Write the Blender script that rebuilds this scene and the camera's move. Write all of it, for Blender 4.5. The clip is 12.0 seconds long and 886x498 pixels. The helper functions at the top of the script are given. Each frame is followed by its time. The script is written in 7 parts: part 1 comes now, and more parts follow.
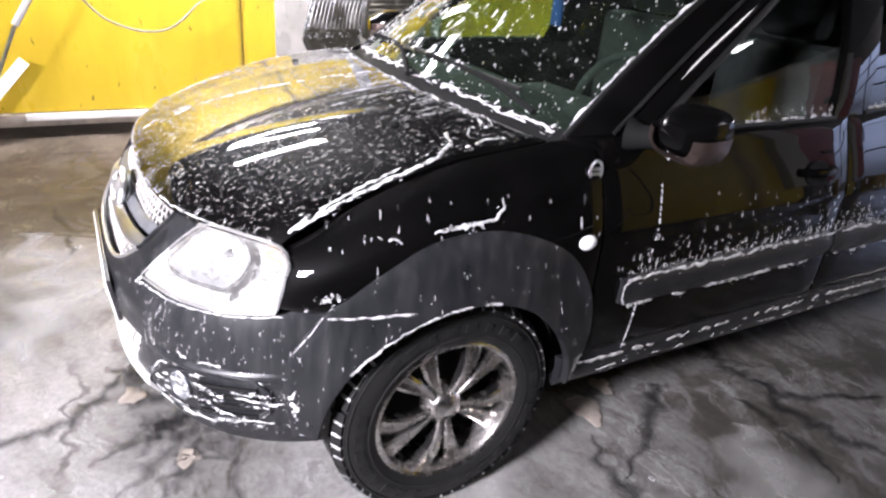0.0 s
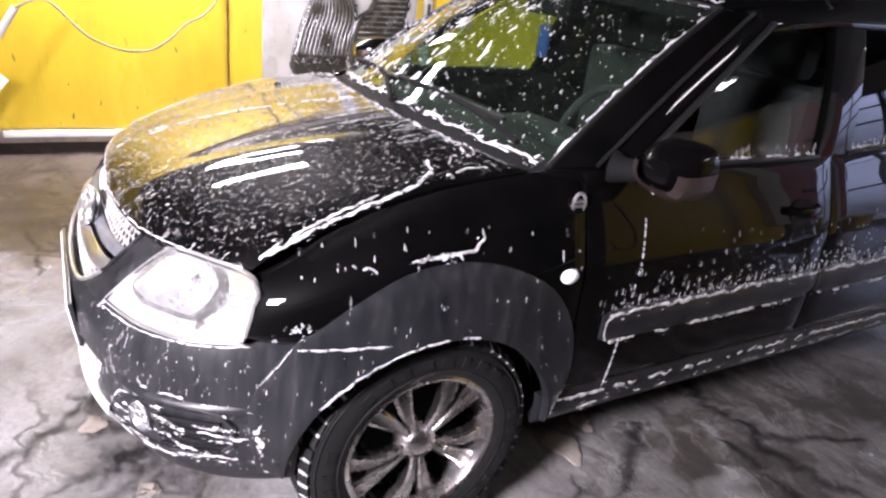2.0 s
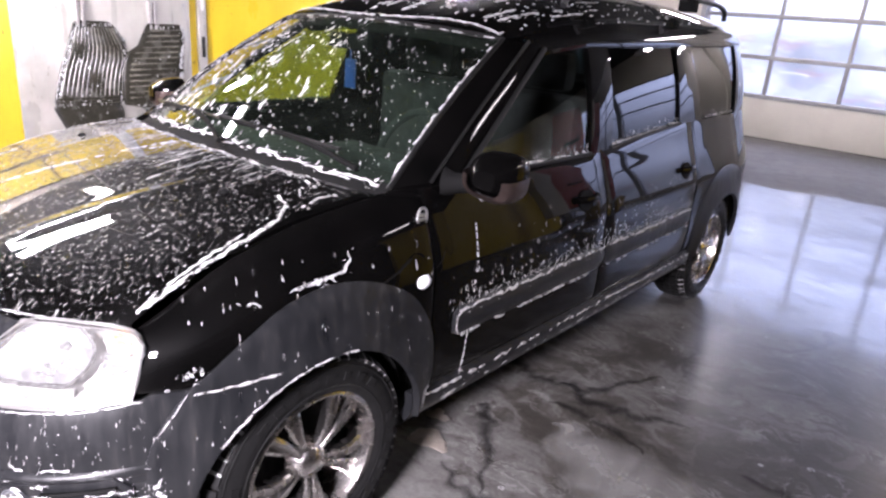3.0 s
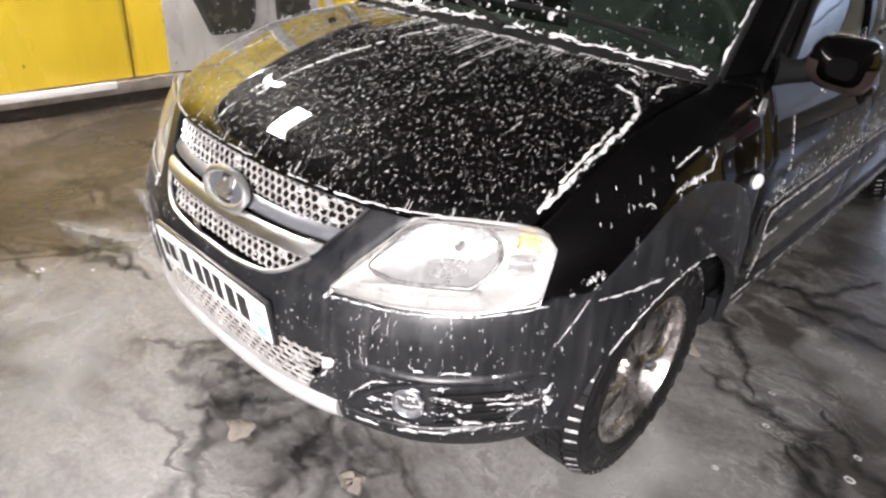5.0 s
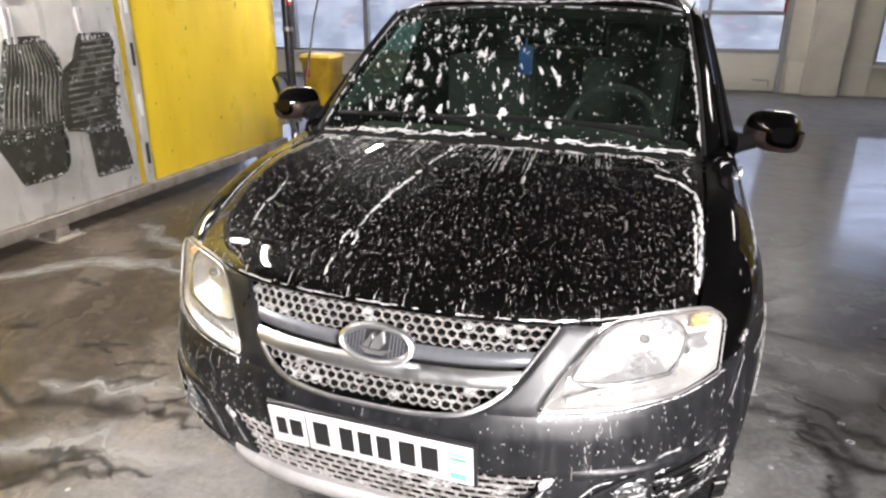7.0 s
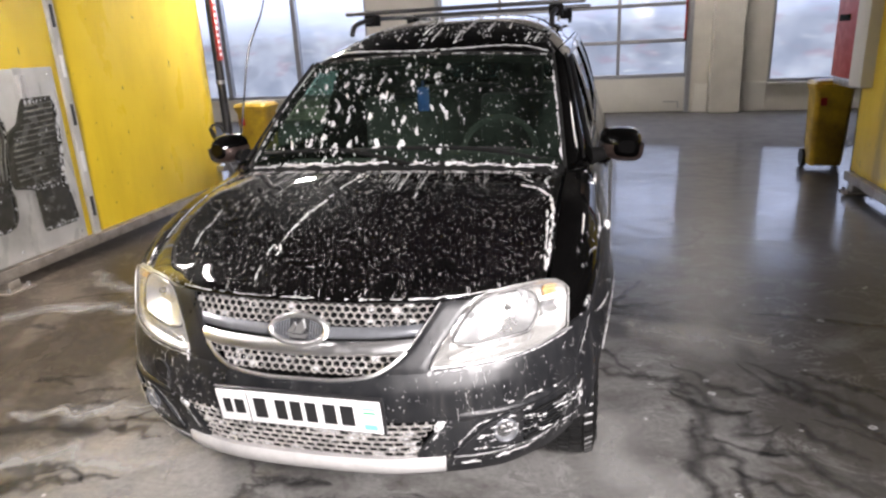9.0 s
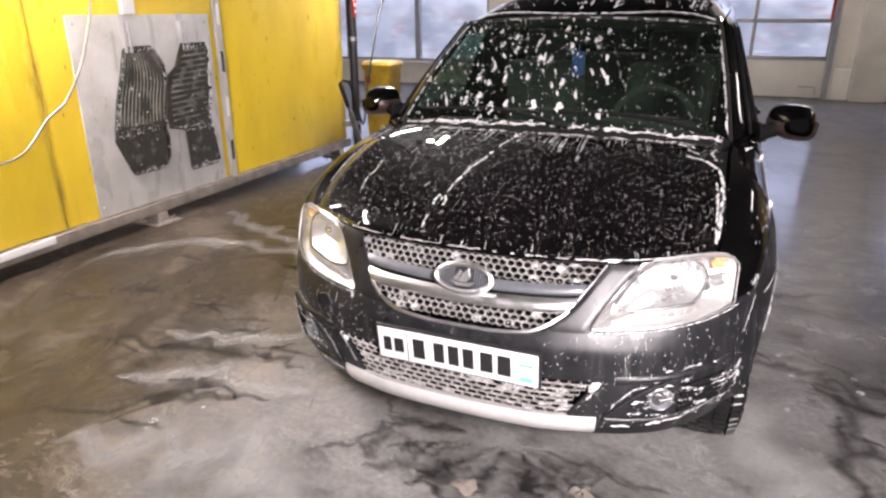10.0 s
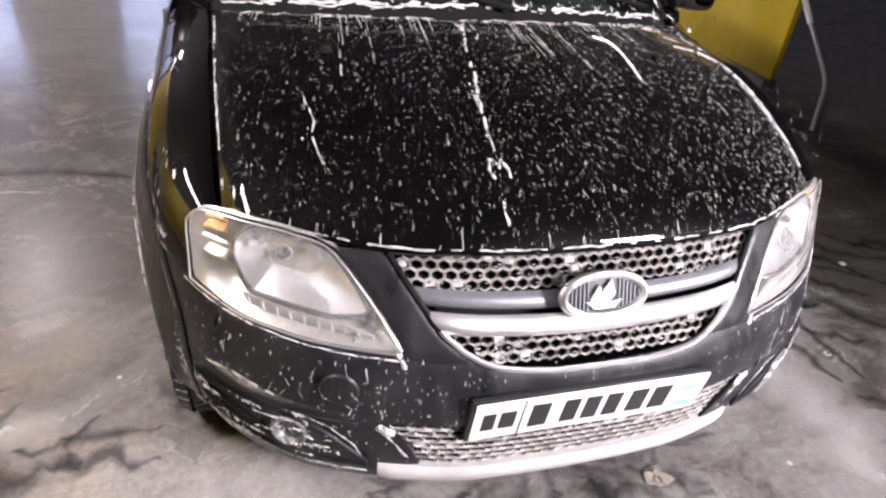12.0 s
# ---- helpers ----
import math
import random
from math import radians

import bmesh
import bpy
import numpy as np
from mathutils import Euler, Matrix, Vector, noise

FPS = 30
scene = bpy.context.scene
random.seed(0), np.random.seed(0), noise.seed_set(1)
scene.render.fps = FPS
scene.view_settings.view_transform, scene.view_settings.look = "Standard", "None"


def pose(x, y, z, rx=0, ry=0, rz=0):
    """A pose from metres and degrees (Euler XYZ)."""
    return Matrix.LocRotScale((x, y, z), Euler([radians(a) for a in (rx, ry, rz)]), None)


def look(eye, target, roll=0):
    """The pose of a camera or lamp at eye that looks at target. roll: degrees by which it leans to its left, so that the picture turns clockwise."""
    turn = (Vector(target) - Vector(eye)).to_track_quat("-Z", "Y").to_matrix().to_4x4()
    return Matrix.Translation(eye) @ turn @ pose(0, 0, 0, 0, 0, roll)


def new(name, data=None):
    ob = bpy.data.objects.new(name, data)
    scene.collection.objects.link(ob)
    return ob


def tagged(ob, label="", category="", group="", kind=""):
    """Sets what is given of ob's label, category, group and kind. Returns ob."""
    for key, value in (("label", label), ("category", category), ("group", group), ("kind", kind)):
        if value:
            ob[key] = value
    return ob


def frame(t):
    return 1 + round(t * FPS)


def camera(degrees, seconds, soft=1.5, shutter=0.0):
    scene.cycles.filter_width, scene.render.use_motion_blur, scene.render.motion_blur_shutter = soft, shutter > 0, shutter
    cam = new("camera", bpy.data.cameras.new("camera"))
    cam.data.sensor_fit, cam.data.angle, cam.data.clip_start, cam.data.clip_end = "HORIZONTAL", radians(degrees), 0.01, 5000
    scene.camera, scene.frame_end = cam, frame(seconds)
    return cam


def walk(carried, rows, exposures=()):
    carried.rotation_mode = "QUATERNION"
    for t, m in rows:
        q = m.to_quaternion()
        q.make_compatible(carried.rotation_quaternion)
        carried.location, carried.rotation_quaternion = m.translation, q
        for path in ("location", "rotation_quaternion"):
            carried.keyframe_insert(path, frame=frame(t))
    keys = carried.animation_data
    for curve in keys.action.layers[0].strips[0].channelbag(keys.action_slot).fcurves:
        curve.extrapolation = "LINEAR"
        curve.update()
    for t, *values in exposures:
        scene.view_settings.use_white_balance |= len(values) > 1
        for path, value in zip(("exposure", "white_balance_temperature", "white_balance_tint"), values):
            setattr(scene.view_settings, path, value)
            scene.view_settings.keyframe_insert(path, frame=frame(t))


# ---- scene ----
cam = camera(68.0, 12.0, 2.5)
PATH = [
    (0, (2.009, 0.047, 1.448), (0.451, 0.964, 0.593), 5.0),
    (0.5, (1.997, 0.05, 1.443), (0.403, 0.877, 0.564), 3.2),
    (1, (2.007, 0.072, 1.437), (0.389, 0.86, 0.564), 4.4),
    (1.5, (2.008, 0.1, 1.428), (0.399, 0.979, 0.628), 5.4),
    (2, (1.975, 0.084, 1.433), (0.405, 1.053, 0.661), 6.9),
    (2.5, (1.93, -0.058, 1.448), (0.658, 1.346, 0.81), 5.9),
    (3, (1.987, -0.151, 1.473), (0.792, 1.311, 0.814), 4.9),
    (3.5, (1.998, -0.256, 1.448), (0.694, 0.99, 0.585), 4.7),
    (3.7, (1.961, -0.316, 1.427), (0.654, 0.928, 0.564), 6.9),
    (5.3, (1.197, -0.686, 1.376), (0.118, 0.684, 0.396), 2.3),
    (5.5, (1.101, -0.767, 1.411), (0.17, 0.724, 0.456), 1.4),
    (6, (0.91, -0.937, 1.496), (0.19, 0.782, 0.77), 2.3),
    (6.5, (0.668, -0.988, 1.495), (-0.031, 0.765, 0.831), 0.9),
    (6.7, (0.582, -1.026, 1.468), (-0.043, 0.731, 0.744), 1.0),
    (8.3, (0.756, -1.373, 1.51), (0.142, 0.443, 0.94), -1.4),
    (8.5, (0.818, -1.354, 1.518), (0.239, 0.457, 0.894), -2.8),
    (9, (0.865, -1.482, 1.511), (0.385, 0.363, 0.905), -2.9),
    (9.5, (0.819, -1.673, 1.508), (0.24, 0.136, 0.883), -0.1),
    (10, (0.653, -1.592, 1.482), (-0.075, 0.141, 0.8), -0.2),
    (10.5, (0.340, -1.333, 1.482), (-0.317, 0.44, 0.8315), 1.9),
    (11, (-0.036, -1.182, 1.474), (-0.377, 0.633, 0.709), 4.3),
    (11.5, (-0.324, -0.936, 1.423), (-0.27, 0.786, 0.407), 1.4),
    (12, (-0.656, -0.752, 1.447), (-0.08, 0.836, 0.376), 6.9),
]
walk(cam, [(t, look(eye, target, roll)) for t, eye, target, roll in PATH], [(0, 1.04, 5950, 20), (2.5, 0.97, 6050, 28), (3.7, 1.15, 6050, 20), (5.3, 0.4, 6400, 15), (6.7, 0.47, 6400, 14), (9.5, 0.33, 6450, 17), (10.0, 0.37, 6500, 22), (11.0, 0.41, 6500, 24), (12, 0.66, 6300, 24)])

# ---------------------------------------------------------------- world and lights
world = bpy.data.worlds.new("sky")
scene.world = world
world.use_nodes = True
wn = world.node_tree
sky = wn.nodes.new("ShaderNodeTexSky")
sky.sky_type = 'NISHITA'
sky.sun_disc = False
sky.sun_elevation = radians(35)
sky.sun_rotation = radians(200)
wn.nodes["Background"].inputs["Strength"].default_value = 0.12
wn.links.new(sky.outputs["Color"], wn.nodes["Background"].inputs["Color"])

sun_data = bpy.data.lights.new("sun", 'SUN')
sun_data.energy = 1.5
sun_data.angle = radians(12)
sun_data.color = (1.0, 0.96, 0.9)
sun = new("sun", sun_data)
sun.matrix_world = look((6, 30, 18), (0, 12, 0))


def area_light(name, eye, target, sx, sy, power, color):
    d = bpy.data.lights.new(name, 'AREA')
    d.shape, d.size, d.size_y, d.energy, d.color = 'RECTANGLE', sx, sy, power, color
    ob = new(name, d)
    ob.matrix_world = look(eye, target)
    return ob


# ---------------------------------------------------------------- materials
def material(name, base, rough=0.5, metal=0.0, spec=0.5, coat=0.0, coat_rough=0.03):
    m = bpy.data.materials.new(name)
    m.use_nodes = True
    b = m.node_tree.nodes["Principled BSDF"]
    b.inputs["Base Color"].default_value = (*base, 1)
    b.inputs["Roughness"].default_value = rough
    b.inputs["Metallic"].default_value = metal
    b.inputs["Specular IOR Level"].default_value = spec
    b.inputs["Coat Weight"].default_value = coat
    b.inputs["Coat Roughness"].default_value = coat_rough
    return m


def node(m, kind, **inputs):
    n = m.node_tree.nodes.new(kind)
    for k, v in inputs.items():
        n.inputs[k.replace("_", " ")].default_value = v
    return n


def link(m, a, b):
    m.node_tree.links.new(a, b)


def bsdf(m):
    return m.node_tree.nodes["Principled BSDF"]


def coords(m, scale=(1, 1, 1)):
    tc = m.node_tree.nodes.new("ShaderNodeTexCoord")
    mp = m.node_tree.nodes.new("ShaderNodeMapping")
    mp.inputs["Scale"].default_value = scale
    link(m, tc.outputs["Object"], mp.inputs["Vector"])
    return mp.outputs["Vector"]


def noise_tex(m, vec, scale, detail=5.0, rough=0.6, distortion=0.0):
    n = node(m, "ShaderNodeTexNoise", Scale=scale, Detail=detail, Roughness=rough, Distortion=distortion)
    link(m, vec, n.inputs["Vector"])
    return n.outputs["Fac"]


def ramp(m, fac, stops):
    r = m.node_tree.nodes.new("ShaderNodeValToRGB")
    els = r.color_ramp.elements
    while len(els) < len(stops):
        els.new(0.5)
    for e, (p, c) in zip(els, stops):
        e.position = p
        e.color = (*c, 1) if len(c) == 3 else c
    link(m, fac, r.inputs["Fac"])
    return r.outputs["Color"]


def grey(v):
    return (v, v, v)


def mix(m, fac, a, b, mode='MIX'):
    n = m.node_tree.nodes.new("ShaderNodeMix")
    n.data_type, n.blend_type = 'RGBA', mode
    if isinstance(fac, (int, float)):
        n.inputs[0].default_value = fac
    else:
        link(m, fac, n.inputs[0])
    for v, sock in ((a, n.inputs[6]), (b, n.inputs[7])):
        if isinstance(v, tuple):
            sock.default_value = (*v, 1)
        else:
            link(m, v, sock)
    return n.outputs[2]


def math_node(m, op, a, b=0.5):
    n = m.node_tree.nodes.new("ShaderNodeMath")
    n.operation = op
    for v, sock in ((a, n.inputs[0]), (b, n.inputs[1])):
        if isinstance(v, (int, float)):
            sock.default_value = v
        else:
            link(m, v, sock)
    return n.outputs[0]


def bump(m, height, strength=0.3, distance=0.01):
    b = node(m, "ShaderNodeBump", Strength=strength, Distance=distance)
    link(m, height, b.inputs["Height"])
    link(m, b.outputs["Normal"], bsdf(m).inputs["Normal"])
    return b


def worn(name, base, rough, metal=0.0, scale=6.0, amount=0.25, bump_amount=0.1, bump_scale=60.0, coat=0.0, dirt=None, spec=0.5):
    """A surface with two scales of variation in colour and roughness."""
    m = material(name, base, rough, metal, spec, coat)
    v = coords(m)
    big = noise_tex(m, v, scale, 6)
    fine = noise_tex(m, v, bump_scale, 3)
    dark = dirt if dirt else tuple(c * (1 - amount) for c in base)
    light = tuple(min(1, c * (1 + amount * 0.5)) for c in base)
    c1 = ramp(m, big, [(0.3, dark), (0.7, light)])
    link(m, mix(m, 0.25, c1, ramp(m, fine, [(0.3, dark), (0.7, base)])), bsdf(m).inputs["Base Color"])
    link(m, ramp(m, big, [(0.3, grey(min(1, rough * 1.3))), (0.7, grey(rough * 0.8))]), bsdf(m).inputs["Roughness"])
    if bump_amount:
        bump(m, fine, bump_amount, 0.004)
    return m


def paint_black():
    m = material("black_paint", (0.004, 0.004, 0.004), 0.5, 0.0, 0.02, coat=0.85, coat_rough=0.02)
    v = coords(m)
    f = noise_tex(m, v, 140, 3)
    bsdf(m).inputs["Coat IOR"].default_value = 1.335
    link(m, ramp(m, noise_tex(m, v, 5, 6), [(0.35, (0.0008, 0.0008, 0.0008)), (0.75, (0.0022, 0.0020, 0.0020))]), bsdf(m).inputs["Base Color"])
    b = node(m, "ShaderNodeBump", Strength=0.018, Distance=0.002)
    link(m, f, b.inputs["Height"])
    link(m, b.outputs["Normal"], bsdf(m).inputs["Normal"])
    link(m, ramp(m, noise_tex(m, v, 9, 5), [(0.4, grey(0.008)), (0.7, grey(0.028))]), bsdf(m).inputs["Coat Roughness"])
    return m


def plastic_dark():
    """Grained dark plastic, wet: uneven sheen, runs of water and greyish dried trails."""
    m = material("dark_plastic", (0.014, 0.015, 0.017), 0.42, spec=0.35)
    v = coords(m)
    c = noise_tex(m, v, 7, 6)
    streak = noise_tex(m, coords(m, (34, 34, 2.4)), 1.0, 5, 0.65)
    trail = noise_tex(m, coords(m, (70, 70, 5)), 1.0, 3)
    base = ramp(m, c, [(0.3, (0.005, 0.0055, 0.0064)), (0.75, (0.014, 0.0143, 0.0155))])
    base = mix(m, 0.45, base, ramp(m, streak, [(0.35, (0.005, 0.0055, 0.0068)), (0.58, (0.014, 0.0143, 0.0155)), (0.78, (0.050, 0.047, 0.043))]))
    base = mix(m, ramp(m, trail, [(0.62, grey(0)), (0.80, grey(0.35))]), base, (0.055, 0.053, 0.050))
    link(m, base, bsdf(m).inputs["Base Color"])
    link(m, mix(m, 0.5, ramp(m, streak, [(0.3, grey(0.22)), (0.7, grey(0.55))]), ramp(m, c, [(0.35, grey(0.25)), (0.65, grey(0.5))])), bsdf(m).inputs["Roughness"])
    h = math_node(m, 'ADD', math_node(m, 'MULTIPLY', streak, 0.6), noise_tex(m, v, 420, 2))
    bump(m, h, 0.14, 0.002)
    return m


def floor_material():
    """Wet concrete: drifts and laces of grey suds over dark water, brown along the partition, a clear pool farther back."""
    m = material("wet_concrete", (0.2, 0.2, 0.2), 0.3, spec=0.12)
    v = coords(m)
    warp = node(m, "ShaderNodeTexNoise", Scale=1.1, Detail=6.0, Roughness=0.6)
    link(m, v, warp.inputs["Vector"])
    add = m.node_tree.nodes.new("ShaderNodeMix")
    add.data_type, add.blend_type = 'RGBA', 'LINEAR_LIGHT'
    add.inputs[0].default_value = 0.30
    link(m, v, add.inputs[6])
    link(m, warp.outputs["Color"], add.inputs[7])
    wv = add.outputs[2]
    turned = m.node_tree.nodes.new("ShaderNodeMapping")
    turned.inputs["Rotation"].default_value = (0, 0, radians(28))
    turned.inputs["Scale"].default_value = (1.0, 2.6, 1.0)
    link(m, wv, turned.inputs["Vector"])
    foam = noise_tex(m, wv, 0.85, 8, 0.58, 0.4)
    mid = noise_tex(m, wv, 3.6, 8, 0.62, 0.8)
    lace = noise_tex(m, turned.outputs["Vector"], 2.6, 9, 0.66, 1.3)
    fine = noise_tex(m, v, 42, 6, 0.72)
    grit = noise_tex(m, v, 260, 3, 0.6)
    sep = m.node_tree.nodes.new("ShaderNodeSeparateXYZ")
    link(m, v, sep.inputs[0])
    px, py = sep.outputs[0], sep.outputs[1]
    # suds lie thick round the nose of the car and thin out towards the partition and the pool; the brightness of the
    # lit nose is painted in with them
    dx = math_node(m, 'SUBTRACT', px, 0.35)
    dy = math_node(m, 'SUBTRACT', py, -0.15)
    far = math_node(m, 'SQRT', math_node(m, 'ADD', math_node(m, 'MULTIPLY', dx, dx), math_node(m, 'MULTIPLY', dy, dy)))
    thick = ramp(m, math_node(m, 'MULTIPLY', far, 0.25), [(0.18, grey(0.075)), (0.42, grey(0.026)), (0.7, grey(0))])
    amount = math_node(m, 'ADD', math_node(m, 'MULTIPLY', foam, 0.50), math_node(m, 'MULTIPLY', lace, 0.24))
    amount = math_node(m, 'ADD', amount, math_node(m, 'MULTIPLY', mid, 0.30))
    amount = math_node(m, 'ADD', amount, thick)
    # lighting put into the colour: raised west of x = 1.1, lowered east
    amount = math_node(m, 'ADD', amount, ramp(m, math_node(m, 'MULTIPLY', px, 0.25), [(0.28, grey(0.045)), (0.44, grey(0.0))]))
    east_dark = ramp(m, math_node(m, 'MULTIPLY', px, 0.25), [(0.30, grey(0)), (0.46, grey(0.050))])
    west_dark = ramp(m, math_node(m, 'ADD', math_node(m, 'MULTIPLY', px, -0.25), math_node(m, 'MULTIPLY', py, 0.03)), [(0.20, grey(0)), (0.38, grey(0.064))])
    amount = math_node(m, 'SUBTRACT', math_node(m, 'SUBTRACT', amount, 0.048), math_node(m, 'ADD', west_dark, east_dark))
    base = ramp(m, amount, [(0.455, (0.046, 0.042, 0.037)), (0.492, (0.072, 0.067, 0.060)), (0.512, (0.105, 0.101, 0.096)), (0.56, (0.142, 0.138, 0.132)), (0.66, (0.205, 0.200, 0.192))])
    base = mix(m, 0.30, base, ramp(m, fine, [(0.3, grey(0.1)), (0.7, grey(0.8))]), 'OVERLAY')
    # thin bright laces of foam on the dark water
    thread = math_node(m, 'ABSOLUTE', math_node(m, 'SUBTRACT', lace, 0.5))
    line = ramp(m, thread, [(0.0, grey(0.55)), (0.022, grey(0))])
    line = mix(m, 1.0, line, ramp(m, noise_tex(m, v, 3.1, 4), [(0.47, grey(0)), (0.60, grey(1))]), 'MULTIPLY')
    base = mix(m, line, base, (0.30, 0.298, 0.29))
    # wandering dark channels where water runs off
    run = math_node(m, 'ABSOLUTE', math_node(m, 'SUBTRACT', noise_tex(m, wv, 0.7, 6, 0.5, 0.4), 0.5))
    chan = ramp(m, run, [(0.002, grey(0.8)), (0.013, grey(0))])
    chan = mix(m, 1.0, chan, ramp(m, noise_tex(m, v, 1.2, 3), [(0.46, grey(0)), (0.56, grey(1))]), 'MULTIPLY')
    base = mix(m, chan, base, (0.030, 0.028, 0.026))
    # brown cast along the partition: its yellow reflection put into the floor's colour
    yellow_cast = math_node(m, 'ADD', math_node(m, 'MULTIPLY', px, -0.22), math_node(m, 'MULTIPLY', math_node(m, 'SUBTRACT', mid, 0.5), 0.5))
    base = mix(m, ramp(m, yellow_cast, [(0.18, grey(0)), (0.42, grey(0.75))]), base, mix(m, 1.0, base, (0.98, 0.80, 0.60), 'MULTIPLY'))
    # drops and specks of foam
    spk = node(m, "ShaderNodeTexVoronoi", Scale=7.0, Randomness=1.0)
    link(m, v, spk.inputs["Vector"])
    dot = ramp(m, spk.outputs["Distance"], [(0.050, grey(1)), (0.080, grey(0))])
    dot = mix(m, 1.0, dot, ramp(m, noise_tex(m, v, 2.1, 3), [(0.5, grey(0)), (0.6, grey(0.8))]), 'MULTIPLY')
    base = mix(m, dot, base, (0.5, 0.5, 0.49))
    rough = ramp(m, amount, [(0.46, grey(0.34)), (0.54, grey(0.46)), (0.66, grey(0.6))])
    rough = mix(m, 0.35, rough, ramp(m, mid, [(0.35, grey(0.26)), (0.65, grey(0.5))]))
    # standing water farther back, dry concrete along the end wall
    reach = math_node(m, 'ADD', py, math_node(m, 'MULTIPLY', noise_tex(m, v, 0.5, 4), 1.6))
    reach = math_node(m, 'ADD', reach, math_node(m, 'MULTIPLY', px, 0.04))
    reach = math_node(m, 'MULTIPLY', reach, 0.1)
    wet = ramp(m, reach, [(0.30, grey(0)), (0.52, grey(1)), (0.855, grey(1)), (0.875, grey(0))])
    dry = ramp(m, reach, [(0.855, grey(0)), (0.875, grey(1))])
    base = mix(m, mix(m, 1.0, wet, grey(0.65), 'MULTIPLY'), base, ramp(m, mid, [(0.36, (0.045, 0.046, 0.049)), (0.64, (0.085, 0.086, 0.090))]))
    base = mix(m, dry, base, ramp(m, mid, [(0.3, (0.10, 0.097, 0.094)), (0.7, (0.15, 0.147, 0.142))]))
    link(m, base, bsdf(m).inputs["Base Color"])
    rough = mix(m, dry, rough, grey(0.75))
    link(m, rough, bsdf(m).inputs["Roughness"])
    coat = ramp(m, amount, [(0.45, grey(0.16)), (0.56, grey(0.05)), (0.66, grey(0.02))])
    link(m, mix(m, dry, mix(m, wet, coat, ramp(m, lace, [(0.36, grey(0.9)), (0.62, grey(0.45))])), grey(0.0)), bsdf(m).inputs["Coat Weight"])
    link(m, mix(m, wet, ramp(m, mid, [(0.35, grey(0.20)), (0.7, grey(0.36))]), grey(0.10)), bsdf(m).inputs["Coat Roughness"])
    h = math_node(m, 'ADD', math_node(m, 'MULTIPLY', lace, 1.0), math_node(m, 'MULTIPLY', fine, 0.22))
    h = math_node(m, 'ADD', h, math_node(m, 'MULTIPLY', grit, 0.05))
    bump(m, h, 0.24, 0.012)
    return m


def yellow_material(name, ribs):
    m = material(name, (0.82, 0.58, 0.02), 0.32)
    v = coords(m)
    big = noise_tex(m, coords(m, (1, 1, 0.35)), 2.2, 7)
    fine = noise_tex(m, coords(m, (12, 12, 1.2)), 3, 6)
    c = ramp(m, big, [(0.28, (0.66, 0.45, 0.022)), (0.5, (0.77, 0.55, 0.030)), (0.75, (0.84, 0.62, 0.045))])
    sep = m.node_tree.nodes.new("ShaderNodeSeparateXYZ")
    link(m, v, sep.inputs[0])
    grime = noise_tex(m, coords(m, (3, 3, 0.8)), 2.0, 6, 0.65)
    for joint, wide in ((1.2, 0.05), (-1.0, 0.05), (4.72, 0.16), (2.86, 0.05)):
        off = math_node(m, 'ABSOLUTE', math_node(m, 'SUBTRACT', sep.outputs[1], joint))
        near = math_node(m, 'SUBTRACT', math_node(m, 'MULTIPLY', grime, 1.6), math_node(m, 'DIVIDE', off, wide * 1.6))
        c = mix(m, ramp(m, near, [(0.30, grey(0)), (0.85, grey(0.75))]), c, (0.17, 0.10, 0.03))
    c = mix(m, ramp(m, fine, [(0.62, grey(0)), (0.8, grey(0.22))]), c, (0.20, 0.13, 0.03))
    spots = noise_tex(m, coords(m, (9, 9, 3.0)), 2.5, 3, 0.5)
    c = mix(m, ramp(m, spots, [(0.70, grey(0)), (0.735, grey(0.8))]), c, (0.05, 0.035, 0.02))
    link(m, c, bsdf(m).inputs["Base Color"])
    link(m, ramp(m, big, [(0.3, grey(0.42)), (0.7, grey(0.22))]), bsdf(m).inputs["Roughness"])
    if ribs:
        w = node(m, "ShaderNodeTexWave", Scale=1.0, Distortion=0.0)
        w.bands_direction = 'Y'
        link(m, coords(m, (1, 28, 1)), w.inputs["Vector"])
        bump(m, w.outputs["Fac"], 0.5, 0.004)
    else:
        bump(m, noise_tex(m, v, 6, 3), 0.1, 0.01)
    return m


def pane_material(name, tint, gloss_rough=0.02):
    """Thin clear pane: mostly lets light straight through, with a mirror sheen."""
    m = bpy.data.materials.new(name)
    m.use_nodes = True
    nt = m.node_tree
    nt.nodes.remove(nt.nodes["Principled BSDF"])
    out = nt.nodes["Material Output"]
    tr = nt.nodes.new("ShaderNodeBsdfTransparent")
    tr.inputs["Color"].default_value = (*tint, 1)
    gl = nt.nodes.new("ShaderNodeBsdfGlossy")
    gl.inputs["Roughness"].default_value = gloss_rough
    lw = nt.nodes.new("ShaderNodeLayerWeight")
    lw.inputs["Blend"].default_value = 0.5
    fr = math_node(m, 'ADD', math_node(m, 'MULTIPLY', math_node(m, 'POWER', lw.outputs["Facing"], 4.5), 0.75), 0.045)
    mx = nt.nodes.new("ShaderNodeMixShader")
    nt.links.new(fr, mx.inputs[0])
    nt.links.new(tr.outputs[0], mx.inputs[1])
    nt.links.new(gl.outputs[0], mx.inputs[2])
    nt.links.new(mx.outputs[0], out.inputs["Surface"])
    return m


def emitter(name, color, strength):
    m = material(name, color, 0.5)
    bsdf(m).inputs["Emission Color"].default_value = (*color, 1)
    bsdf(m).inputs["Emission Strength"].default_value = strength
    return m


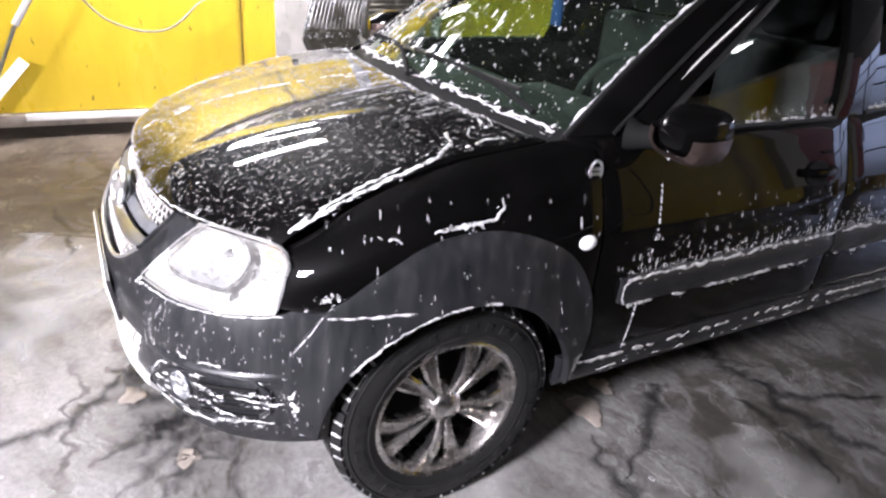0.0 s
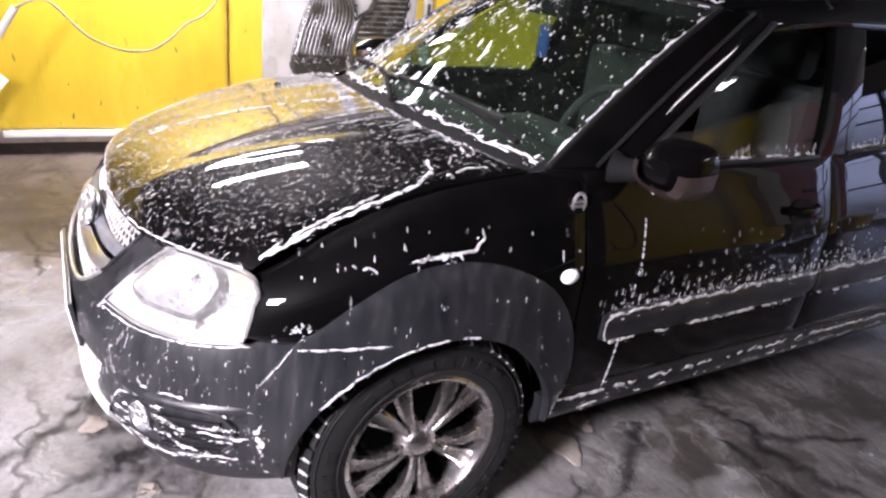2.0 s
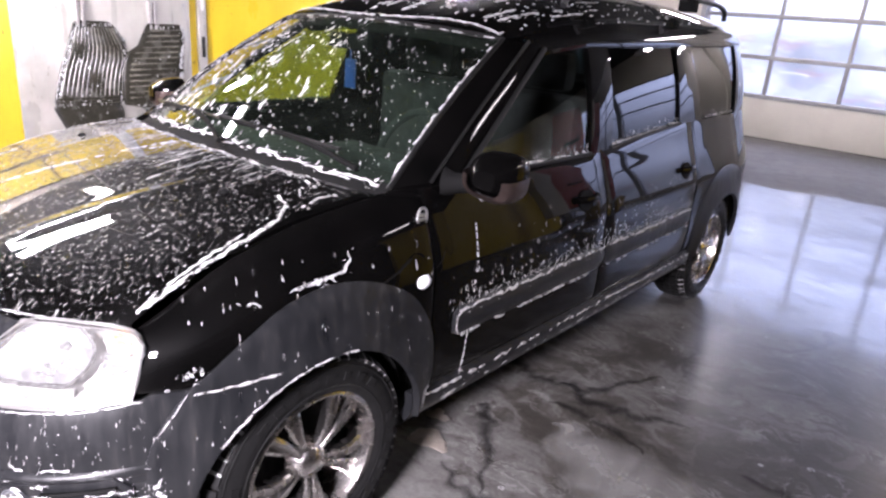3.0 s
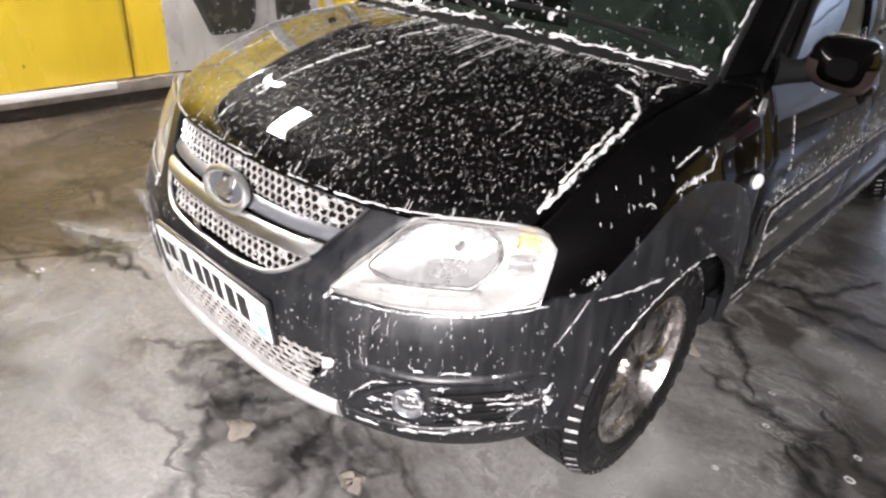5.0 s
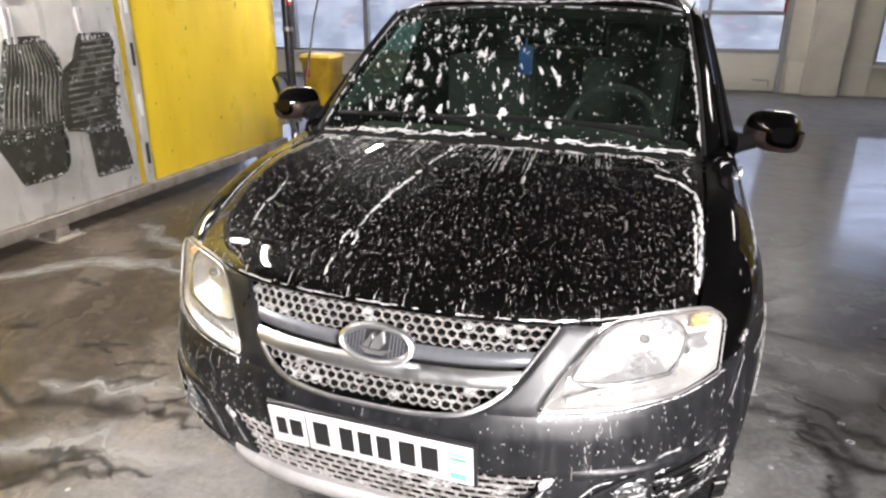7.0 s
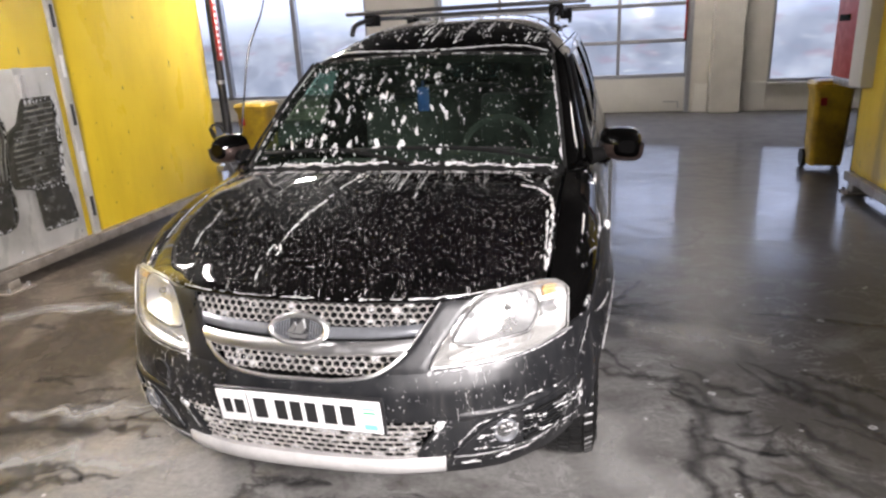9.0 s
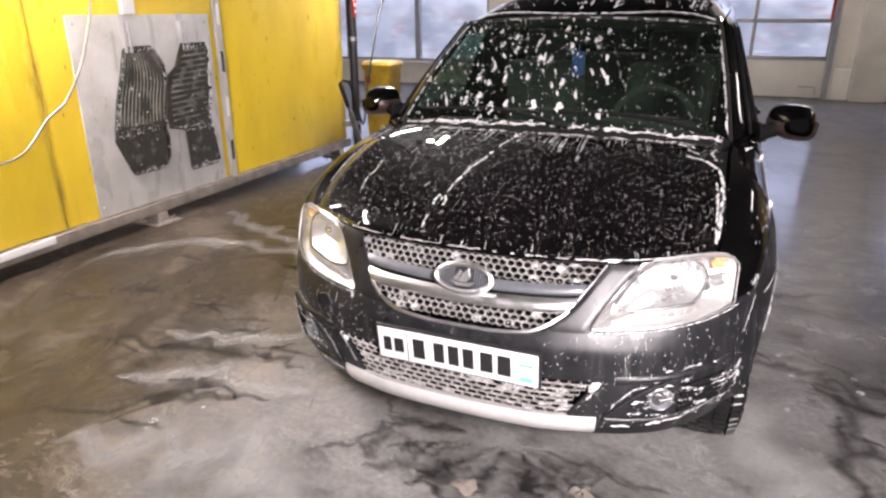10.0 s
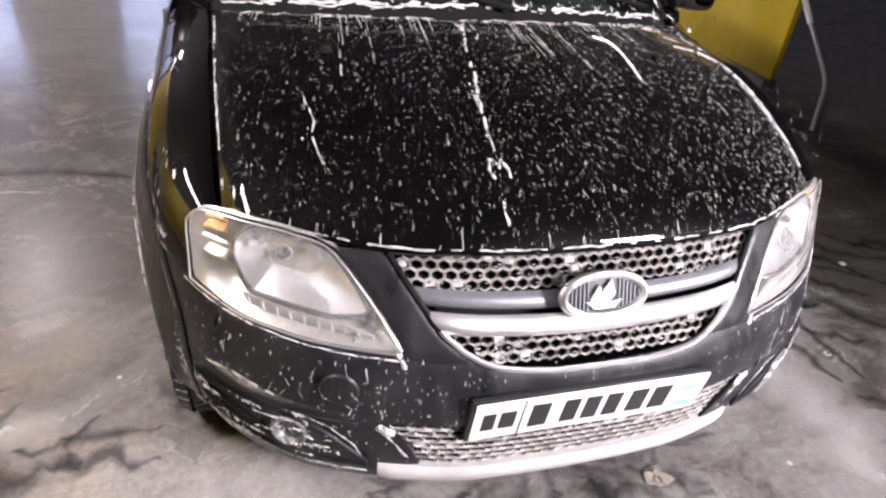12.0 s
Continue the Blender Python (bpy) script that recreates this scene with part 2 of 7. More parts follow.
def daylight_material():
    """Bright misty yard outside the panes."""
    m = bpy.data.materials.new("daylight_yard")
    m.use_nodes = True
    nt = m.node_tree
    nt.nodes.remove(nt.nodes["Principled BSDF"])
    em = nt.nodes.new("ShaderNodeEmission")
    em.inputs["Strength"].default_value = 1.0
    v = coords(m, (0.8, 1, 0.9))
    n = noise_tex(m, v, 1.0, 3, 0.5)
    yard = ramp(m, n, [(0.32, (0.42, 0.46, 0.55)), (0.5, (0.56, 0.60, 0.69)), (0.68, (0.78, 0.80, 0.86))])
    shapes = noise_tex(m, coords(m, (0.8, 1, 1.4)), 0.9, 2, 0.5, 0.4)
    yard = mix(m, ramp(m, shapes, [(0.50, grey(0)), (0.66, grey(0.5))]), yard, (0.30, 0.32, 0.37))
    yard = mix(m, ramp(m, noise_tex(m, coords(m, (0.5, 1, 1.8)), 1.9, 3), [(0.56, grey(0)), (0.66, grey(0.5))]), yard, (0.52, 0.36, 0.42))
    yard = mix(m, ramp(m, noise_tex(m, coords(m, (0.6, 1, 3.0)), 2.4, 3), [(0.58, grey(0)), (0.72, grey(0.6))]), yard, (0.92, 0.93, 0.93))
    sep = m.node_tree.nodes.new("ShaderNodeSeparateXYZ")
    link(m, coords(m), sep.inputs[0])
    up = ramp(m, math_node(m, 'MULTIPLY', sep.outputs[2], 0.125), [(0.2, grey(0)), (0.6, grey(1))])
    link(m, mix(m, up, yard, (3.0, 3.3, 4.2)), em.inputs["Color"])
    nt.links.new(em.outputs[0], nt.nodes["Material Output"].inputs["Surface"])
    return m


def milky_lens(name, tint, veil, gloss, amount):
    """Clear pane under a thin wet film of suds."""
    m = pane_material(name, tint, gloss)
    nt = m.node_tree
    out = nt.nodes["Material Output"]
    clear = out.inputs["Surface"].links[0].from_socket
    df = nt.nodes.new("ShaderNodeBsdfDiffuse")
    df.inputs["Color"].default_value = (*veil, 1)
    mx = nt.nodes.new("ShaderNodeMixShader")
    v = coords(m)
    cover = mix(m, 0.5, ramp(m, noise_tex(m, v, 14, 4), [(0.35, grey(0.0)), (0.7, grey(amount * 0.5))]), ramp(m, noise_tex(m, v, 120, 4), [(0.45, grey(0.0)), (0.72, grey(amount))]))
    link(m, cover, mx.inputs[0])
    link(m, clear, mx.inputs[1])
    link(m, df.outputs[0], mx.inputs[2])
    link(m, mx.outputs[0], out.inputs["Surface"])
    return m


def board_material():
    """Pale sheet metal with wet whitish runs."""
    m = material("grey_board", (0.55, 0.55, 0.54), 0.32, 0.1)
    run = noise_tex(m, coords(m, (1, 4, 1.0)), 1.6, 6, 0.6, 0.6)
    big = noise_tex(m, coords(m), 3.0, 5)
    c = ramp(m, big, [(0.3, (0.38, 0.37, 0.335)), (0.7, (0.57, 0.56, 0.525))])
    c = mix(m, ramp(m, run, [(0.45, grey(0)), (0.75, grey(0.18))]), c, (0.72, 0.72, 0.71))
    c = mix(m, ramp(m, noise_tex(m, coords(m, (1, 9, 1.2)), 2.3, 5), [(0.60, grey(0)), (0.80, grey(0.12))]), c, (0.30, 0.29, 0.26))
    link(m, c, bsdf(m).inputs["Base Color"])
    link(m, ramp(m, run, [(0.4, grey(0.25)), (0.7, grey(0.5))]), bsdf(m).inputs["Roughness"])
    bump(m, noise_tex(m, coords(m), 70, 3), 0.08, 0.004)
    return m


BLACK = paint_black()
PLASTIC = plastic_dark()
RUBBER = worn("tyre_rubber", (0.010, 0.010, 0.010), 0.40, scale=20, amount=0.4, bump_amount=0.2, spec=0.22)
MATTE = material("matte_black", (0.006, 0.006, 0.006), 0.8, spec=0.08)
SEAL = material("black_seal", (0.008, 0.008, 0.008), 0.5, spec=0.15)
MIRROR_SHEEN = worn("floor_sheen_bronze", (0.15, 0.11, 0.10), 0.32, 0.85, scale=20, amount=0.4, bump_amount=0.05)
CHROME = worn("chrome", (0.86, 0.86, 0.86), 0.34, 1.0, scale=12, amount=0.15, bump_amount=0.02)
ALLOY = worn("alloy", (0.66, 0.645, 0.63), 0.25, 1.0, scale=30, amount=0.3, bump_amount=0.08, dirt=(0.36, 0.33, 0.31))
DARK_ALLOY = worn("dark_alloy", (0.05, 0.05, 0.052), 0.35, 0.6, scale=18, amount=0.35, bump_amount=0.05)
SILVER = worn("silver_paint", (0.48, 0.47, 0.46), 0.35, 0.2, scale=9, amount=0.25, bump_amount=0.05)
def film_material(name, base, thin, thick, scale=40.0, lo=0.3, hi=0.7):
    """Thin half-clear film of drying suds."""
    m = material(name, base, 0.5)
    nt = m.node_tree
    tr = nt.nodes.new("ShaderNodeBsdfTransparent")
    mx = nt.nodes.new("ShaderNodeMixShader")
    v = coords(m)
    link(m, ramp(m, noise_tex(m, v, scale, 4), [(lo, grey(thin)), (hi, grey(thick))]), mx.inputs[0])
    link(m, tr.outputs[0], mx.inputs[1])
    link(m, bsdf(m).outputs[0], mx.inputs[2])
    link(m, mx.outputs[0], nt.nodes["Material Output"].inputs["Surface"])
    return m


FLECK = film_material("dried_flecks", (0.55, 0.54, 0.52), 0.13, 0.46, 60, 0.34, 0.60)
SUDS = film_material("drying_suds", (0.58, 0.58, 0.58), 0.15, 0.75, 55, 0.34, 0.60)
RUNS = film_material("foam_runs", (0.56, 0.555, 0.545), 0.20, 0.80, 50, 0.34, 0.60)
FOAM = film_material("soap_foam", (0.58, 0.58, 0.58), 0.35, 0.90, 48, 0.32, 0.58)
PLATE = worn("plate_white", (0.75, 0.75, 0.74), 0.3, scale=20, amount=0.1, bump_amount=0.02)
INK = material("ink_black", (0.012, 0.012, 0.013), 0.4)
AMBER = worn("amber_lens", (0.72, 0.40, 0.14), 0.25, 0.5, scale=40, amount=0.3, bump_amount=0.3)
LENS = milky_lens("lamp_lens", (0.96, 0.96, 0.95), (0.72, 0.71, 0.69), 0.05, 0.22)
SCREEN = milky_lens("windscreen_glass", (0.62, 0.74, 0.64), (0.40, 0.46, 0.40), 0.01, 0.018)
TINT = pane_material("side_glass", (0.74, 0.80, 0.76), 0.01)
PRIVACY = pane_material("dark_tinted_glass", (0.10, 0.12, 0.12), 0.01)
REFLECTOR = worn("lamp_reflector", (0.58, 0.59, 0.61), 0.30, 0.92, scale=15, amount=0.08, bump_amount=0.02, bump_scale=40)
LAMP_WHITE = worn("lamp_housing", (0.46, 0.455, 0.445), 0.32, 0.75, scale=15, amount=0.1, bump_amount=0.05)
SEAT = worn("seat_cloth", (0.010, 0.0105, 0.012), 0.9, scale=30, amount=0.3, bump_amount=0.3, bump_scale=250)
FLOOR = floor_material()
YELLOW = yellow_material("yellow_panel", False)
YELLOW_RIB = yellow_material("yellow_ribbed_panel", True)
BIN = worn("bin_plastic", (0.62, 0.40, 0.02), 0.4, scale=5, amount=0.35, bump_amount=0.05, dirt=(0.25, 0.16, 0.03))
BOARD = board_material()
STEEL = worn("steel", (0.45, 0.45, 0.45), 0.35, 0.9, scale=14, amount=0.4, bump_amount=0.1)
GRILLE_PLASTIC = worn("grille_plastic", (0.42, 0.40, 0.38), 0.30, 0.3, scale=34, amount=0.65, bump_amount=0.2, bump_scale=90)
SATIN = worn("satin_grey", (0.15, 0.157, 0.17), 0.34, 0.5, scale=12, amount=0.3, bump_amount=0.03)
GALV = worn("galvanised_rail", (0.36, 0.32, 0.27), 0.45, 0.5, scale=8, amount=0.45, bump_amount=0.15)
CREAM = worn("cream_wall_paint", (0.70, 0.67, 0.60), 0.6, scale=1.6, amount=0.18, bump_amount=0.1)
WHITE_PANEL = worn("white_gate_panel", (0.72, 0.70, 0.64), 0.4, scale=2.0, amount=0.12, bump_amount=0.03)
ALU = worn("aluminium_frame", (0.42, 0.43, 0.45), 0.4, 0.6, scale=8, amount=0.2, bump_amount=0.03)
DARK_WALL = worn("dark_wall", (0.055, 0.052, 0.050), 0.8, scale=1.5, amount=0.3, bump_amount=0.2)
CEIL = worn("ceiling_panel", (0.018, 0.018, 0.019), 0.8, scale=1.0, amount=0.2, bump_amount=0.1)
RED = worn("red_paint", (0.45, 0.04, 0.03), 0.4, scale=9, amount=0.3, bump_amount=0.05)
HOSE = material("hose_rubber", (0.02, 0.02, 0.02), 0.45)
WHITE_PLASTIC = worn("white_plastic", (0.8, 0.8, 0.78), 0.35, scale=9, amount=0.08, bump_amount=0.02)
# paler than the mat: foam and wet glints put into the ribs' colour
RIB_RUBBER = worn("foam_glint_rib", (0.22, 0.21, 0.175), 0.25, scale=14, amount=0.7, bump_amount=0.2, bump_scale=60, dirt=(0.02, 0.02, 0.018))
MAT_RUBBER = worn("mat_rubber", (0.020, 0.019, 0.014), 0.24, scale=12, amount=0.5, bump_amount=0.3, bump_scale=90, dirt=(0.055, 0.052, 0.042))
TUBE = emitter("tube_light", (1.0, 0.95, 0.88), 24.0)
WEST_TUBE = emitter("bright_tube_light", (1.0, 0.95, 0.88), 222.0)
HALL_FILL = emitter("hall_fill_light", (1.0, 0.94, 0.85), 60.0)
PAPER = worn("soggy_paper", (0.25, 0.22, 0.19), 0.5, scale=25, amount=0.35, bump_amount=0.4, bump_scale=60)
DAY = daylight_material()
FROST = pane_material("wet_window_pane", (0.85, 0.88, 0.92), 0.08)
BLUE = worn("blue_plastic", (0.01, 0.04, 0.16), 0.5, scale=12, amount=0.3)


# ---------------------------------------------------------------- mesh helpers
def finish(bm, name, mat, smooth=True, angle=35):
    bmesh.ops.recalc_face_normals(bm, faces=bm.faces)
    me = bpy.data.meshes.new(name)
    bm.to_mesh(me)
    bm.free()
    for mm in (mat if isinstance(mat, (list, tuple)) else [mat]):
        me.materials.append(mm)
    if smooth:
        me.shade_smooth()
        me.set_sharp_from_angle(angle=radians(angle))
    return me


def part(name, bm, mat, parent=None, label="", smooth=True, angle=35):
    ob = new(name, finish(bm, name, mat, smooth, angle))
    if parent is not None:
        ob.parent = parent
        if parent.parent is None:
            ob.matrix_parent_inverse = parent.matrix_basis.inverted()
    return tagged(ob, label)


def thing(name, label, category, loc=(0, 0, 0), group="", kind=""):
    ob = new(name)
    ob.empty_display_size = 0.1
    ob.matrix_basis = Matrix.Translation(loc)
    return tagged(ob, label, category, group, kind)


def box(bm, lo, hi, bevel=0.0, m=None):
    c = [(a + b) / 2 for a, b in zip(lo, hi)]
    s = [abs(b - a) for a, b in zip(lo, hi)]
    mat = Matrix.LocRotScale(c, None, s)
    if m is not None:
        mat = m @ mat
    r = bmesh.ops.create_cube(bm, size=1, matrix=mat)
    if bevel:
        es = {e for v in r["verts"] for e in v.link_edges}
        bmesh.ops.bevel(bm, geom=list(es), offset=bevel, segments=2, affect='EDGES', profile=0.6)
    return bm


def boxes(*list_of, bevel=0.0):
    bm = bmesh.new()
    for lo, hi in list_of:
        one = bmesh.new()
        box(one, lo, hi, bevel)
        me = bpy.data.meshes.new("tmp")
        one.to_mesh(me)
        one.free()
        bm.from_mesh(me)
        bpy.data.meshes.remove(me)
    return bm


def tube(bm, pts, r, n=8, closed=False, cap=True, flat=1.0):
    """A round bar swept along points."""
    pts = [Vector(p) for p in pts]
    rings = []
    prev = None
    for i, p in enumerate(pts):
        a = pts[max(0, i - 1)] if not closed else pts[i - 1]
        b = pts[min(len(pts) - 1, i + 1)] if not closed else pts[(i + 1) % len(pts)]
        d = (b - a).normalized()
        up = Vector((0, 0, 1)) if abs(d.z) < 0.95 else Vector((0, 1, 0))
        s = d.cross(up).normalized() if prev is None else (prev - d * prev.dot(d)).normalized()
        prev = s
        t = s.cross(d)
        rr = r[i] if isinstance(r, (list, tuple)) else r
        rings.append([bm.verts.new(p + s * rr * math.cos(2 * math.pi * k / n) + t * rr * flat * math.sin(2 * math.pi * k / n)) for k in range(n)])
    m = len(rings)
    for i in range(m if closed else m - 1):
        for k in range(n):
            bm.faces.new((rings[i][k], rings[i][(k + 1) % n], rings[(i + 1) % m][(k + 1) % n], rings[(i + 1) % m][k]))
    if cap and not closed:
        bm.faces.new(rings[0][::-1])
        bm.faces.new(rings[-1])
    return bm


def lathe(bm, profile, n=48, m=Matrix()):
    """Revolve (radius, height) pairs about z, then place by m. Closed where radius is 0."""
    rings = []
    for r, h in profile:
        if r < 1e-6:
            rings.append([bm.verts.new(m @ Vector((0, 0, h)))])
        else:
            rings.append([bm.verts.new(m @ Vector((r * math.cos(2 * math.pi * k / n), r * math.sin(2 * math.pi * k / n), h))) for k in range(n)])
    for a, b in zip(rings, rings[1:]):
        for k in range(n):
            q = [a[k % len(a)], a[(k + 1) % len(a)], b[(k + 1) % len(b)], b[k % len(b)]]
            q = list(dict.fromkeys(q))
            if len(q) > 2:
                bm.faces.new(q)
    return bm


def lerp_table(table, x):
    if x <= table[0][0]:
        return table[0][1]
    for (x0, y0), (x1, y1) in zip(table, table[1:]):
        if x <= x1:
            return y0 + (y1 - y0) * (x - x0) / (x1 - x0)
    return table[-1][1]


def smooth_table(table, x):
    """Cubic (Catmull-Rom) through a table of (x, y)."""
    n = len(table)
    if x <= table[0][0]:
        return table[0][1]
    if x >= table[-1][0]:
        return table[-1][1]
    i = max(k for k in range(n - 1) if table[k][0] <= x)
    x0, y0 = table[i]
    x1, y1 = table[i + 1]
    h = x1 - x0
    m0 = (y1 - table[i - 1][1]) / (x1 - table[i - 1][0]) if i > 0 else (y1 - y0) / h
    m1 = (table[i + 2][1] - y0) / (table[i + 2][0] - x0) if i + 2 < n else (y1 - y0) / h
    t = (x - x0) / h
    return (2 * t**3 - 3 * t**2 + 1) * y0 + (t**3 - 2 * t**2 + t) * h * m0 + (-2 * t**3 + 3 * t**2) * y1 + (t**3 - t**2) * h * m1


def sheet(bm, fn, na, nb, thick=0.006, side=1, lip=0.003):
    """A panel with thickness over fn(a, b), a and b from 0 to 1. Its rim turns in a little, which leaves a seam beside the next panel. side -1 mirrors x."""
    P = [[Vector(fn(i / na, j / nb)) for j in range(nb + 1)] for i in range(na + 1)]
    N = [[None] * (nb + 1) for _ in range(na + 1)]
    for i in range(na + 1):
        for j in range(nb + 1):
            da = P[min(na, i + 1)][j] - P[max(0, i - 1)][j]
            db = P[i][min(nb, j + 1)] - P[i][max(0, j - 1)]
            n = da.cross(db)
            N[i][j] = n.normalized() if n.length > 1e-12 else Vector((0, 0, 1))
    c = sum((p for row in P for p in row), Vector()) / ((na + 1) * (nb + 1))
    core = Vector((0, c.y if c.y > 0.5 else 1.2, 0.5))
    mid = N[na // 2][nb // 2]
    sgn = 1 if mid.dot(P[na // 2][nb // 2] - core) > 0 else -1
    def mk(q):
        return bm.verts.new((q.x * side, q.y, q.z))
    top, bot = [], []
    for i in range(na + 1):
        top.append([]), bot.append([])
        for j in range(nb + 1):
            n = N[i][j] * sgn
            edge = lip if i in (0, na) or j in (0, nb) else 0
            top[i].append(mk(P[i][j] - n * edge))
            bot[i].append(mk(P[i][j] - n * (thick + edge)))
    def f(*vs):
        vs = list(dict.fromkeys(vs))
        if len(vs) > 2:
            try:
                bm.faces.new(vs)
            except ValueError:
                pass
    for i in range(na):
        for j in range(nb):
            f(top[i][j], top[i + 1][j], top[i + 1][j + 1], top[i][j + 1])
            f(bot[i][j], bot[i][j + 1], bot[i + 1][j + 1], bot[i + 1][j])
    for i in range(na):
        f(top[i][0], bot[i][0], bot[i + 1][0], top[i + 1][0])
        f(top[i][nb], top[i + 1][nb], bot[i + 1][nb], bot[i][nb])
    for j in range(nb):
        f(top[0][j], top[0][j + 1], bot[0][j + 1], bot[0][j])
        f(top[na][j], bot[na][j], bot[na][j + 1], top[na][j + 1])
    return bm


# ---------------------------------------------------------------- the hall
XW, XE, YS, YN, H = -9.0, 9.0, -8.0, 11.8, 4.4


def structure(name, bm, mat, label, category, smooth=False):
    return tagged(part(name, bm, mat, None, smooth=smooth), label, category, kind="structure")


def build_hall():
    bm = bmesh.new()
    n = 60
    vs = [[bm.verts.new((XW - 20 + (XE - XW + 40) * i / n, YS - 20 + (YN - YS + 60) * j / n, 0)) for j in range(n + 1)] for i in range(n + 1)]
    for i in range(n):
        for j in range(n):
            bm.faces.new((vs[i][j], vs[i + 1][j], vs[i + 1][j + 1], vs[i][j + 1]))
    structure("floor", bm, FLOOR, "wet grey concrete floor with soap foam and dark puddles", "floor")
    structure("ceiling", boxes(((XW, YS, H), (XE, YN + 0.3, H + 0.2))), CEIL, "dark ceiling high above the wash bay", "ceiling")
    structure("wall_south", boxes(((XW - 0.2, YS - 0.2, 0), (XE + 0.2, YS, H))), DARK_WALL, "dark rendered wall behind the bay", "wall")
    structure("wall_west", boxes(((XW - 0.2, YS, 0), (XW, YN + 0.3, H))), DARK_WALL, "dark rendered side wall of the hall", "wall")
    structure("wall_east", boxes(((XE, YS, 0), (XE + 0.2, YN + 0.3, H))), DARK_WALL, "dark rendered side wall of the hall", "wall")
    y0, y1 = YN, YN + 0.3
    structure("wall_north", boxes(
        ((XW, y0, 0), (-2.45, y1, 0.46)), ((XW, y0, 3.3), (-2.45, y1, H)), ((-3.95, y0, 0.46), (-2.45, y1, 3.3)),
        ((-2.45, y0, 3.35), (2.25, y1, H)), ((2.25, y0, 0), (3.62, y1, H)),
        ((3.62, y0, 0), (XE, y1, 0.5)), ((3.62, y0, 3.3), (XE, y1, H)), ((7.0, y0, 0.5), (XE, y1, 3.3))),
        CREAM, "cream painted end wall with large openings", "wall")
    bm = boxes(((2.62, YN - 0.28, 0.0), (3.14, YN - 0.002, H)), bevel=0.02)
    structure("pillar", bm, CREAM, "cream painted concrete pillar beside the gate", "pillar")
    structure("trim", boxes(((2.36, YN - 0.06, 0.0), (2.61, YN - 0.002, 0.52)), ((3.15, YN - 0.05, 0.0), (3.6, YN - 0.002, 0.52)), bevel=0.01), WHITE_PANEL,
              "pale painted dado beside the pillar", "trim")

    # sectional gate: a solid bottom panel and rows of panes
    gate = thing("door_1", "white sectional gate with rows of frosted panes, closed", "gate", (0, YN + 0.1, 0), kind="structure")
    gx = [-2.42, -1.24, -0.12, 1.0, 2.22]
    gz = [0.68, 1.30, 1.94, 2.58, 3.2]
    part("bottom_panel", boxes(((-2.42, YN + 0.06, 0.01), (2.22, YN + 0.12, 0.64)), bevel=0.008), WHITE_PANEL, gate, "white ribbed bottom panel")
    part("bottom_seal", boxes(((-2.42, YN + 0.07, 0.0), (2.22, YN + 0.11, 0.03))), RUBBER, gate)
    for z in gz:
        part("rail", boxes(((-2.42, YN + 0.05, z - 0.035), (2.22, YN + 0.13, z + 0.035)), bevel=0.006), ALU, gate)
    for x in gx:
        part("stile", boxes(((x - 0.03, YN + 0.055, 0.64), (x + 0.03, YN + 0.125, 3.2)), bevel=0.006), ALU, gate)
    for x0, x1 in zip(gx, gx[1:]):
        for z0, z1 in zip(gz, gz[1:]):
            p = part("pane", boxes(((x0 + 0.03, YN + 0.085, z0 + 0.035), (x1 - 0.03, YN + 0.095, z1 - 0.035))), FROST, gate)
            p.visible_shadow = False
    part("gate_track", boxes(((2.22, YN - 0.06, 0), (2.30, YN + 0.05, 3.3)), ((-2.5, YN - 0.06, 0), (-2.42, YN + 0.05, 3.3))), ALU, gate)
    bm = bmesh.new()
    tube(bm, [(1.85, YN + 0.03, 0.2), (2.0, YN + 0.0, 0.2), (2.1, YN + 0.0, 0.2), (2.12, YN + 0.02, 0.08)], 0.012)
    part("bolt", bm, STEEL, gate)
    part("marker_strip", boxes(((2.16, YN + 0.044, 1.3), (2.2, YN + 0.05, 2.4))), RED, gate)

    # glazed fronts either side
    for name, xs, sill in (("window_1", [-8.9, -7.25, -5.56, -3.95], 0.46), ("window_2", [3.62, 5.3, 7.0], 0.5)):
        w = thing(name, "wet misted window in grey aluminium frames", "window", (xs[0], YN + 0.1, sill), kind="structure")
        for x in xs:
            part("mullion", boxes(((x - 0.05, YN + 0.02, sill), (x + 0.05, YN + 0.16, 3.3)), bevel=0.008), ALU, w)
        for z in (sill + 0.03, 3.27):
            part("window_rail", boxes(((xs[0], YN + 0.02, z - 0.03), (xs[-1], YN + 0.16, z + 0.03))), ALU, w)
        if name == "window_2":
            for z in (2.2, 2.75):
                part("transom", boxes(((xs[0], YN + 0.04, z - 0.03), (xs[-1], YN + 0.14, z + 0.03))), ALU, w)
        part("window_sill", boxes(((xs[0], YN - 0.08, sill - 0.04), (xs[-1], YN + 0.02, sill)), bevel=0.006), WHITE_PANEL, w)
        for x0, x1 in zip(xs, xs[1:]):
            p = part("pane", boxes(((x0 + 0.05, YN + 0.085, sill + 0.06), (x1 - 0.05, YN + 0.095, 3.24))), FROST, w)
            p.visible_shadow = False
    bm = boxes(((-16, YN + 6, -0.5), (16, YN + 6.1, 9)))
    structure("backdrop", bm, DAY, "bright misty yard seen through the windows", "backdrop")


build_hall()
# fixed stand-in for the phone's moving flashlight, set high before the car
torch_stand_in = area_light("torch_stand_in", (2.1, -2.3, 2.2), (0.1, 0.6, 0.5), 0.6, 0.6, 85, (1.0, 0.96, 0.93))
torch_stand_in.data.spread = radians(80)


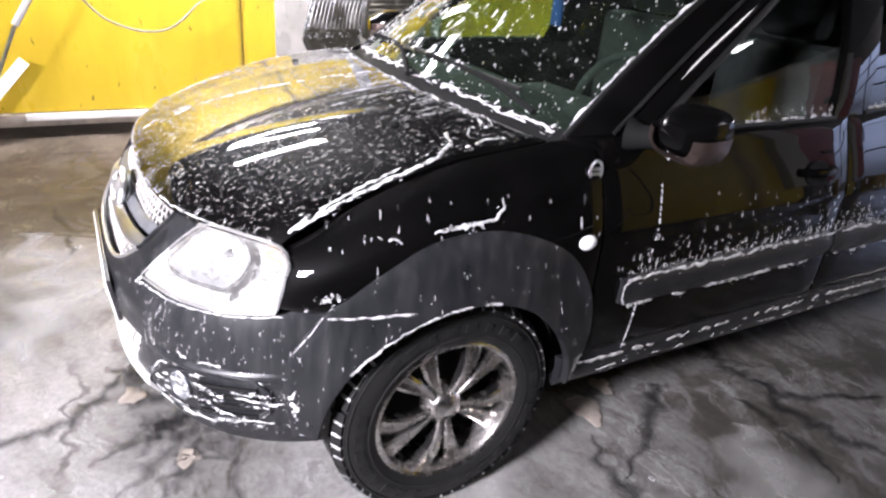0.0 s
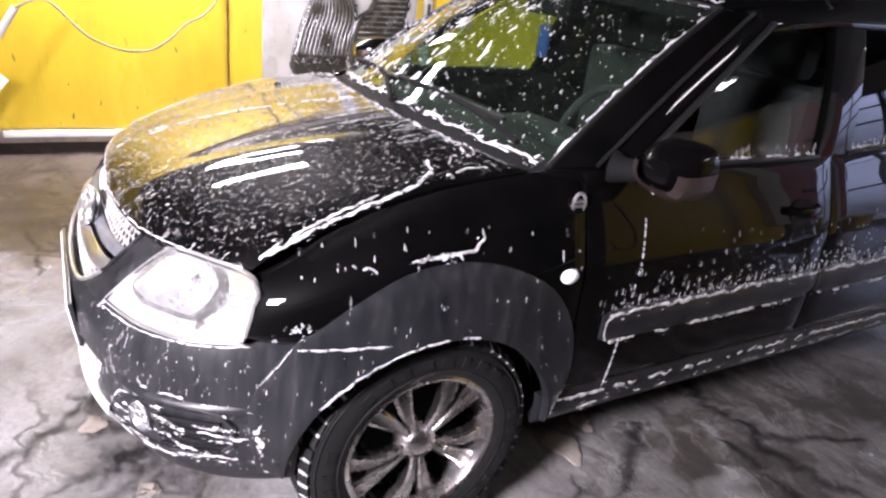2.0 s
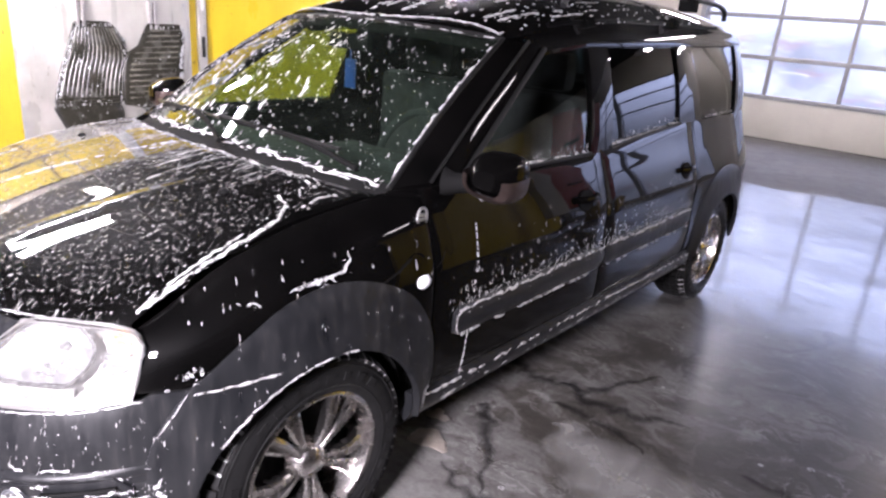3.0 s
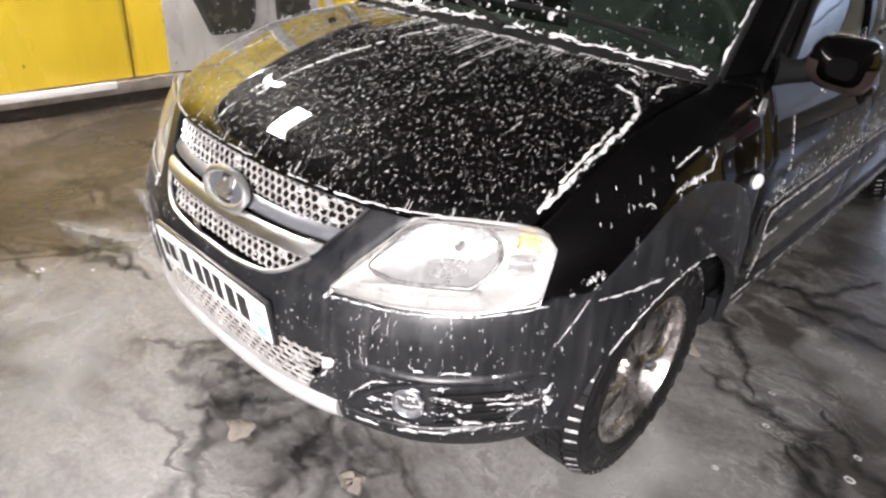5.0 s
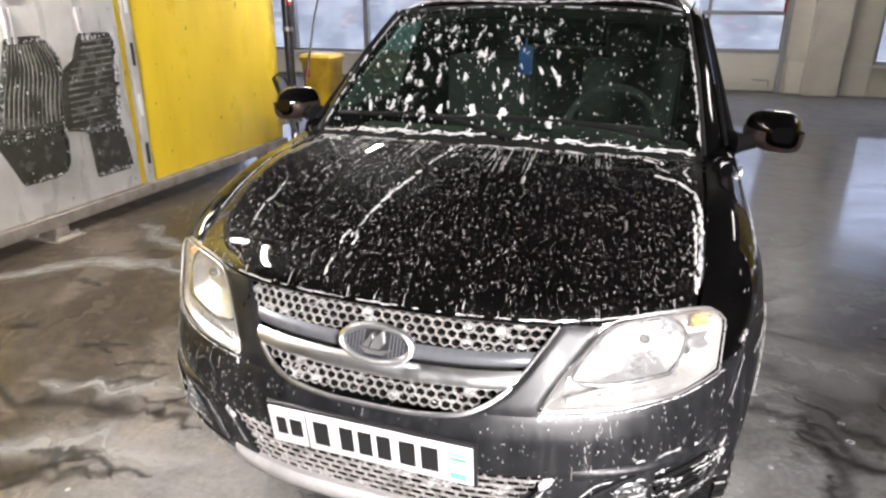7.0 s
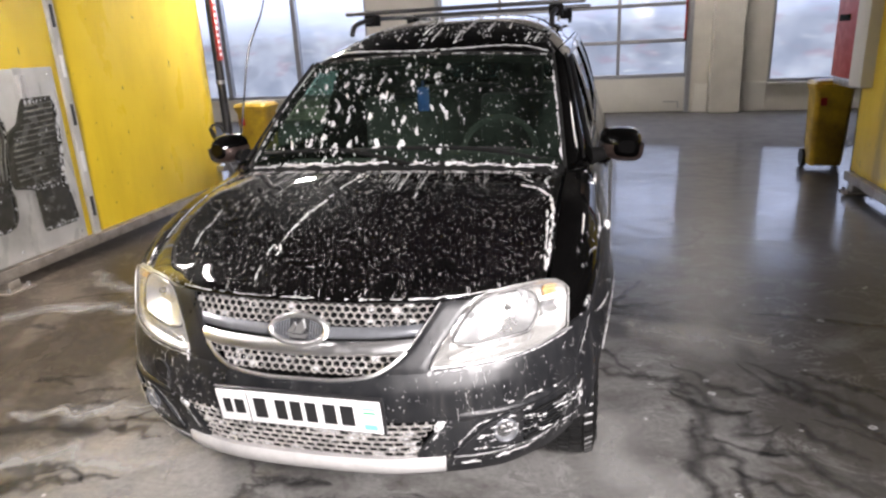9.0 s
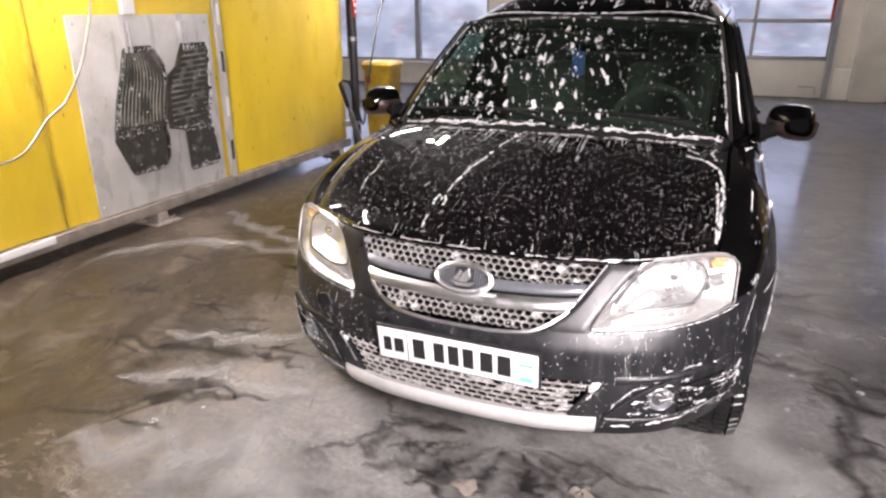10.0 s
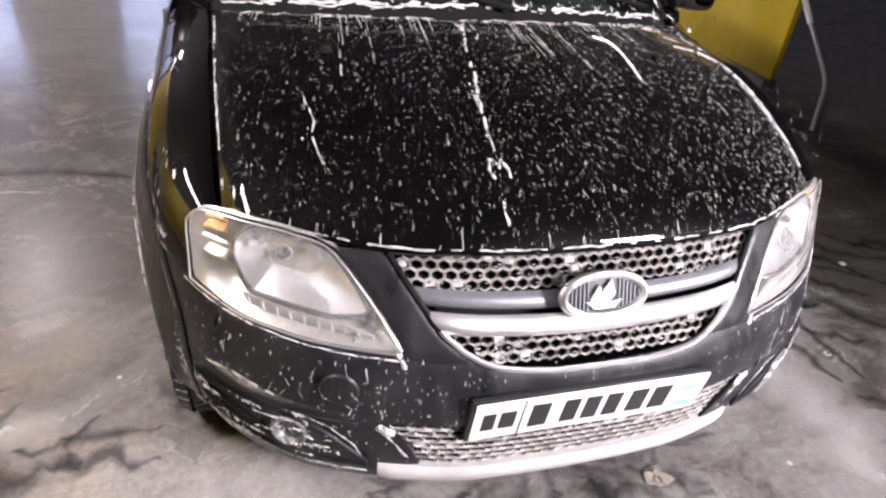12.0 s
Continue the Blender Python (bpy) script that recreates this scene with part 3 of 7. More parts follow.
# ---------------------------------------------------------------- lamps of the bay and added hall fill
def ceiling_lamp(x, y, z, length, along_y=True, glow=None):
    lamp = thing("ceiling_lamp", "long white tube lamp hanging unseen overhead", "lamp", (x, y, z), group="tube lamps over the bay")
    a, b = ((0.11, length / 2) if along_y else (length / 2, 0.11))
    part("housing", boxes(((x - a, y - b, z), (x + a, y + b, z + 0.06)), bevel=0.01), WHITE_PLASTIC, lamp)
    part("tube", boxes(((x - a * 0.7, y - b * 0.98, z - 0.035), (x + a * 0.7, y + b * 0.98, z - 0.002)), bevel=0.01), glow or TUBE, lamp)
    for k in (-0.8, 0.8):
        dx, dy = (0, k * b) if along_y else (k * a, 0)
        bm = bmesh.new()
        tube(bm, [(x + dx, y + dy, z + 0.06), (x + dx, y + dy, H)], 0.006, 6)
        part("hanger", bm, STEEL, lamp)
    return lamp


for x, y, z, length, glow in ((-2.55, 0.475, 2.9, 1.15, WEST_TUBE), (-2.55, 5.2, 2.9, 0.7, WEST_TUBE), (3.15, 4.3, 3.15, 1.5, TUBE)):
    ceiling_lamp(x, y, z, length, True, glow)
# fill lamps added over the hall, brightening the end wall and behind the partition
for x, y, z in ((-1.2, 10.5, 3.9), (2.6, 10.5, 3.9), (-5.5, 9.5, 3.9), (-5.5, 2.0, 3.8)):
    ceiling_lamp(x, y, z, 1.6, False, HALL_FILL)


# ---------------------------------------------------------------- wash-bay partitions
def partition(name, x, segs, feet, side):
    """Yellow sheet partition on a low steel beam. side: the way its face looks along x."""
    p = thing(name, "yellow sheet partition on a low steel beam with feet", "partition", (x, segs[0][0], 0), kind="structure")
    y0, y1 = segs[0][0], segs[-1][1]
    back = x - side * 0.05
    for a, b, mat in segs:
        lo, hi = sorted((x, back))
        part("panel", boxes(((lo, a + 0.006, 0.16), (hi, b - 0.006, 2.2)), bevel=0.006), mat, p)
    lo, hi = sorted((x + side * 0.05, back - side * 0.02))
    part("beam", boxes(((lo, y0, 0.075), (hi, y1, 0.155)), bevel=0.008), GALV, p)
    part("top_rail", boxes(((lo, y0, 2.205), (hi, y1, 2.28)), bevel=0.008), GALV, p)
    for y in feet:
        bm = boxes(((x - 0.06, y - 0.05, 0.012), (x + 0.06, y + 0.05, 0.075)), ((x - 0.13, y - 0.11, 0.0), (x + 0.13, y + 0.11, 0.012)), bevel=0.004)
        foot = part("foot", bm, GALV, p)
        for dx in (-0.09, 0.09):
            for dy in (-0.08, 0.08):
                b2 = bmesh.new()
                lathe(b2, [(0, 0.03), (0.012, 0.03), (0.012, 0.0)], 6, Matrix.Translation((x + dx, y + dy, 0.01)))
                part("bolt", b2, STEEL, foot)
    return p


PW = -3.15
west = partition("partition_west", PW, [(-5.0, -3.2, YELLOW_RIB), (-3.2, -1.0, YELLOW_RIB), (-1.0, 1.2, YELLOW_RIB), (1.2, 2.78, YELLOW_RIB), (2.86, 4.72, YELLOW)], [-4.6, -1.4, 1.93, 4.5], 1)
# slotted upright between the sheets, and the end pole
bm = boxes(((PW - 0.06, 2.785, 0.1), (PW + 0.015, 2.855, 2.2)), bevel=0.006)
upright = part("upright", bm, BOARD, west, "pale slotted upright")
for z in [0.3 + 0.36 * k for k in range(5)]:
    part("slot", boxes(((PW + 0.0155, 2.805, z), (PW + 0.02, 2.835, z + 0.16)), bevel=0.002), DARK_ALLOY if round(z * 100) % 72 < 36 else WHITE_PLASTIC, upright)
bm = bmesh.new()
tube(bm, [(PW + 0.02, 4.91, 0.0), (PW + 0.02, 4.91, 3.6)], 0.045, 14)
pole = part("pole", bm, DARK_ALLOY, west, "dark steel end pole")
part("label_strip", boxes(((PW + 0.045, 4.87, 1.42), (PW + 0.07, 4.94, 2.1)), bevel=0.004), RED, pole, "red strip with worn white lettering")
b = bmesh.new()
for k in range(9):
    box(b, (PW + 0.0702, 4.885, 1.46 + 0.065 * k), (PW + 0.0715, 4.925, 1.495 + 0.065 * k))
part("lettering", b, WHITE_PLASTIC, pole)
for z in (0.3, 1.2, 2.2):
    b = bmesh.new()
    lathe(b, [(0.045, -0.02), (0.055, -0.02), (0.055, 0.02), (0.045, 0.02)], 14, Matrix.Translation((PW + 0.02, 4.91, z)))
    part("collar", b, STEEL, pole)

partition("partition_east", 3.08, [(3.05, 5.35, YELLOW)], [3.3, 5.1], -1)


# ---------------------------------------------------------------- board with mats
board = thing("grey_board", "grey metal board fixed to the yellow partition", "board", (PW + 0.01, 2.1, 0.16))
part("sheet", boxes(((PW + 0.002, 1.445, 0.162), (PW + 0.014, 2.71, 1.465)), bevel=0.003), BOARD, board)
for y, z in ((1.49, 0.22), (2.66, 0.22), (1.49, 1.41), (2.66, 1.41), (2.1, 0.22)):
    b = bmesh.new()
    lathe(b, [(0, 0.005), (0.008, 0.004), (0.012, 0)], 10, Matrix.Translation((PW + 0.014, y, z)) @ pose(0, 0, 0, 0, 90, 0))
    part("rivet", b, STEEL, board)


def mat_clip(y):
    c = thing("mat_clip", "bright steel mat clip above the grey board", "clip", (PW, y, 1.4), group="mat clips")
    part("back_plate", boxes(((PW + 0.015, y - 0.035, 1.30), (PW + 0.022, y + 0.035, 1.47)), bevel=0.003), SILVER, c)
    part("jaw", boxes(((PW + 0.023, y - 0.03, 1.22), (PW + 0.05, y - 0.010, 1.42)), bevel=0.003), SILVER, c)
    part("jaw", boxes(((PW + 0.023, y + 0.010, 1.22), (PW + 0.05, y + 0.03, 1.42)), bevel=0.003), SILVER, c)


def rubber_mat(y0, z0, w, h, left, right, upright_ribs, seed):
    """A wet car mat hanging on the board: ribbed upper field, plain lower flap, raised rim. left and right: its edges, as parts of the width, by height."""
    rnd = random.Random(seed)
    m = thing("car_floor_mat", "wet black rubber car mat with foamy ribs hanging on the board", "mat", (PW + 0.03, y0, z0), group="mats on the board")
    x = PW + 0.018 + 0.010 * (seed - 1)

    def at(u, v):
        a, b = lerp_table(left, v), lerp_table(right, v)
        return y0 + (a + (b - a) * u - 0.5) * w, z0 + (v - 0.5) * h

    outline = [(0, k / 40) for k in range(41)] + [(k / 6, 1) for k in range(1, 6)] + [(1, 1 - k / 40) for k in range(41)] + [(1 - k / 6, 0) for k in range(1, 6)]
    b = bmesh.new()
    grid = []
    for j in range(41):
        row = []
        for i in range(9):
            yy, zz = at(i / 8, j / 40)
            row.append(b.verts.new((x + 0.010 + 0.006 * noise.noise(Vector((yy * 9, zz * 7, seed))), yy, zz)))
        grid.append(row)
    for p, q in zip(grid, grid[1:]):
        for i in range(8):
            b.faces.new((p[i], p[i + 1], q[i + 1], q[i]))
    sheet_ob = part("mat_sheet", b, MAT_RUBBER, m)
    solid = sheet_ob.modifiers.new("thickness", 'SOLIDIFY')
    solid.thickness = 0.010
    b = bmesh.new()
    tube(b, [(x + 0.014, *at(u * 0.97 + 0.015, v * 0.98 + 0.01)) for u, v in outline], 0.010, 6, closed=True)
    part("rim", b, MAT_RUBBER, m)
    if upright_ribs:
        lines = [[(0.08 + 0.84 * k / 12, v) for v in (0.40, 0.5, 0.6, 0.7, 0.8, 0.95)] for k in range(13)]
    else:
        lines = [[(u, 0.42 + 0.52 * k / 12 + 0.02 * u) for u in (0.12, 0.35, 0.6, 0.88)] for k in range(13)]
    for pts in lines:
        b = bmesh.new()
        tube(b, [(x + 0.014, *at(u, v)) for u, v in pts], 0.0085, 6)
        part("rib", b, RIB_RUBBER, m)
    for v in (0.345, 0.375):
        b = bmesh.new()
        tube(b, [(x + 0.016, *at(u, v)) for u in (0.03, 0.3, 0.6, 0.97)], 0.010, 6)
        part("cross_rib", b, MAT_RUBBER, m)
    b = bmesh.new()
    for k in range(240):
        u, v = rnd.random(), rnd.random()
        pick = rnd.random()
        if pick < 0.35:
            v = rnd.choice([0.335, 0.36, 0.97, 0.02]) + rnd.gauss(0, 0.008)
        elif pick < 0.62:
            u, v = (0.97 if seed == 2 else rnd.choice((0.02, 0.97))) + rnd.gauss(0, 0.02), 0.36 + 0.62 * rnd.random()
        elif rnd.random() < 0.75:
            continue
        yy, zz = at(min(max(u, 0.01), 0.99), min(max(v, 0.01), 0.99))
        r = rnd.uniform(0.0018, 0.0050) * (2.2 if seed == 2 and u > 0.9 else 1.2)
        bmesh.ops.create_icosphere(b, subdivisions=1, radius=1, matrix=Matrix.LocRotScale((x + 0.022, yy, zz), None, (r * 0.5, r, r * rnd.uniform(1, 2.6))))
    tagged(part("dried_foam", b, FOAM, m), kind="stuff")


bm = boxes(((PW + 0.0, 1.88, 1.47), (PW + 0.03, 1.99, 2.2)), bevel=0.004)
part("bracket", bm, WHITE_PLASTIC, west, "white bracket above the board")
mat_clip(1.875)
mat_clip(2.395)
rubber_mat(1.915, 0.825, 0.54, 0.87, [(0, 0.24), (0.03, 0.20), (0.2, 0.08), (0.30, 0.0), (0.335, 0.03), (0.36, 0.02), (0.6, 0.12), (0.97, 0.34), (1, 0.40)],
           [(0, 0.62), (0.03, 0.80), (0.09, 0.87), (0.25, 0.90), (0.335, 0.86), (0.36, 0.90), (0.53, 0.93), (0.7, 1.0), (0.85, 0.98), (0.95, 0.86), (1, 0.76)], True, 1)
rubber_mat(2.38, 0.79, 0.52, 0.95, [(0, 0.38), (0.02, 0.36), (0.345, 0.34), (0.375, 0.03), (0.45, 0.0), (0.62, 0.02), (0.76, 0.10), (0.82, 0.28), (0.97, 0.42), (1, 0.47)],
           [(0, 0.90), (0.03, 0.98), (0.33, 0.90), (0.40, 0.88), (0.48, 0.93), (0.7, 0.97), (0.95, 1.0), (1, 0.92)], False, 2)


# ---------------------------------------------------------------- bins, pay box, hoses
def wheelie_bin(x, y, turn, label):
    w = thing("wheelie_bin", label, "bin", (x, y, 0), group="yellow wheelie bins")
    w.matrix_basis = pose(x, y, 0, 0, 0, turn)

    def ring(z, sx, sy, r=0.05, n=5):
        pts = []
        for cx, cy, a0 in ((sx - r, sy - r, 0), (-sx + r, sy - r, 90), (-sx + r, -sy + r, 180), (sx - r, -sy + r, 270)):
            for k in range(n):
                a = radians(a0 + 90 * k / (n - 1))
                pts.append((cx + r * math.cos(a), cy + r * math.sin(a), z))
        return pts

    M = w.matrix_basis
    def loft(rings, cap=True):
        b = bmesh.new()
        rr = [[b.verts.new(M @ Vector(p)) for p in r] for r in rings]
        n = len(rr[0])
        for a, c in zip(rr, rr[1:]):
            for k in range(n):
                b.faces.new((a[k], a[(k + 1) % n], c[(k + 1) % n], c[k]))
        if cap:
            b.faces.new(rr[0][::-1])
            b.faces.new(rr[-1])
        return b
    part("body", loft([ring(0.05, 0.15, 0.13), ring(0.10, 0.158, 0.14), ring(0.82, 0.180, 0.165), ring(0.85, 0.195, 0.18), ring(0.87, 0.195, 0.18)]), BIN, w)
    part("lid", loft([ring(0.872, 0.20, 0.187), ring(0.89, 0.205, 0.192), ring(0.925, 0.185, 0.17), ring(0.935, 0.12, 0.12)]), BIN, w, "scuffed yellow lid")
    b = bmesh.new()
    tube(b, [M @ Vector(p) for p in ((-0.16, 0.175, 0.86), (-0.16, 0.235, 0.88), (0.16, 0.235, 0.88), (0.16, 0.175, 0.86))], 0.014, 8)
    part("handle", b, BIN, w)
    part("front_badge", loft([[(px, -0.158 - 0.008 * k, pz) for px, pz in ((-0.13, 0.68), (-0.07, 0.68), (-0.07, 0.76), (-0.13, 0.76))] for k in (0, 1)]), RED, w, "small red badge")
    for s in (-1, 1):
        b = bmesh.new()
        lathe(b, [(0, -0.025), (0.04, -0.025), (0.095, -0.022), (0.1, 0), (0.095, 0.022), (0.04, 0.025), (0, 0.025)], 24, M @ Matrix.Translation((s * 0.165, 0.13, 0.1)) @ pose(0, 0, 0, 0, 90, 0))
        part("wheel", b, RUBBER, w)
    b = bmesh.new()
    tube(b, [M @ Vector((-0.185, 0.13, 0.1)), M @ Vector((0.185, 0.13, 0.1))], 0.012, 8)
    part("axle", b, STEEL, w)
    return w


wheelie_bin(-3.12, 5.55, 0, "yellow plastic wheelie bin behind the partition's end pole")
wheelie_bin(3.10, 6.28, 0, "scuffed dirty yellow wheelie bin under the pay box")

pay = thing("pay_box", "red and cream pay box mounted above the bin", "machine", (3.2, 5.6, 0.95))
part("body", boxes(((3.02, 5.42, 0.98), (3.36, 6.1, 2.2)), bevel=0.02), RED, pay, "red metal body")
part("side_cover", boxes(((2.98, 5.10, 0.93), (3.36, 5.415, 2.3)), bevel=0.02), CREAM, pay, "cream side cover")
part("display_strip", boxes(((3.005, 5.7, 1.5), (3.018, 5.98, 1.56)), bevel=0.001), MATTE, pay)
part("base", boxes(((3.04, 5.45, 0.9), (3.34, 6.05, 0.975)), bevel=0.01), STEEL, pay)
part("post", boxes(((3.14, 5.44, 0.0), (3.26, 5.56, 0.9)), bevel=0.008), DARK_ALLOY, pay)


def spline(pts, n=8):
    out = []
    P = [Vector(p) for p in pts]
    for i in range(len(P) - 1):
        a, b, c, d = P[max(0, i - 1)], P[i], P[i + 1], P[min(len(P) - 1, i + 2)]
        for k in range(n):
            t = k / n
            out.append(0.5 * ((2 * b) + (c - a) * t + (2 * a - 5 * b + 4 * c - d) * t * t + (3 * b - a - 3 * c + d) * t ** 3))
    out.append(P[-1])
    return out


def lance(name, label, a, b, hose_pts, mat):
    l = thing(name, label, "spray lance", b)
    a, b = Vector(a), Vector(b)
    bm = bmesh.new()
    tube(bm, [a, a.lerp(b, 0.62)], 0.012, 8)
    part("lance_tube", bm, STEEL, l)
    bm = bmesh.new()
    tube(bm, [a.lerp(b, 0.60), a.lerp(b, 0.66), a.lerp(b, 0.9), b], [0.017, 0.024, 0.024, 0.02], 10)
    part("grip", bm, mat, l)
    if hose_pts:
        bm = bmesh.new()
        tube(bm, spline([tuple(b)] + hose_pts), 0.011, 8)
        part("hose", bm, HOSE, l)
    return l


lance("spray_lance", "grey spray lance with a black grip in its holder", (PW + 0.10, 4.82, 0.13), (PW + 0.10, 4.47, 0.77), [(PW + 0.12, 4.52, 0.80), (PW + 0.12, 4.66, 0.72), (PW + 0.13, 4.86, 0.30), (PW + 0.10, 5.02, 0.60), (PW + 0.05, 5.28, 1.0), (PW, 5.6, 1.5), (PW, 6.12, 2.1), (PW, 6.3, 3.0)], DARK_ALLOY)
holder = thing("lance_holder", "steel tube holder for the spray lance", "holder", (PW + 0.1, 4.82, 0.1))
bm = bmesh.new()
tube(bm, [(PW + 0.10, 4.87, 0.03), (PW + 0.10, 4.64, 0.46)], 0.03, 12)
part("sleeve", bm, STEEL, holder)
part("bracket", boxes(((PW + 0.002, 4.62, 0.30), (PW + 0.09, 4.70, 0.36))), STEEL, holder)

HX = -2.62
near = thing("spray_lance", "white spray lance hanging from its thin hose", "spray lance", (HX, -0.5, 0.0))
bm = bmesh.new()
tube(bm, [(HX, -0.085, 0.985), (HX - 0.01, -0.20, 0.80)], 0.021, 10)
part("grip", bm, WHITE_PLASTIC, near, "white plastic grip")
bm = bmesh.new()
tube(bm, [(HX - 0.01, -0.20, 0.80), (HX - 0.06, -0.56, 0.02)], 0.011, 8)
part("lance_tube", bm, STEEL, near)
bm = bmesh.new()
tube(bm, spline([(HX, -0.085, 0.985), (HX, 0.017, 1.033), (HX, 0.098, 1.02), (HX, 0.25, 0.862), (HX, 0.37, 0.80), (HX, 0.487, 0.772), (HX, 0.62, 0.788), (HX, 0.72, 0.852), (HX, 0.82, 0.95), (HX, 0.95, 1.03),
                 (HX, 1.09, 1.22), (HX, 1.155, 1.365), (HX, 1.215, 1.54), (HX, 1.30, 2.0), (HX, 1.36, 2.6), (HX, 1.38, H)], 8), 0.0075, 8)
part("hose", bm, GALV, near, "thin braided grey hose")
broom = thing("floor_squeegee", "white floor squeegee leaning on the partition", "squeegee", (PW + 0.4, -0.7, 0))
bm = boxes(((-0.02, -0.035, 0.0), (0.02, 0.035, 0.62)), bevel=0.008)
bmesh.ops.transform(bm, matrix=Matrix.Translation((PW + 0.25, -0.62, 0.08)) @ pose(0, 0, 0, 0, -12, 0) @ pose(0, 0, 0, -42, 0, 0), verts=bm.verts)
part("handle", bm, WHITE_PLASTIC, broom)
part("head", boxes(((PW + 0.18, -1.0, 0.0), (PW + 0.26, -0.58, 0.14)), bevel=0.01), WHITE_PLASTIC, broom)

far = thing("spray_lance", "white spray lance with bent tube on the far partition", "spray lance", (2.97, 2.46, 0.0))
bm = bmesh.new()
tube(bm, [(2.97, 3.10, 0.96), (2.97, 2.78, 0.63)], 0.020, 10)
part("grip", bm, WHITE_PLASTIC, far, "white plastic grip")
bm = bmesh.new()
tube(bm, spline([(2.97, 2.78, 0.63), (2.97, 2.60, 0.46), (2.97, 2.49, 0.34), (2.97, 2.46, 0.22), (2.97, 2.44, 0.03)], 6), 0.013, 8)
part("lance_tube", bm, SILVER, far, "bent wet steel tube")
bm = bmesh.new()
tube(bm, spline([(2.99, 3.10, 0.96), (2.99, 3.2, 1.02), (2.99, 3.34, 0.86), (2.99, 3.48, 0.92), (2.99, 3.5, 1.3), (2.99, 3.3, 2.2)]), 0.010, 8)
part("hose", bm, HOSE, far)
ledge = part("ledge", boxes(((PW + 0.052, -0.26, 0.12), (PW + 0.075, 1.05, 0.165)), bevel=0.004), WHITE_PLASTIC, west, "wet white edge strip on the beam")


# ---------------------------------------------------------------- the car
# Plan outline of the body at bumper height, from the middle of the nose round one side to the middle of the tail.
OUTLINE = [(0, 0.058), (0.15, 0.061), (0.27, 0.071), (0.40, 0.101), (0.52, 0.142), (0.62, 0.195), (0.70, 0.265), (0.76, 0.34), (0.805, 0.43), (0.835, 0.54),
           (0.855, 0.68), (0.864, 0.82), (0.868, 1.1), (0.870, 1.6), (0.870, 3.2), (0.864, 3.7), (0.848, 4.0), (0.80, 4.22), (0.70, 4.31), (0.4, 4.36), (0, 4.37)]
S = [0.0]
for (xa, ya), (xb, yb) in zip(OUTLINE, OUTLINE[1:]):
    S.append(S[-1] + math.hypot(xb - xa, yb - ya))
SX = [(s, p[0]) for s, p in zip(S, OUTLINE)]
SY = [(s, p[1]) for s, p in zip(S, OUTLINE)]
FRONT_SLOPE = [(0.18, 0.09), (0.26, 0.04), (0.33, 0.012), (0.42, 0), (0.55, 0), (0.60, 0.02), (0.63, 0.037), (0.68, 0.065), (0.73, 0.095), (0.79, 0.13), (0.86, 0.17)]
SIDE_SLOPE = [(0.18, 0.07), (0.25, 0.05), (0.33, 0.02), (0.42, 0.005), (0.5, 0), (0.72, 0), (0.78, 0.002), (0.86, 0.022), (0.93, 0.045), (0.97, 0.06), (1.03, 0.08), (1.1, 0.098)]


def s_of_x(x):
    return lerp_table([(p[0], s) for s, p in zip(S, OUTLINE) if p[1] < 1.2], x)


def s_of_y(y):
    return lerp_table([(p[1], s) for s, p in zip(S, OUTLINE)][:-1], y)


def plan(s):
    return smooth_table(SX, s), smooth_table(SY, s)


def skin(s, z, out=0.0):
    """A point of the body's skin, moved out of it by a distance."""
    x, y = plan(s)
    xa, ya = plan(max(0, s - 0.01))
    xb, yb = plan(min(S[-1], s + 0.01))
    d = math.hypot(xb - xa, yb - ya) or 1
    nx, ny = (yb - ya) / d, -(xb - xa) / d
    if s < 0.012:
        nx, ny = 0, -1
    fs = smooth_table(FRONT_SLOPE, z) * max(0, -ny) ** 1.2
    if y > 2:
        fs = 0
    y += fs
    x -= smooth_table(SIDE_SLOPE, z) * max(0, nx)
    return Vector((x + nx * out, y + ny * out, z))


def on_side(y, z, out=0.0):
    return skin(s_of_y(y), z, out)


def on_nose(x, z, out=0.0):
    return skin(s_of_x(x), z, out)


HOOD_FRONT = [(0, 0.17), (0.2, 0.178), (0.40, 0.212), (0.51, 0.262), (0.60, 0.31), (0.66, 0.35), (0.70, 0.40)]
HOOD_REAR = [(0, 0.97), (0.35, 1.0), (0.60, 1.06), (0.70, 1.10)]
HOOD_MID = [(0, 0.795), (0.04, 0.83), (0.10, 0.862), (0.18, 0.89), (0.3, 0.922), (0.5, 0.962), (0.75, 1.0), (1, 1.028)]
HOOD_EDGE = [(0, 0.806), (0.07, 0.836), (0.15, 0.866), (0.35, 0.922), (0.6, 0.967), (0.8, 0.985), (1, 1.0)]


def hood_at(x, y):
    ax = min(abs(x), 0.70)
    f, r = smooth_table(HOOD_FRONT, ax), smooth_table(HOOD_REAR, ax)
    v = min(max((y - f) / (r - f), 0), 1)
    w = (ax / 0.70) ** 2.4
    z = (1 - w) * smooth_table(HOOD_MID, v) + w * smooth_table(HOOD_EDGE, v)
    z += 0.006 * math.exp(-((ax - 0.22 - 0.16 * v) / 0.03) ** 2) * math.sin(math.pi * min(1, v * 1.1))
    return Vector((x, y, z))


def screen_at(a, b, out=0.0):
    """Windscreen: a from -1 to 1 across, b from 0 at its foot to 1 at the roof."""
    foot = Vector((0.70 * a, 1.015 + 0.14 * a * a, 1.042 - 0.04 * a * a))
    top = Vector((0.60 * a, 1.66 + 0.11 * a * a, 1.452 - 0.028 * a * a))
    p = foot.lerp(top, b)
    bulge = 0.035 * math.sin(math.pi * b) * (1 - 0.4 * a * a)
    n = Vector((0.18 * a, -0.56, 0.82)).normalized()
    return p + n * (bulge + out)


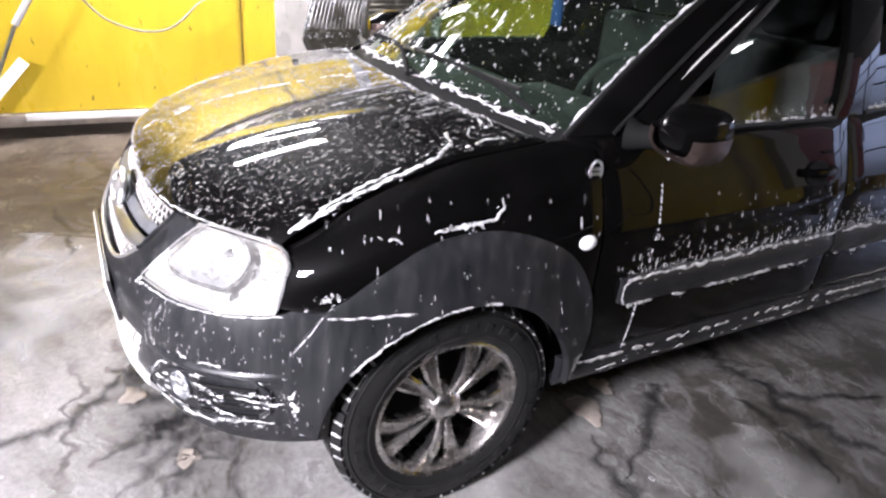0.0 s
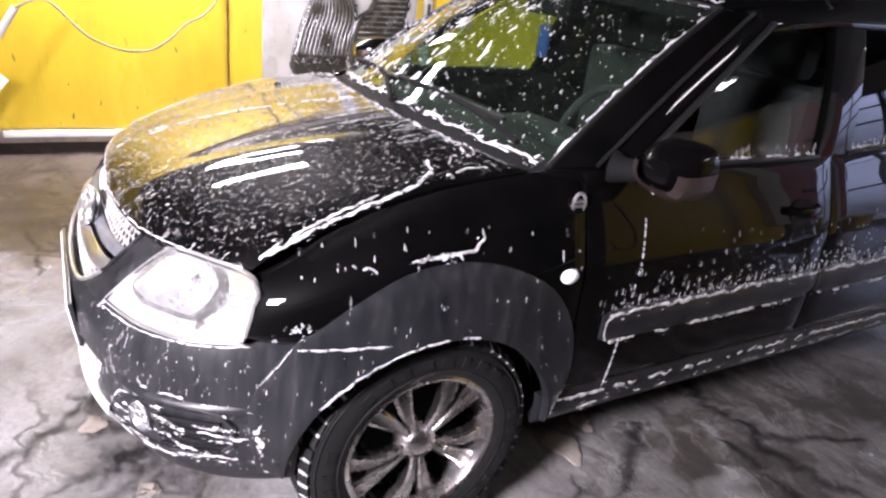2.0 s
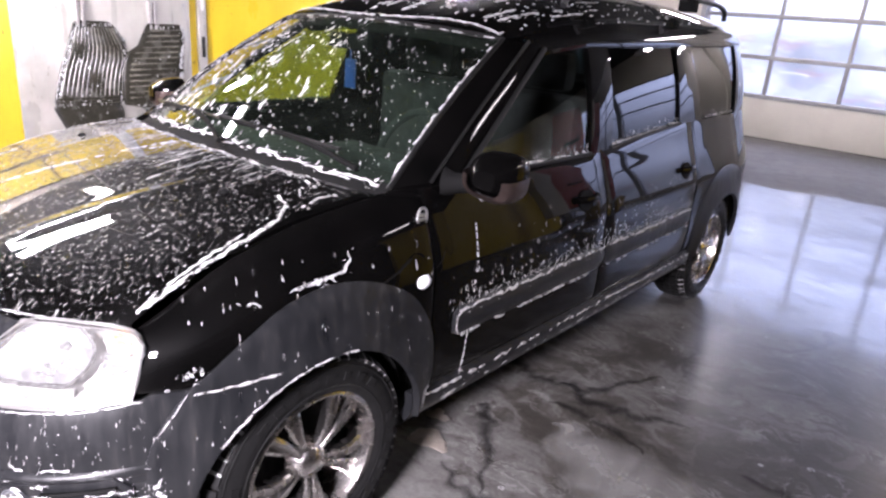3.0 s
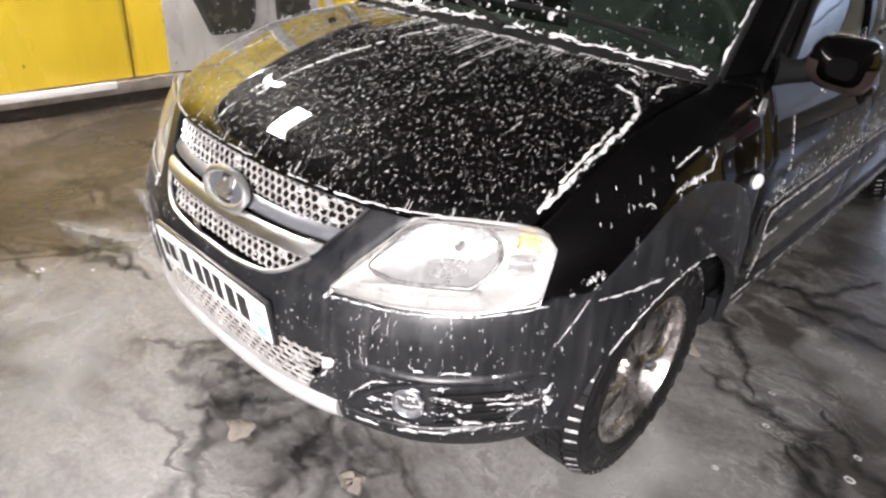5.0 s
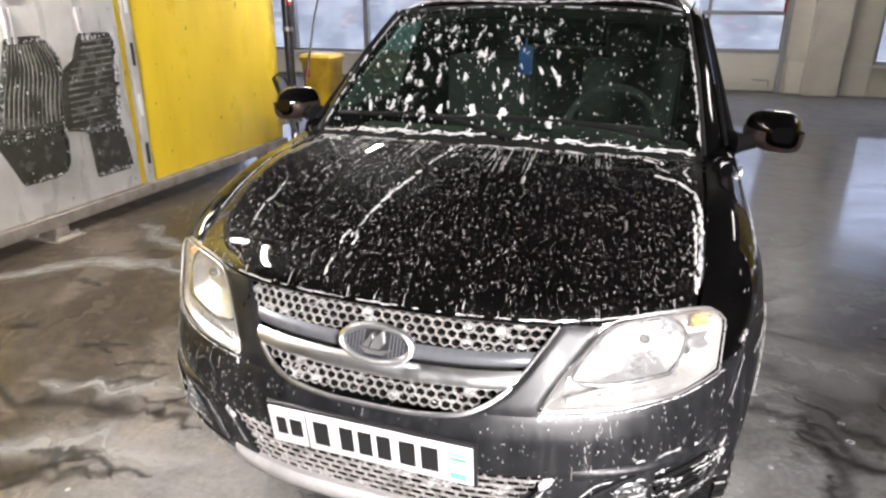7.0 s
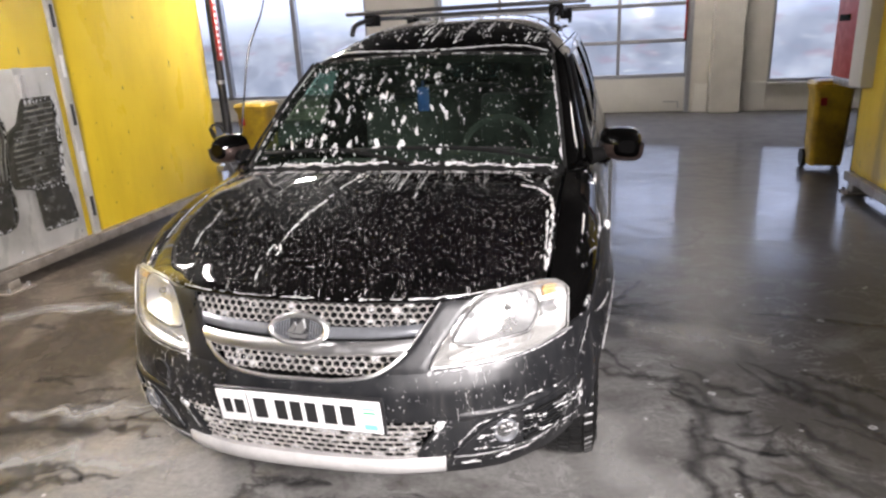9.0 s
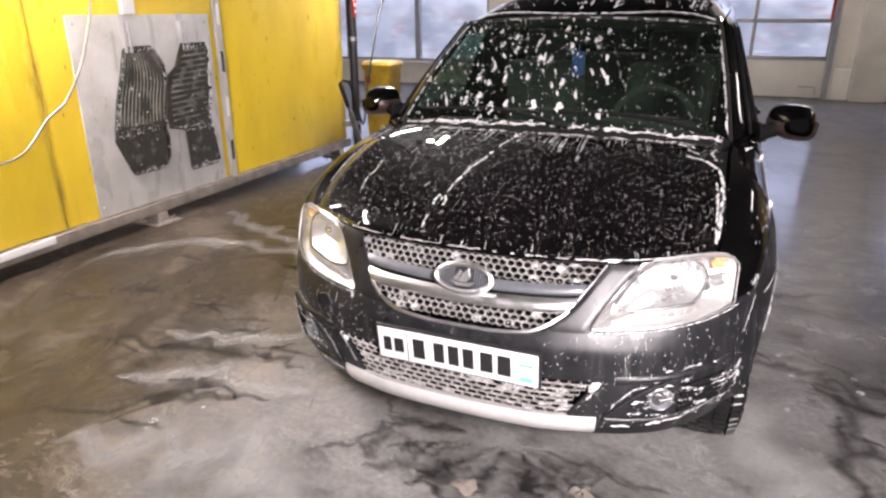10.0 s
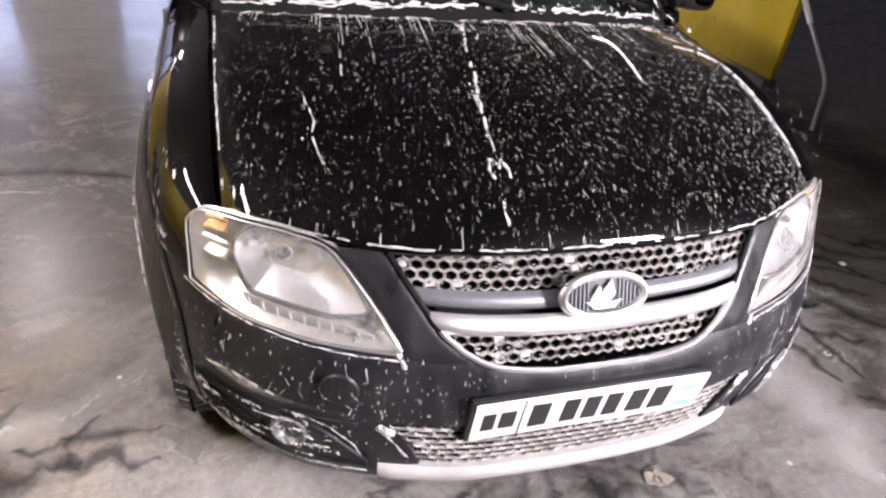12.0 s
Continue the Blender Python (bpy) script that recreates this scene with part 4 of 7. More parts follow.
ROOF_X = [(1.6, 0.585), (1.8, 0.602), (2.35, 0.625), (3.2, 0.615), (4.0, 0.60), (4.25, 0.585)]
ROOF_EDGE = [(1.6, 1.41), (1.8, 1.428), (2.0, 1.452), (2.35, 1.478), (3.2, 1.512), (4.0, 1.53), (4.25, 1.50)]
ROOF_MID = [(1.6, 1.435), (1.66, 1.456), (1.8, 1.508), (2.0, 1.56), (2.4, 1.615), (3.0, 1.65), (3.6, 1.655), (4.05, 1.63), (4.25, 1.58)]


def roof_at(a, y):
    zc, ze = smooth_table(ROOF_MID, y), smooth_table(ROOF_EDGE, y)
    w = abs(a) ** 4
    return Vector((a * smooth_table(ROOF_X, y), y, zc * (1 - w) + ze * w))


BELT = [(1.15, 1.018), (2.2, 1.022), (3.1, 1.085), (4.3, 1.10)]
WINDOW_TOP = [(1.9, 1.375), (2.25, 1.415), (3.1, 1.438), (4.1, 1.465)]


def upper(y, z, out=0.0):
    zb = lerp_table(BELT, y)
    p = on_side(y, zb)
    rx, rz = smooth_table(ROOF_X, y), smooth_table(ROOF_EDGE, y)
    t = (z - zb) / (rz - zb)
    x = p.x + (rx + 0.012 - p.x) * t + 0.018 * math.sin(math.pi * min(max(t, 0), 1))
    return Vector((x + out, p.y, z))


def arch_z(y, cy, r=0.368, low=0.40):
    d = r * r - (y - cy) ** 2
    return max(low, 0.316 + math.sqrt(d)) if d > 0 else low


CAR = thing("car", "black estate car covered in soap foam, parked in the wash bay", "car", (0, 2.2, 0))


def both(fn, name, mat, label=""):
    """The same part on both flanks."""
    out = []
    for side in (1, -1):
        bm = bmesh.new()
        fn(bm, side)
        out.append(part(name, bm, mat, CAR, label))
    return out


# bonnet
bm = bmesh.new()


def hood_fn(a, b):
    x = 0.697 * (2 * a - 1)
    f, r = smooth_table(HOOD_FRONT, abs(x)), smooth_table(HOOD_REAR, abs(x))
    return hood_at(x, f + (r - f) * (b ** 1.3))


sheet(bm, hood_fn, 56, 36, 0.012, lip=0.006)
part("bonnet", bm, BLACK, CAR, "glossy black bonnet flecked with foam")

FENDER_TOP = [(0.34, 0.70, 0.795), (0.42, 0.706, 0.826), (0.6, 0.708, 0.902), (0.82, 0.708, 0.962), (1.0, 0.706, 0.985), (1.12, 0.712, 1.0), (1.21, 0.735, 1.018)]


def fender_fn(a, b):
    y = 0.345 + (1.195 - 0.345) * a
    tx = smooth_table([(r[0], r[1]) for r in FENDER_TOP], y)
    tz = smooth_table([(r[0], r[2]) for r in FENDER_TOP], y)
    lo = 0.68 if y < 0.5 else max(arch_z(y, 0.80, 0.372), 0.41)
    if y < 0.56:
        lo = max(lo, 0.68)
    z = lo + (tz - lo) * b
    p = on_side(y, min(z, tz))
    k = (z - (tz - 0.09)) / 0.09
    if k > 0:
        p.x -= (p.x - tx) * (1 - math.sqrt(max(0, 1 - k * k)))
    return p


both(lambda bm, s: sheet(bm, fender_fn, 48, 22, 0.006, s), "front_wing", BLACK)


# bumper: lower face, side wings and the arms between grille and lamps
LAMP_LO = [(0.392, 0.622), (0.55, 0.63), (0.68, 0.646), (0.76, 0.668)]
LAMP_HI = [(0.392, 0.630), (0.43, 0.69), (0.47, 0.745), (0.51, 0.787), (0.58, 0.804), (0.66, 0.812), (0.72, 0.810), (0.745, 0.803), (0.76, 0.782)]
GRILLE_X = [(0.592, 0.10), (0.597, 0.165), (0.604, 0.212), (0.615, 0.245), (0.632, 0.277), (0.66, 0.312), (0.69, 0.336), (0.72, 0.357), (0.755, 0.382), (0.79, 0.405)]
INTAKE_X = [(0.352, 0.345), (0.40, 0.375), (0.468, 0.425)]
SE = s_of_y(0.478)


def bumper_top(s):
    x, y = plan(s)
    if x < 0.245:
        return lerp_table([(0, 0.590), (0.10, 0.592), (0.165, 0.597), (0.212, 0.604), (0.245, 0.615)], x)
    if x < 0.392:
        return 0.615 + (0.622 - 0.615) * (x - 0.245) / 0.147
    if y < 0.36:
        return lerp_table(LAMP_LO, x) - 0.004
    return 0.676


def bumper_mid(a, b):
    """Upper face of the bumper, above the intake."""
    s = SE * a
    lo, hi = 0.468, bumper_top(s)
    return skin(s, lo + (hi - lo) * b)


def build_bumper(bm):
    for side in (1, -1):
        sheet(bm, bumper_mid, 44, 12, 0.012, side, lip=0.002)
        # beside the intake, down to the lower edge
        def low(a, b):
            z = 0.468 + (0.268 - 0.468) * b
            s0 = s_of_x(lerp_table(INTAKE_X, z) + 0.004)
            s = s0 + (SE - s0) * a
            zz = z + 0.022 * max(0, (s - s_of_x(0.6)) / (SE - s_of_x(0.6))) * b
            return skin(s, zz)
        def arm(a, b):
            z = 0.612 + (0.792 - 0.612) * b
            x0 = lerp_table(GRILLE_X, z) + 0.004
            x1 = lerp_table([(0.602, 0.385), (0.628, 0.388), (0.69, 0.425), (0.745, 0.465), (0.795, 0.505)], z) - 0.003
            return on_nose(x0 + (x1 - x0) * a, z, 0.004)
        sheet(bm, low, 26, 10, 0.012, side, lip=0.002)
        sheet(bm, arm, 8, 14, 0.012, side, lip=0.004)


bm = bmesh.new()
build_bumper(bm)
bumper = part("front_bumper", bm, PLASTIC, CAR, "dark grey plastic front bumper with water streaks")


# ridge of the bumper over the fog lamps
def ridge(bm, side):
    def fn(a, b):
        s = s_of_x(0.47) + (SE - 0.04 - s_of_x(0.47)) * a
        z = 0.490 - 0.03 * b + 0.030 * a
        return skin(s, z, 0.012 * math.sin(math.pi * b) * math.sin(math.pi * min(1, 0.1 + a)))
    sheet(bm, fn, 20, 6, 0.006, side, lip=0.001)


for side in (1, -1):
    bm = bmesh.new()
    ridge(bm, side)
    part("bumper_ridge", bm, PLASTIC, bumper)


# round cover over the towing eye
bm = bmesh.new()
c = on_nose(0.505, 0.548, 0.002)
M = Matrix.Translation((-c.x, c.y, c.z)) @ pose(0, 0, 0, 0, 0, -20) @ pose(0, 0, 0, 90, 0, 0)
lathe(bm, [(0, 0.0020), (0.033, 0.0016), (0.0345, 0.0004), (0.0355, 0.0004), (0.0365, 0.0012), (0.039, -0.002)], 32, M)
part("tow_cover", bm, PLASTIC, bumper, "round cap over the towing eye")


# silver lip below the intake
def lip_fn(a, b):
    x = 0.43 * (2 * a - 1)
    z = 0.270 + 0.070 * b + 0.006 * (x / 0.43) ** 2
    p = on_nose(abs(x), z, 0.008 + 0.008 * math.sin(math.pi * b))
    return Vector((math.copysign(p.x, x), p.y, p.z))


bm = bmesh.new()
sheet(bm, lip_fn, 30, 6, 0.02, lip=0.004)
part("skid_lip", bm, SILVER, CAR, "silver skid lip under the bumper")


# ---- grille
def nose_pt(x, z, out):
    p = on_nose(abs(x), z, out)
    return Vector((math.copysign(p.x, x), p.y, p.z))


def honeycomb(rim, hollow, suds, z0, z1, xlim, pitch, rows, brick=False):
    """A moulded mesh of staggered cells: pale rims round holes whose walls are near-black as painted shade, some of
    them bridged by suds.
    """
    pick = random.Random(rows)
    dz = (z1 - z0) / rows
    if brick:
        shape = [(0.5, 0.30), (0.36, 0.5), (-0.36, 0.5), (-0.5, 0.30), (-0.5, -0.30), (-0.36, -0.5), (0.36, -0.5), (0.5, -0.30)]
        kx, kz = 0.80, 0.70
    else:
        shape = [(0.5, 0.333), (0, 0.667), (-0.5, 0.333), (-0.5, -0.333), (0, -0.667), (0.5, -0.333)]
        kx, kz = 0.80, 0.78
    for r in range(rows):
        z = z0 + dz * (r + 0.5)
        lim = xlim(z) - pitch * 0.2
        n = int(lim / pitch) + 1
        for k in range(-n, n + 1):
            x = (k + 0.5 * (r % 2)) * pitch
            if abs(x) > lim:
                continue
            outer, crest, hole, wall, deep = [], [], [], [], []
            for cx, cz in shape:
                outer.append(rim.verts.new(nose_pt(x + cx * pitch, z + cz * dz, -0.013)))
                crest.append(rim.verts.new(nose_pt(x + cx * pitch * (1 + kx) / 2, z + cz * dz * (1 + kz) / 2, -0.008)))
                hole.append(rim.verts.new(nose_pt(x + cx * pitch * kx, z + cz * dz * kz, -0.012)))
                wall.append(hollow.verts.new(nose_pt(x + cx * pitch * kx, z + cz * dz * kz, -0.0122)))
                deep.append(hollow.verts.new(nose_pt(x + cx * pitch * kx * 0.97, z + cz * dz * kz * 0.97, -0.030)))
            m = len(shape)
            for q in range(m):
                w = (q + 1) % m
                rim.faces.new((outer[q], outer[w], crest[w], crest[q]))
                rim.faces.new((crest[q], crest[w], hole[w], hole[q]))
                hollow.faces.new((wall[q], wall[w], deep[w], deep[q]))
            if pick.random() < (0.24 if brick else 0.15):
                lo = pick.uniform(-1.0, 0.3)
                ring = [suds.verts.new(nose_pt(x + cx * pitch * kx, z + max(cz, lo * 0.6) * dz * kz, -0.0125)) for cx, cz in shape]
                top = suds.verts.new(nose_pt(x, z + 0.1 * dz, -0.0105))
                for q in range(m):
                    suds.faces.new((ring[q], ring[(q + 1) % m], top))


def mesh_parts(name, label, parent, *spec):
    rim, hollow, suds = bmesh.new(), bmesh.new(), bmesh.new()
    honeycomb(rim, hollow, suds, *spec)
    tagged(part("foam_in_mesh", suds, SUDS, parent), kind="stuff")
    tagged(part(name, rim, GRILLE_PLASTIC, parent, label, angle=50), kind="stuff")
    tagged(part("shaded_hollow", hollow, MATTE, parent, smooth=False), kind="stuff")


bm = bmesh.new()


def grille_back(a, b):
    z = 0.592 + (0.80 - 0.592) * b
    x = lerp_table(GRILLE_X, z) * (2 * a - 1)
    return nose_pt(x, z, -0.045)


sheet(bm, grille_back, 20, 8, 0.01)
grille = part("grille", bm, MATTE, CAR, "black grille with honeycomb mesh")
mesh_parts("honeycomb_mesh", "wet honeycomb mesh", grille, 0.726, 0.791, lambda z: lerp_table(GRILLE_X, z), 0.0255, 4)
mesh_parts("honeycomb_mesh", "wet honeycomb mesh", grille, 0.604, 0.668, lambda z: lerp_table(GRILLE_X, z), 0.0255, 4)


def bar_fn(z0, z1, out):
    def fn(a, b):
        t = 2 * a - 1
        z = z0 + (z1 - z0) * b - 0.012 * (1 - t * t)
        x = (lerp_table(GRILLE_X, z) - 0.004) * t
        return nose_pt(x, z, out + 0.008 * math.sin(math.pi * b))
    return fn


bm = bmesh.new()
sheet(bm, bar_fn(0.703, 0.736, -0.003), 30, 5, 0.02, lip=0.003)
part("upper_bar", bm, SATIN, grille, "dark satin bar behind the badge")
bm = bmesh.new()
sheet(bm, bar_fn(0.664, 0.703, 0.009), 30, 5, 0.02, lip=0.003)
part("chrome_bar", bm, CHROME, grille, "bright chrome bar")


def grille_rim(z0, z1, r):
    b = bmesh.new()
    zs = [z0 + (z1 - z0) * k / 18 for k in range(19)]
    pts = [nose_pt(-lerp_table(GRILLE_X, z), z, 0.005) for z in reversed(zs)]
    if z0 < 0.6:
        pts += [nose_pt(0.1 * k / 6, 0.5915, 0.005) for k in range(-5, 6)]
    pts += [nose_pt(lerp_table(GRILLE_X, z), z, 0.005) for z in zs]
    tube(b, pts, r, 6)
    return b


part("lower_trim", grille_rim(0.592, 0.668, 0.0055), CHROME, grille, "wet bright lower trim")
for side in (1, -1):
    bm = bmesh.new()
    tube(bm, [nose_pt(side * lerp_table(GRILLE_X, z), z, 0.004) for z in [0.668 + 0.122 * k / 10 for k in range(11)]], 0.005, 6)
    part("side_trim", bm, PLASTIC, grille)
bm = bmesh.new()
tube(bm, [nose_pt(0.405 * k / 14, 0.793, 0.004) for k in range(-14, 15)], 0.006, 6)
part("upper_trim", bm, PLASTIC, grille)

# oval badge on the grille: ring, dark field and a plain bright shape
EM = Matrix.Translation((0, 0.128, 0.722)) @ pose(0, 0, 0, 90 - 22, 0, 0)
bm = bmesh.new()
ring = []
for k in range(40):
    a = 2 * math.pi * k / 40
    ring.append(EM @ Vector((0.088 * math.cos(a), 0.042 * math.sin(a), 0.008)))
tube(bm, ring, 0.0085, 8, closed=True, flat=1.2)
badge = part("grille_badge", bm, CHROME, grille, "oval chrome badge")
bm = bmesh.new()
lathe(bm, [(0, 0.006), (0.082, 0.004), (0.088, -0.012)], 40, EM @ Matrix.Diagonal((1, 0.48, 1, 1)))
part("badge_field", bm, DARK_ALLOY, badge)
bm = bmesh.new()
for k in range(-9, 10):
    x = 0.0085 * k
    if abs(x) > 0.026:
        hh = 0.036 * math.sqrt(max(0.05, 1 - (x / 0.082) ** 2))
        box(bm, (x - 0.0016, -hh, 0.004), (x + 0.0016, hh, 0.0085), 0, EM)
tagged(part("badge_stripe", bm, SATIN, badge, smooth=False), kind="stuff")
# plain bright sail-like wedge over a flat hull-like bar
bm = bmesh.new()
for poly in (((-0.040, -0.012), (-0.022, -0.026), (0.022, -0.026), (0.038, -0.010), (0.012, -0.016), (-0.014, -0.016)),
             ((-0.016, -0.013), (0.010, -0.013), (0.022, 0.004), (0.014, 0.032), (-0.004, 0.012)), ((-0.034, -0.008), (-0.020, -0.012), (-0.010, 0.010), (-0.014, 0.022))):
    lo = [bm.verts.new(EM @ Vector((x, y, 0.003))) for x, y in poly]
    hi = [bm.verts.new(EM @ Vector((x * 0.93, y * 0.95, 0.014))) for x, y in poly]
    bm.faces.new(hi)
    for q in range(len(poly)):
        w = (q + 1) % len(poly)
        bm.faces.new((lo[q], lo[w], hi[w], hi[q]))
part("badge_shape", bm, CHROME, badge, smooth=False)

# ---- lower intake
def intake_back(a, b):
    z = 0.335 + (0.472 - 0.335) * b
    return nose_pt((lerp_table(INTAKE_X, z) + 0.01) * (2 * a - 1), z, -0.05)


bm = bmesh.new()
sheet(bm, intake_back, 24, 6, 0.01)
intake = part("lower_intake", bm, MATTE, CAR, "lower intake with slotted mesh")
mesh_parts("slotted_mesh", "wet slotted mesh", intake, 0.342, 0.467, lambda z: lerp_table(INTAKE_X, z), 0.033, 7, True)

# ---- number plate
PL = Matrix.Translation((0, 0.068, 0.495)) @ pose(0, 0, 0, 90 + 8, 0, 0)
bm = bmesh.new()
box(bm, (-0.268, -0.064, 0.0), (0.268, 0.064, 0.012), 0.004, PL)
plate = part("number_plate", bm, INK, CAR, "white number plate in a black holder")
bm = bmesh.new()
box(bm, (-0.26, -0.056, 0.0125), (0.26, 0.056, 0.016), 0.001, PL)
part("plate_sheet", bm, PLATE, plate)
for x0, x1, hh in ((-0.160, -0.157, 0.056), (-0.242, -0.215, 0.026), (-0.205, -0.172, 0.026), (-0.14, -0.10, 0.036), (-0.07, -0.035, 0.036), (-0.022, 0.013, 0.036), (0.026, 0.061, 0.036), (0.082, 0.122, 0.036), (0.136, 0.178, 0.036)):
    bm = bmesh.new()
    box(bm, (x0, -hh, 0.0161), (x1, hh, 0.0172), 0, PL)
    part("plate_bar", bm, INK, plate)
bm = bmesh.new()
box(bm, (0.205, 0.012, 0.0161), (0.245, 0.02, 0.0172), 0, PL)
part("plate_stripe", bm, material("green_ink", (0.05, 0.35, 0.15), 0.4), plate)
BLUE_INK = material("blue_ink", (0.15, 0.45, 0.65), 0.4)
for z0, z1 in ((0.026, 0.034), (-0.045, -0.025)):
    bm = bmesh.new()
    box(bm, (0.205, z0, 0.0161), (0.245, z1, 0.0172), 0, PL)
    part("plate_stripe", bm, BLUE_INK, plate)


# ---- headlamps
def lamp_surface(out, shrink=0.0, wave=0.0):
    def fn(a, b):
        x = 0.392 + (0.76 - 0.392) * a
        lo, hi = lerp_table(LAMP_LO, x), smooth_table(LAMP_HI, x)
        mid = (lo + hi) / 2
        h = (hi - lo) * (1 - shrink)
        z = mid + h * (b - 0.5)
        return on_nose(x, z, out + wave * math.sin(math.pi * b) * math.sin(math.pi * a))
    return fn


def headlamp(side):
    bm = bmesh.new()
    tray = lamp_surface(-0.006)
    def housing(a, b):
        p = tray(a, b)
        k = min(1, 6 * min(a, 1 - a)) * min(1, 6 * min(b, 1 - b))
        inward = Vector((-0.45, 0.89, 0)) * (0.045 * k)
        return p + inward
    sheet(bm, housing, 30, 14, 0.006, side)
    lamp = part("headlamp", bm, LAMP_WHITE, CAR, "clear headlamp with bright silver reflector")
    bm = bmesh.new()
    sheet(bm, lamp_surface(-0.002, 0.03, 0.012), 36, 16, 0.004, side, lip=0.003)
    lens = part("lens", bm, LENS, lamp, "wet clear lens")
    lens.visible_shadow = False
    bm = bmesh.new()
    fn = lamp_surface(0.001)
    pts = [fn(i / 24, 0) for i in range(25)] + [fn(1, j / 8) for j in range(1, 9)] + [fn(1 - i / 24, 1) for i in range(1, 25)]
    tube(bm, [(p.x * side, p.y, p.z) for p in pts], 0.002, 6, closed=True)
    part("lamp_rim", bm, LAMP_WHITE, lamp)
    # big teardrop bowl: round at its outer end, drawn out towards the inner tip, flat at its foot
    face = lamp_surface(-0.010)

    def bowl(rho, th):
        c, sn = math.cos(th), math.sin(th)
        a = 0.585 + rho * (0.205 * c if c > 0 else 0.42 * c)
        b = 0.63 + rho * (0.35 * sn if sn > 0 else max(0.46 * sn, -0.37))
        return a, min(b, 0.97)

    def bowl_at(rho, th, depth):
        a, b = bowl(rho, th)
        p = face(a, b) + Vector((-0.42, 0.90, 0.05)) * depth
        return Vector((p.x * side, p.y, p.z))

    bm = bmesh.new()
    n, rows = 54, []
    for rho in (0.14, 0.3, 0.45, 0.6, 0.75, 0.88, 1.0):
        row = []
        for k in range(n):
            th = 2 * math.pi * k / n
            flute = 0.003 * (1 if (k // 3 + int(rho * 6)) % 2 else -1) if 0.2 < rho < 0.9 and math.sin(th) > 0.1 else 0
            row.append(bm.verts.new(bowl_at(rho, th, 0.006 + 0.048 * (1 - rho ** 1.7) + flute)))
        rows.append(row)
    for p, q in zip(rows, rows[1:]):
        for k in range(n):
            bm.faces.new((p[k], p[(k + 1) % n], q[(k + 1) % n], q[k]))
    bm.faces.new(rows[0])
    part("reflector_bowl", bm, REFLECTOR, lamp, angle=14)
    bm = bmesh.new()
    tube(bm, [bowl_at(1.02, 2 * math.pi * k / 60, 0.004) for k in range(60)], 0.0035, 6, closed=True)
    part("bowl_rim", bm, DARK_ALLOY, lamp)
    c = bowl_at(0.0, 0, 0.036)
    M = Matrix.Translation(c) @ pose(0, 0, 0, 0, 0, side * 26) @ pose(0, 0, 0, 90 - 8, 0, 0)
    bm = bmesh.new()
    lathe(bm, [(0.0, 0.016), (0.006, 0.015), (0.010, 0.009), (0.010, -0.02)], 18, M)
    part("bulb_cap", bm, DARK_ALLOY, lamp)
    bm = bmesh.new()
    tube(bm, [M @ Vector((0.015 * math.cos(q), 0.015 * math.sin(q), -0.004)) for q in [2 * math.pi * k / 24 for k in range(24)]], 0.0025, 6, closed=True)
    part("bulb_ring", bm, CHROME, lamp)
    # silver bezel round the bowl, with a ledge below it and small windows at the outer end
    def ledge(a, b):
        q = lamp_surface(-0.020 + 0.014 * b)
        return q(0.14 + 0.62 * a, 0.06 + 0.16 * b)
    bm = bmesh.new()
    sheet(bm, ledge, 24, 4, 0.005, side)
    part("lower_reflector", bm, LAMP_WHITE, lamp)
    lip_pts = [bowl_at(1.03, radians(205 + 128 * k / 20), 0.002) for k in range(21)]
    bm = bmesh.new()
    tube(bm, lip_pts, [0.0015] + [0.0048] * 19 + [0.0015], 6)
    part("bowl_lip", bm, DARK_ALLOY, lamp, "dark lower lip of the reflector")
    for k in range(9):
        a0 = 0.20 + 0.065 * k
        q0, q1 = lamp_surface(-0.010)(a0, 0.10), lamp_surface(-0.006)(a0 + 0.004, 0.20)
        bm = bmesh.new()
        tube(bm, [(q.x * side, q.y, q.z) for q in (q0, q1)], 0.0022, 5)
        part("ledge_rib", bm, REFLECTOR, lamp)
    for a0, a1, b0, b1, mat, name in ((0.855, 0.955, 0.70, 0.88, AMBER, "indicator"), (0.845, 0.955, 0.34, 0.62, REFLECTOR, "side_reflector")):
        def win(a, b, a0=a0, a1=a1, b0=b0, b1=b1):
            return lamp_surface(-0.020 - 0.006 * math.cos(9 * b))(a0 + (a1 - a0) * a, b0 + (b1 - b0) * b)
        bm = bmesh.new()
        sheet(bm, win, 8, 10, 0.006, side)
        part(name, bm, mat, lamp, "faint amber indicator" if name == "indicator" else "")


headlamp(1)
headlamp(-1)


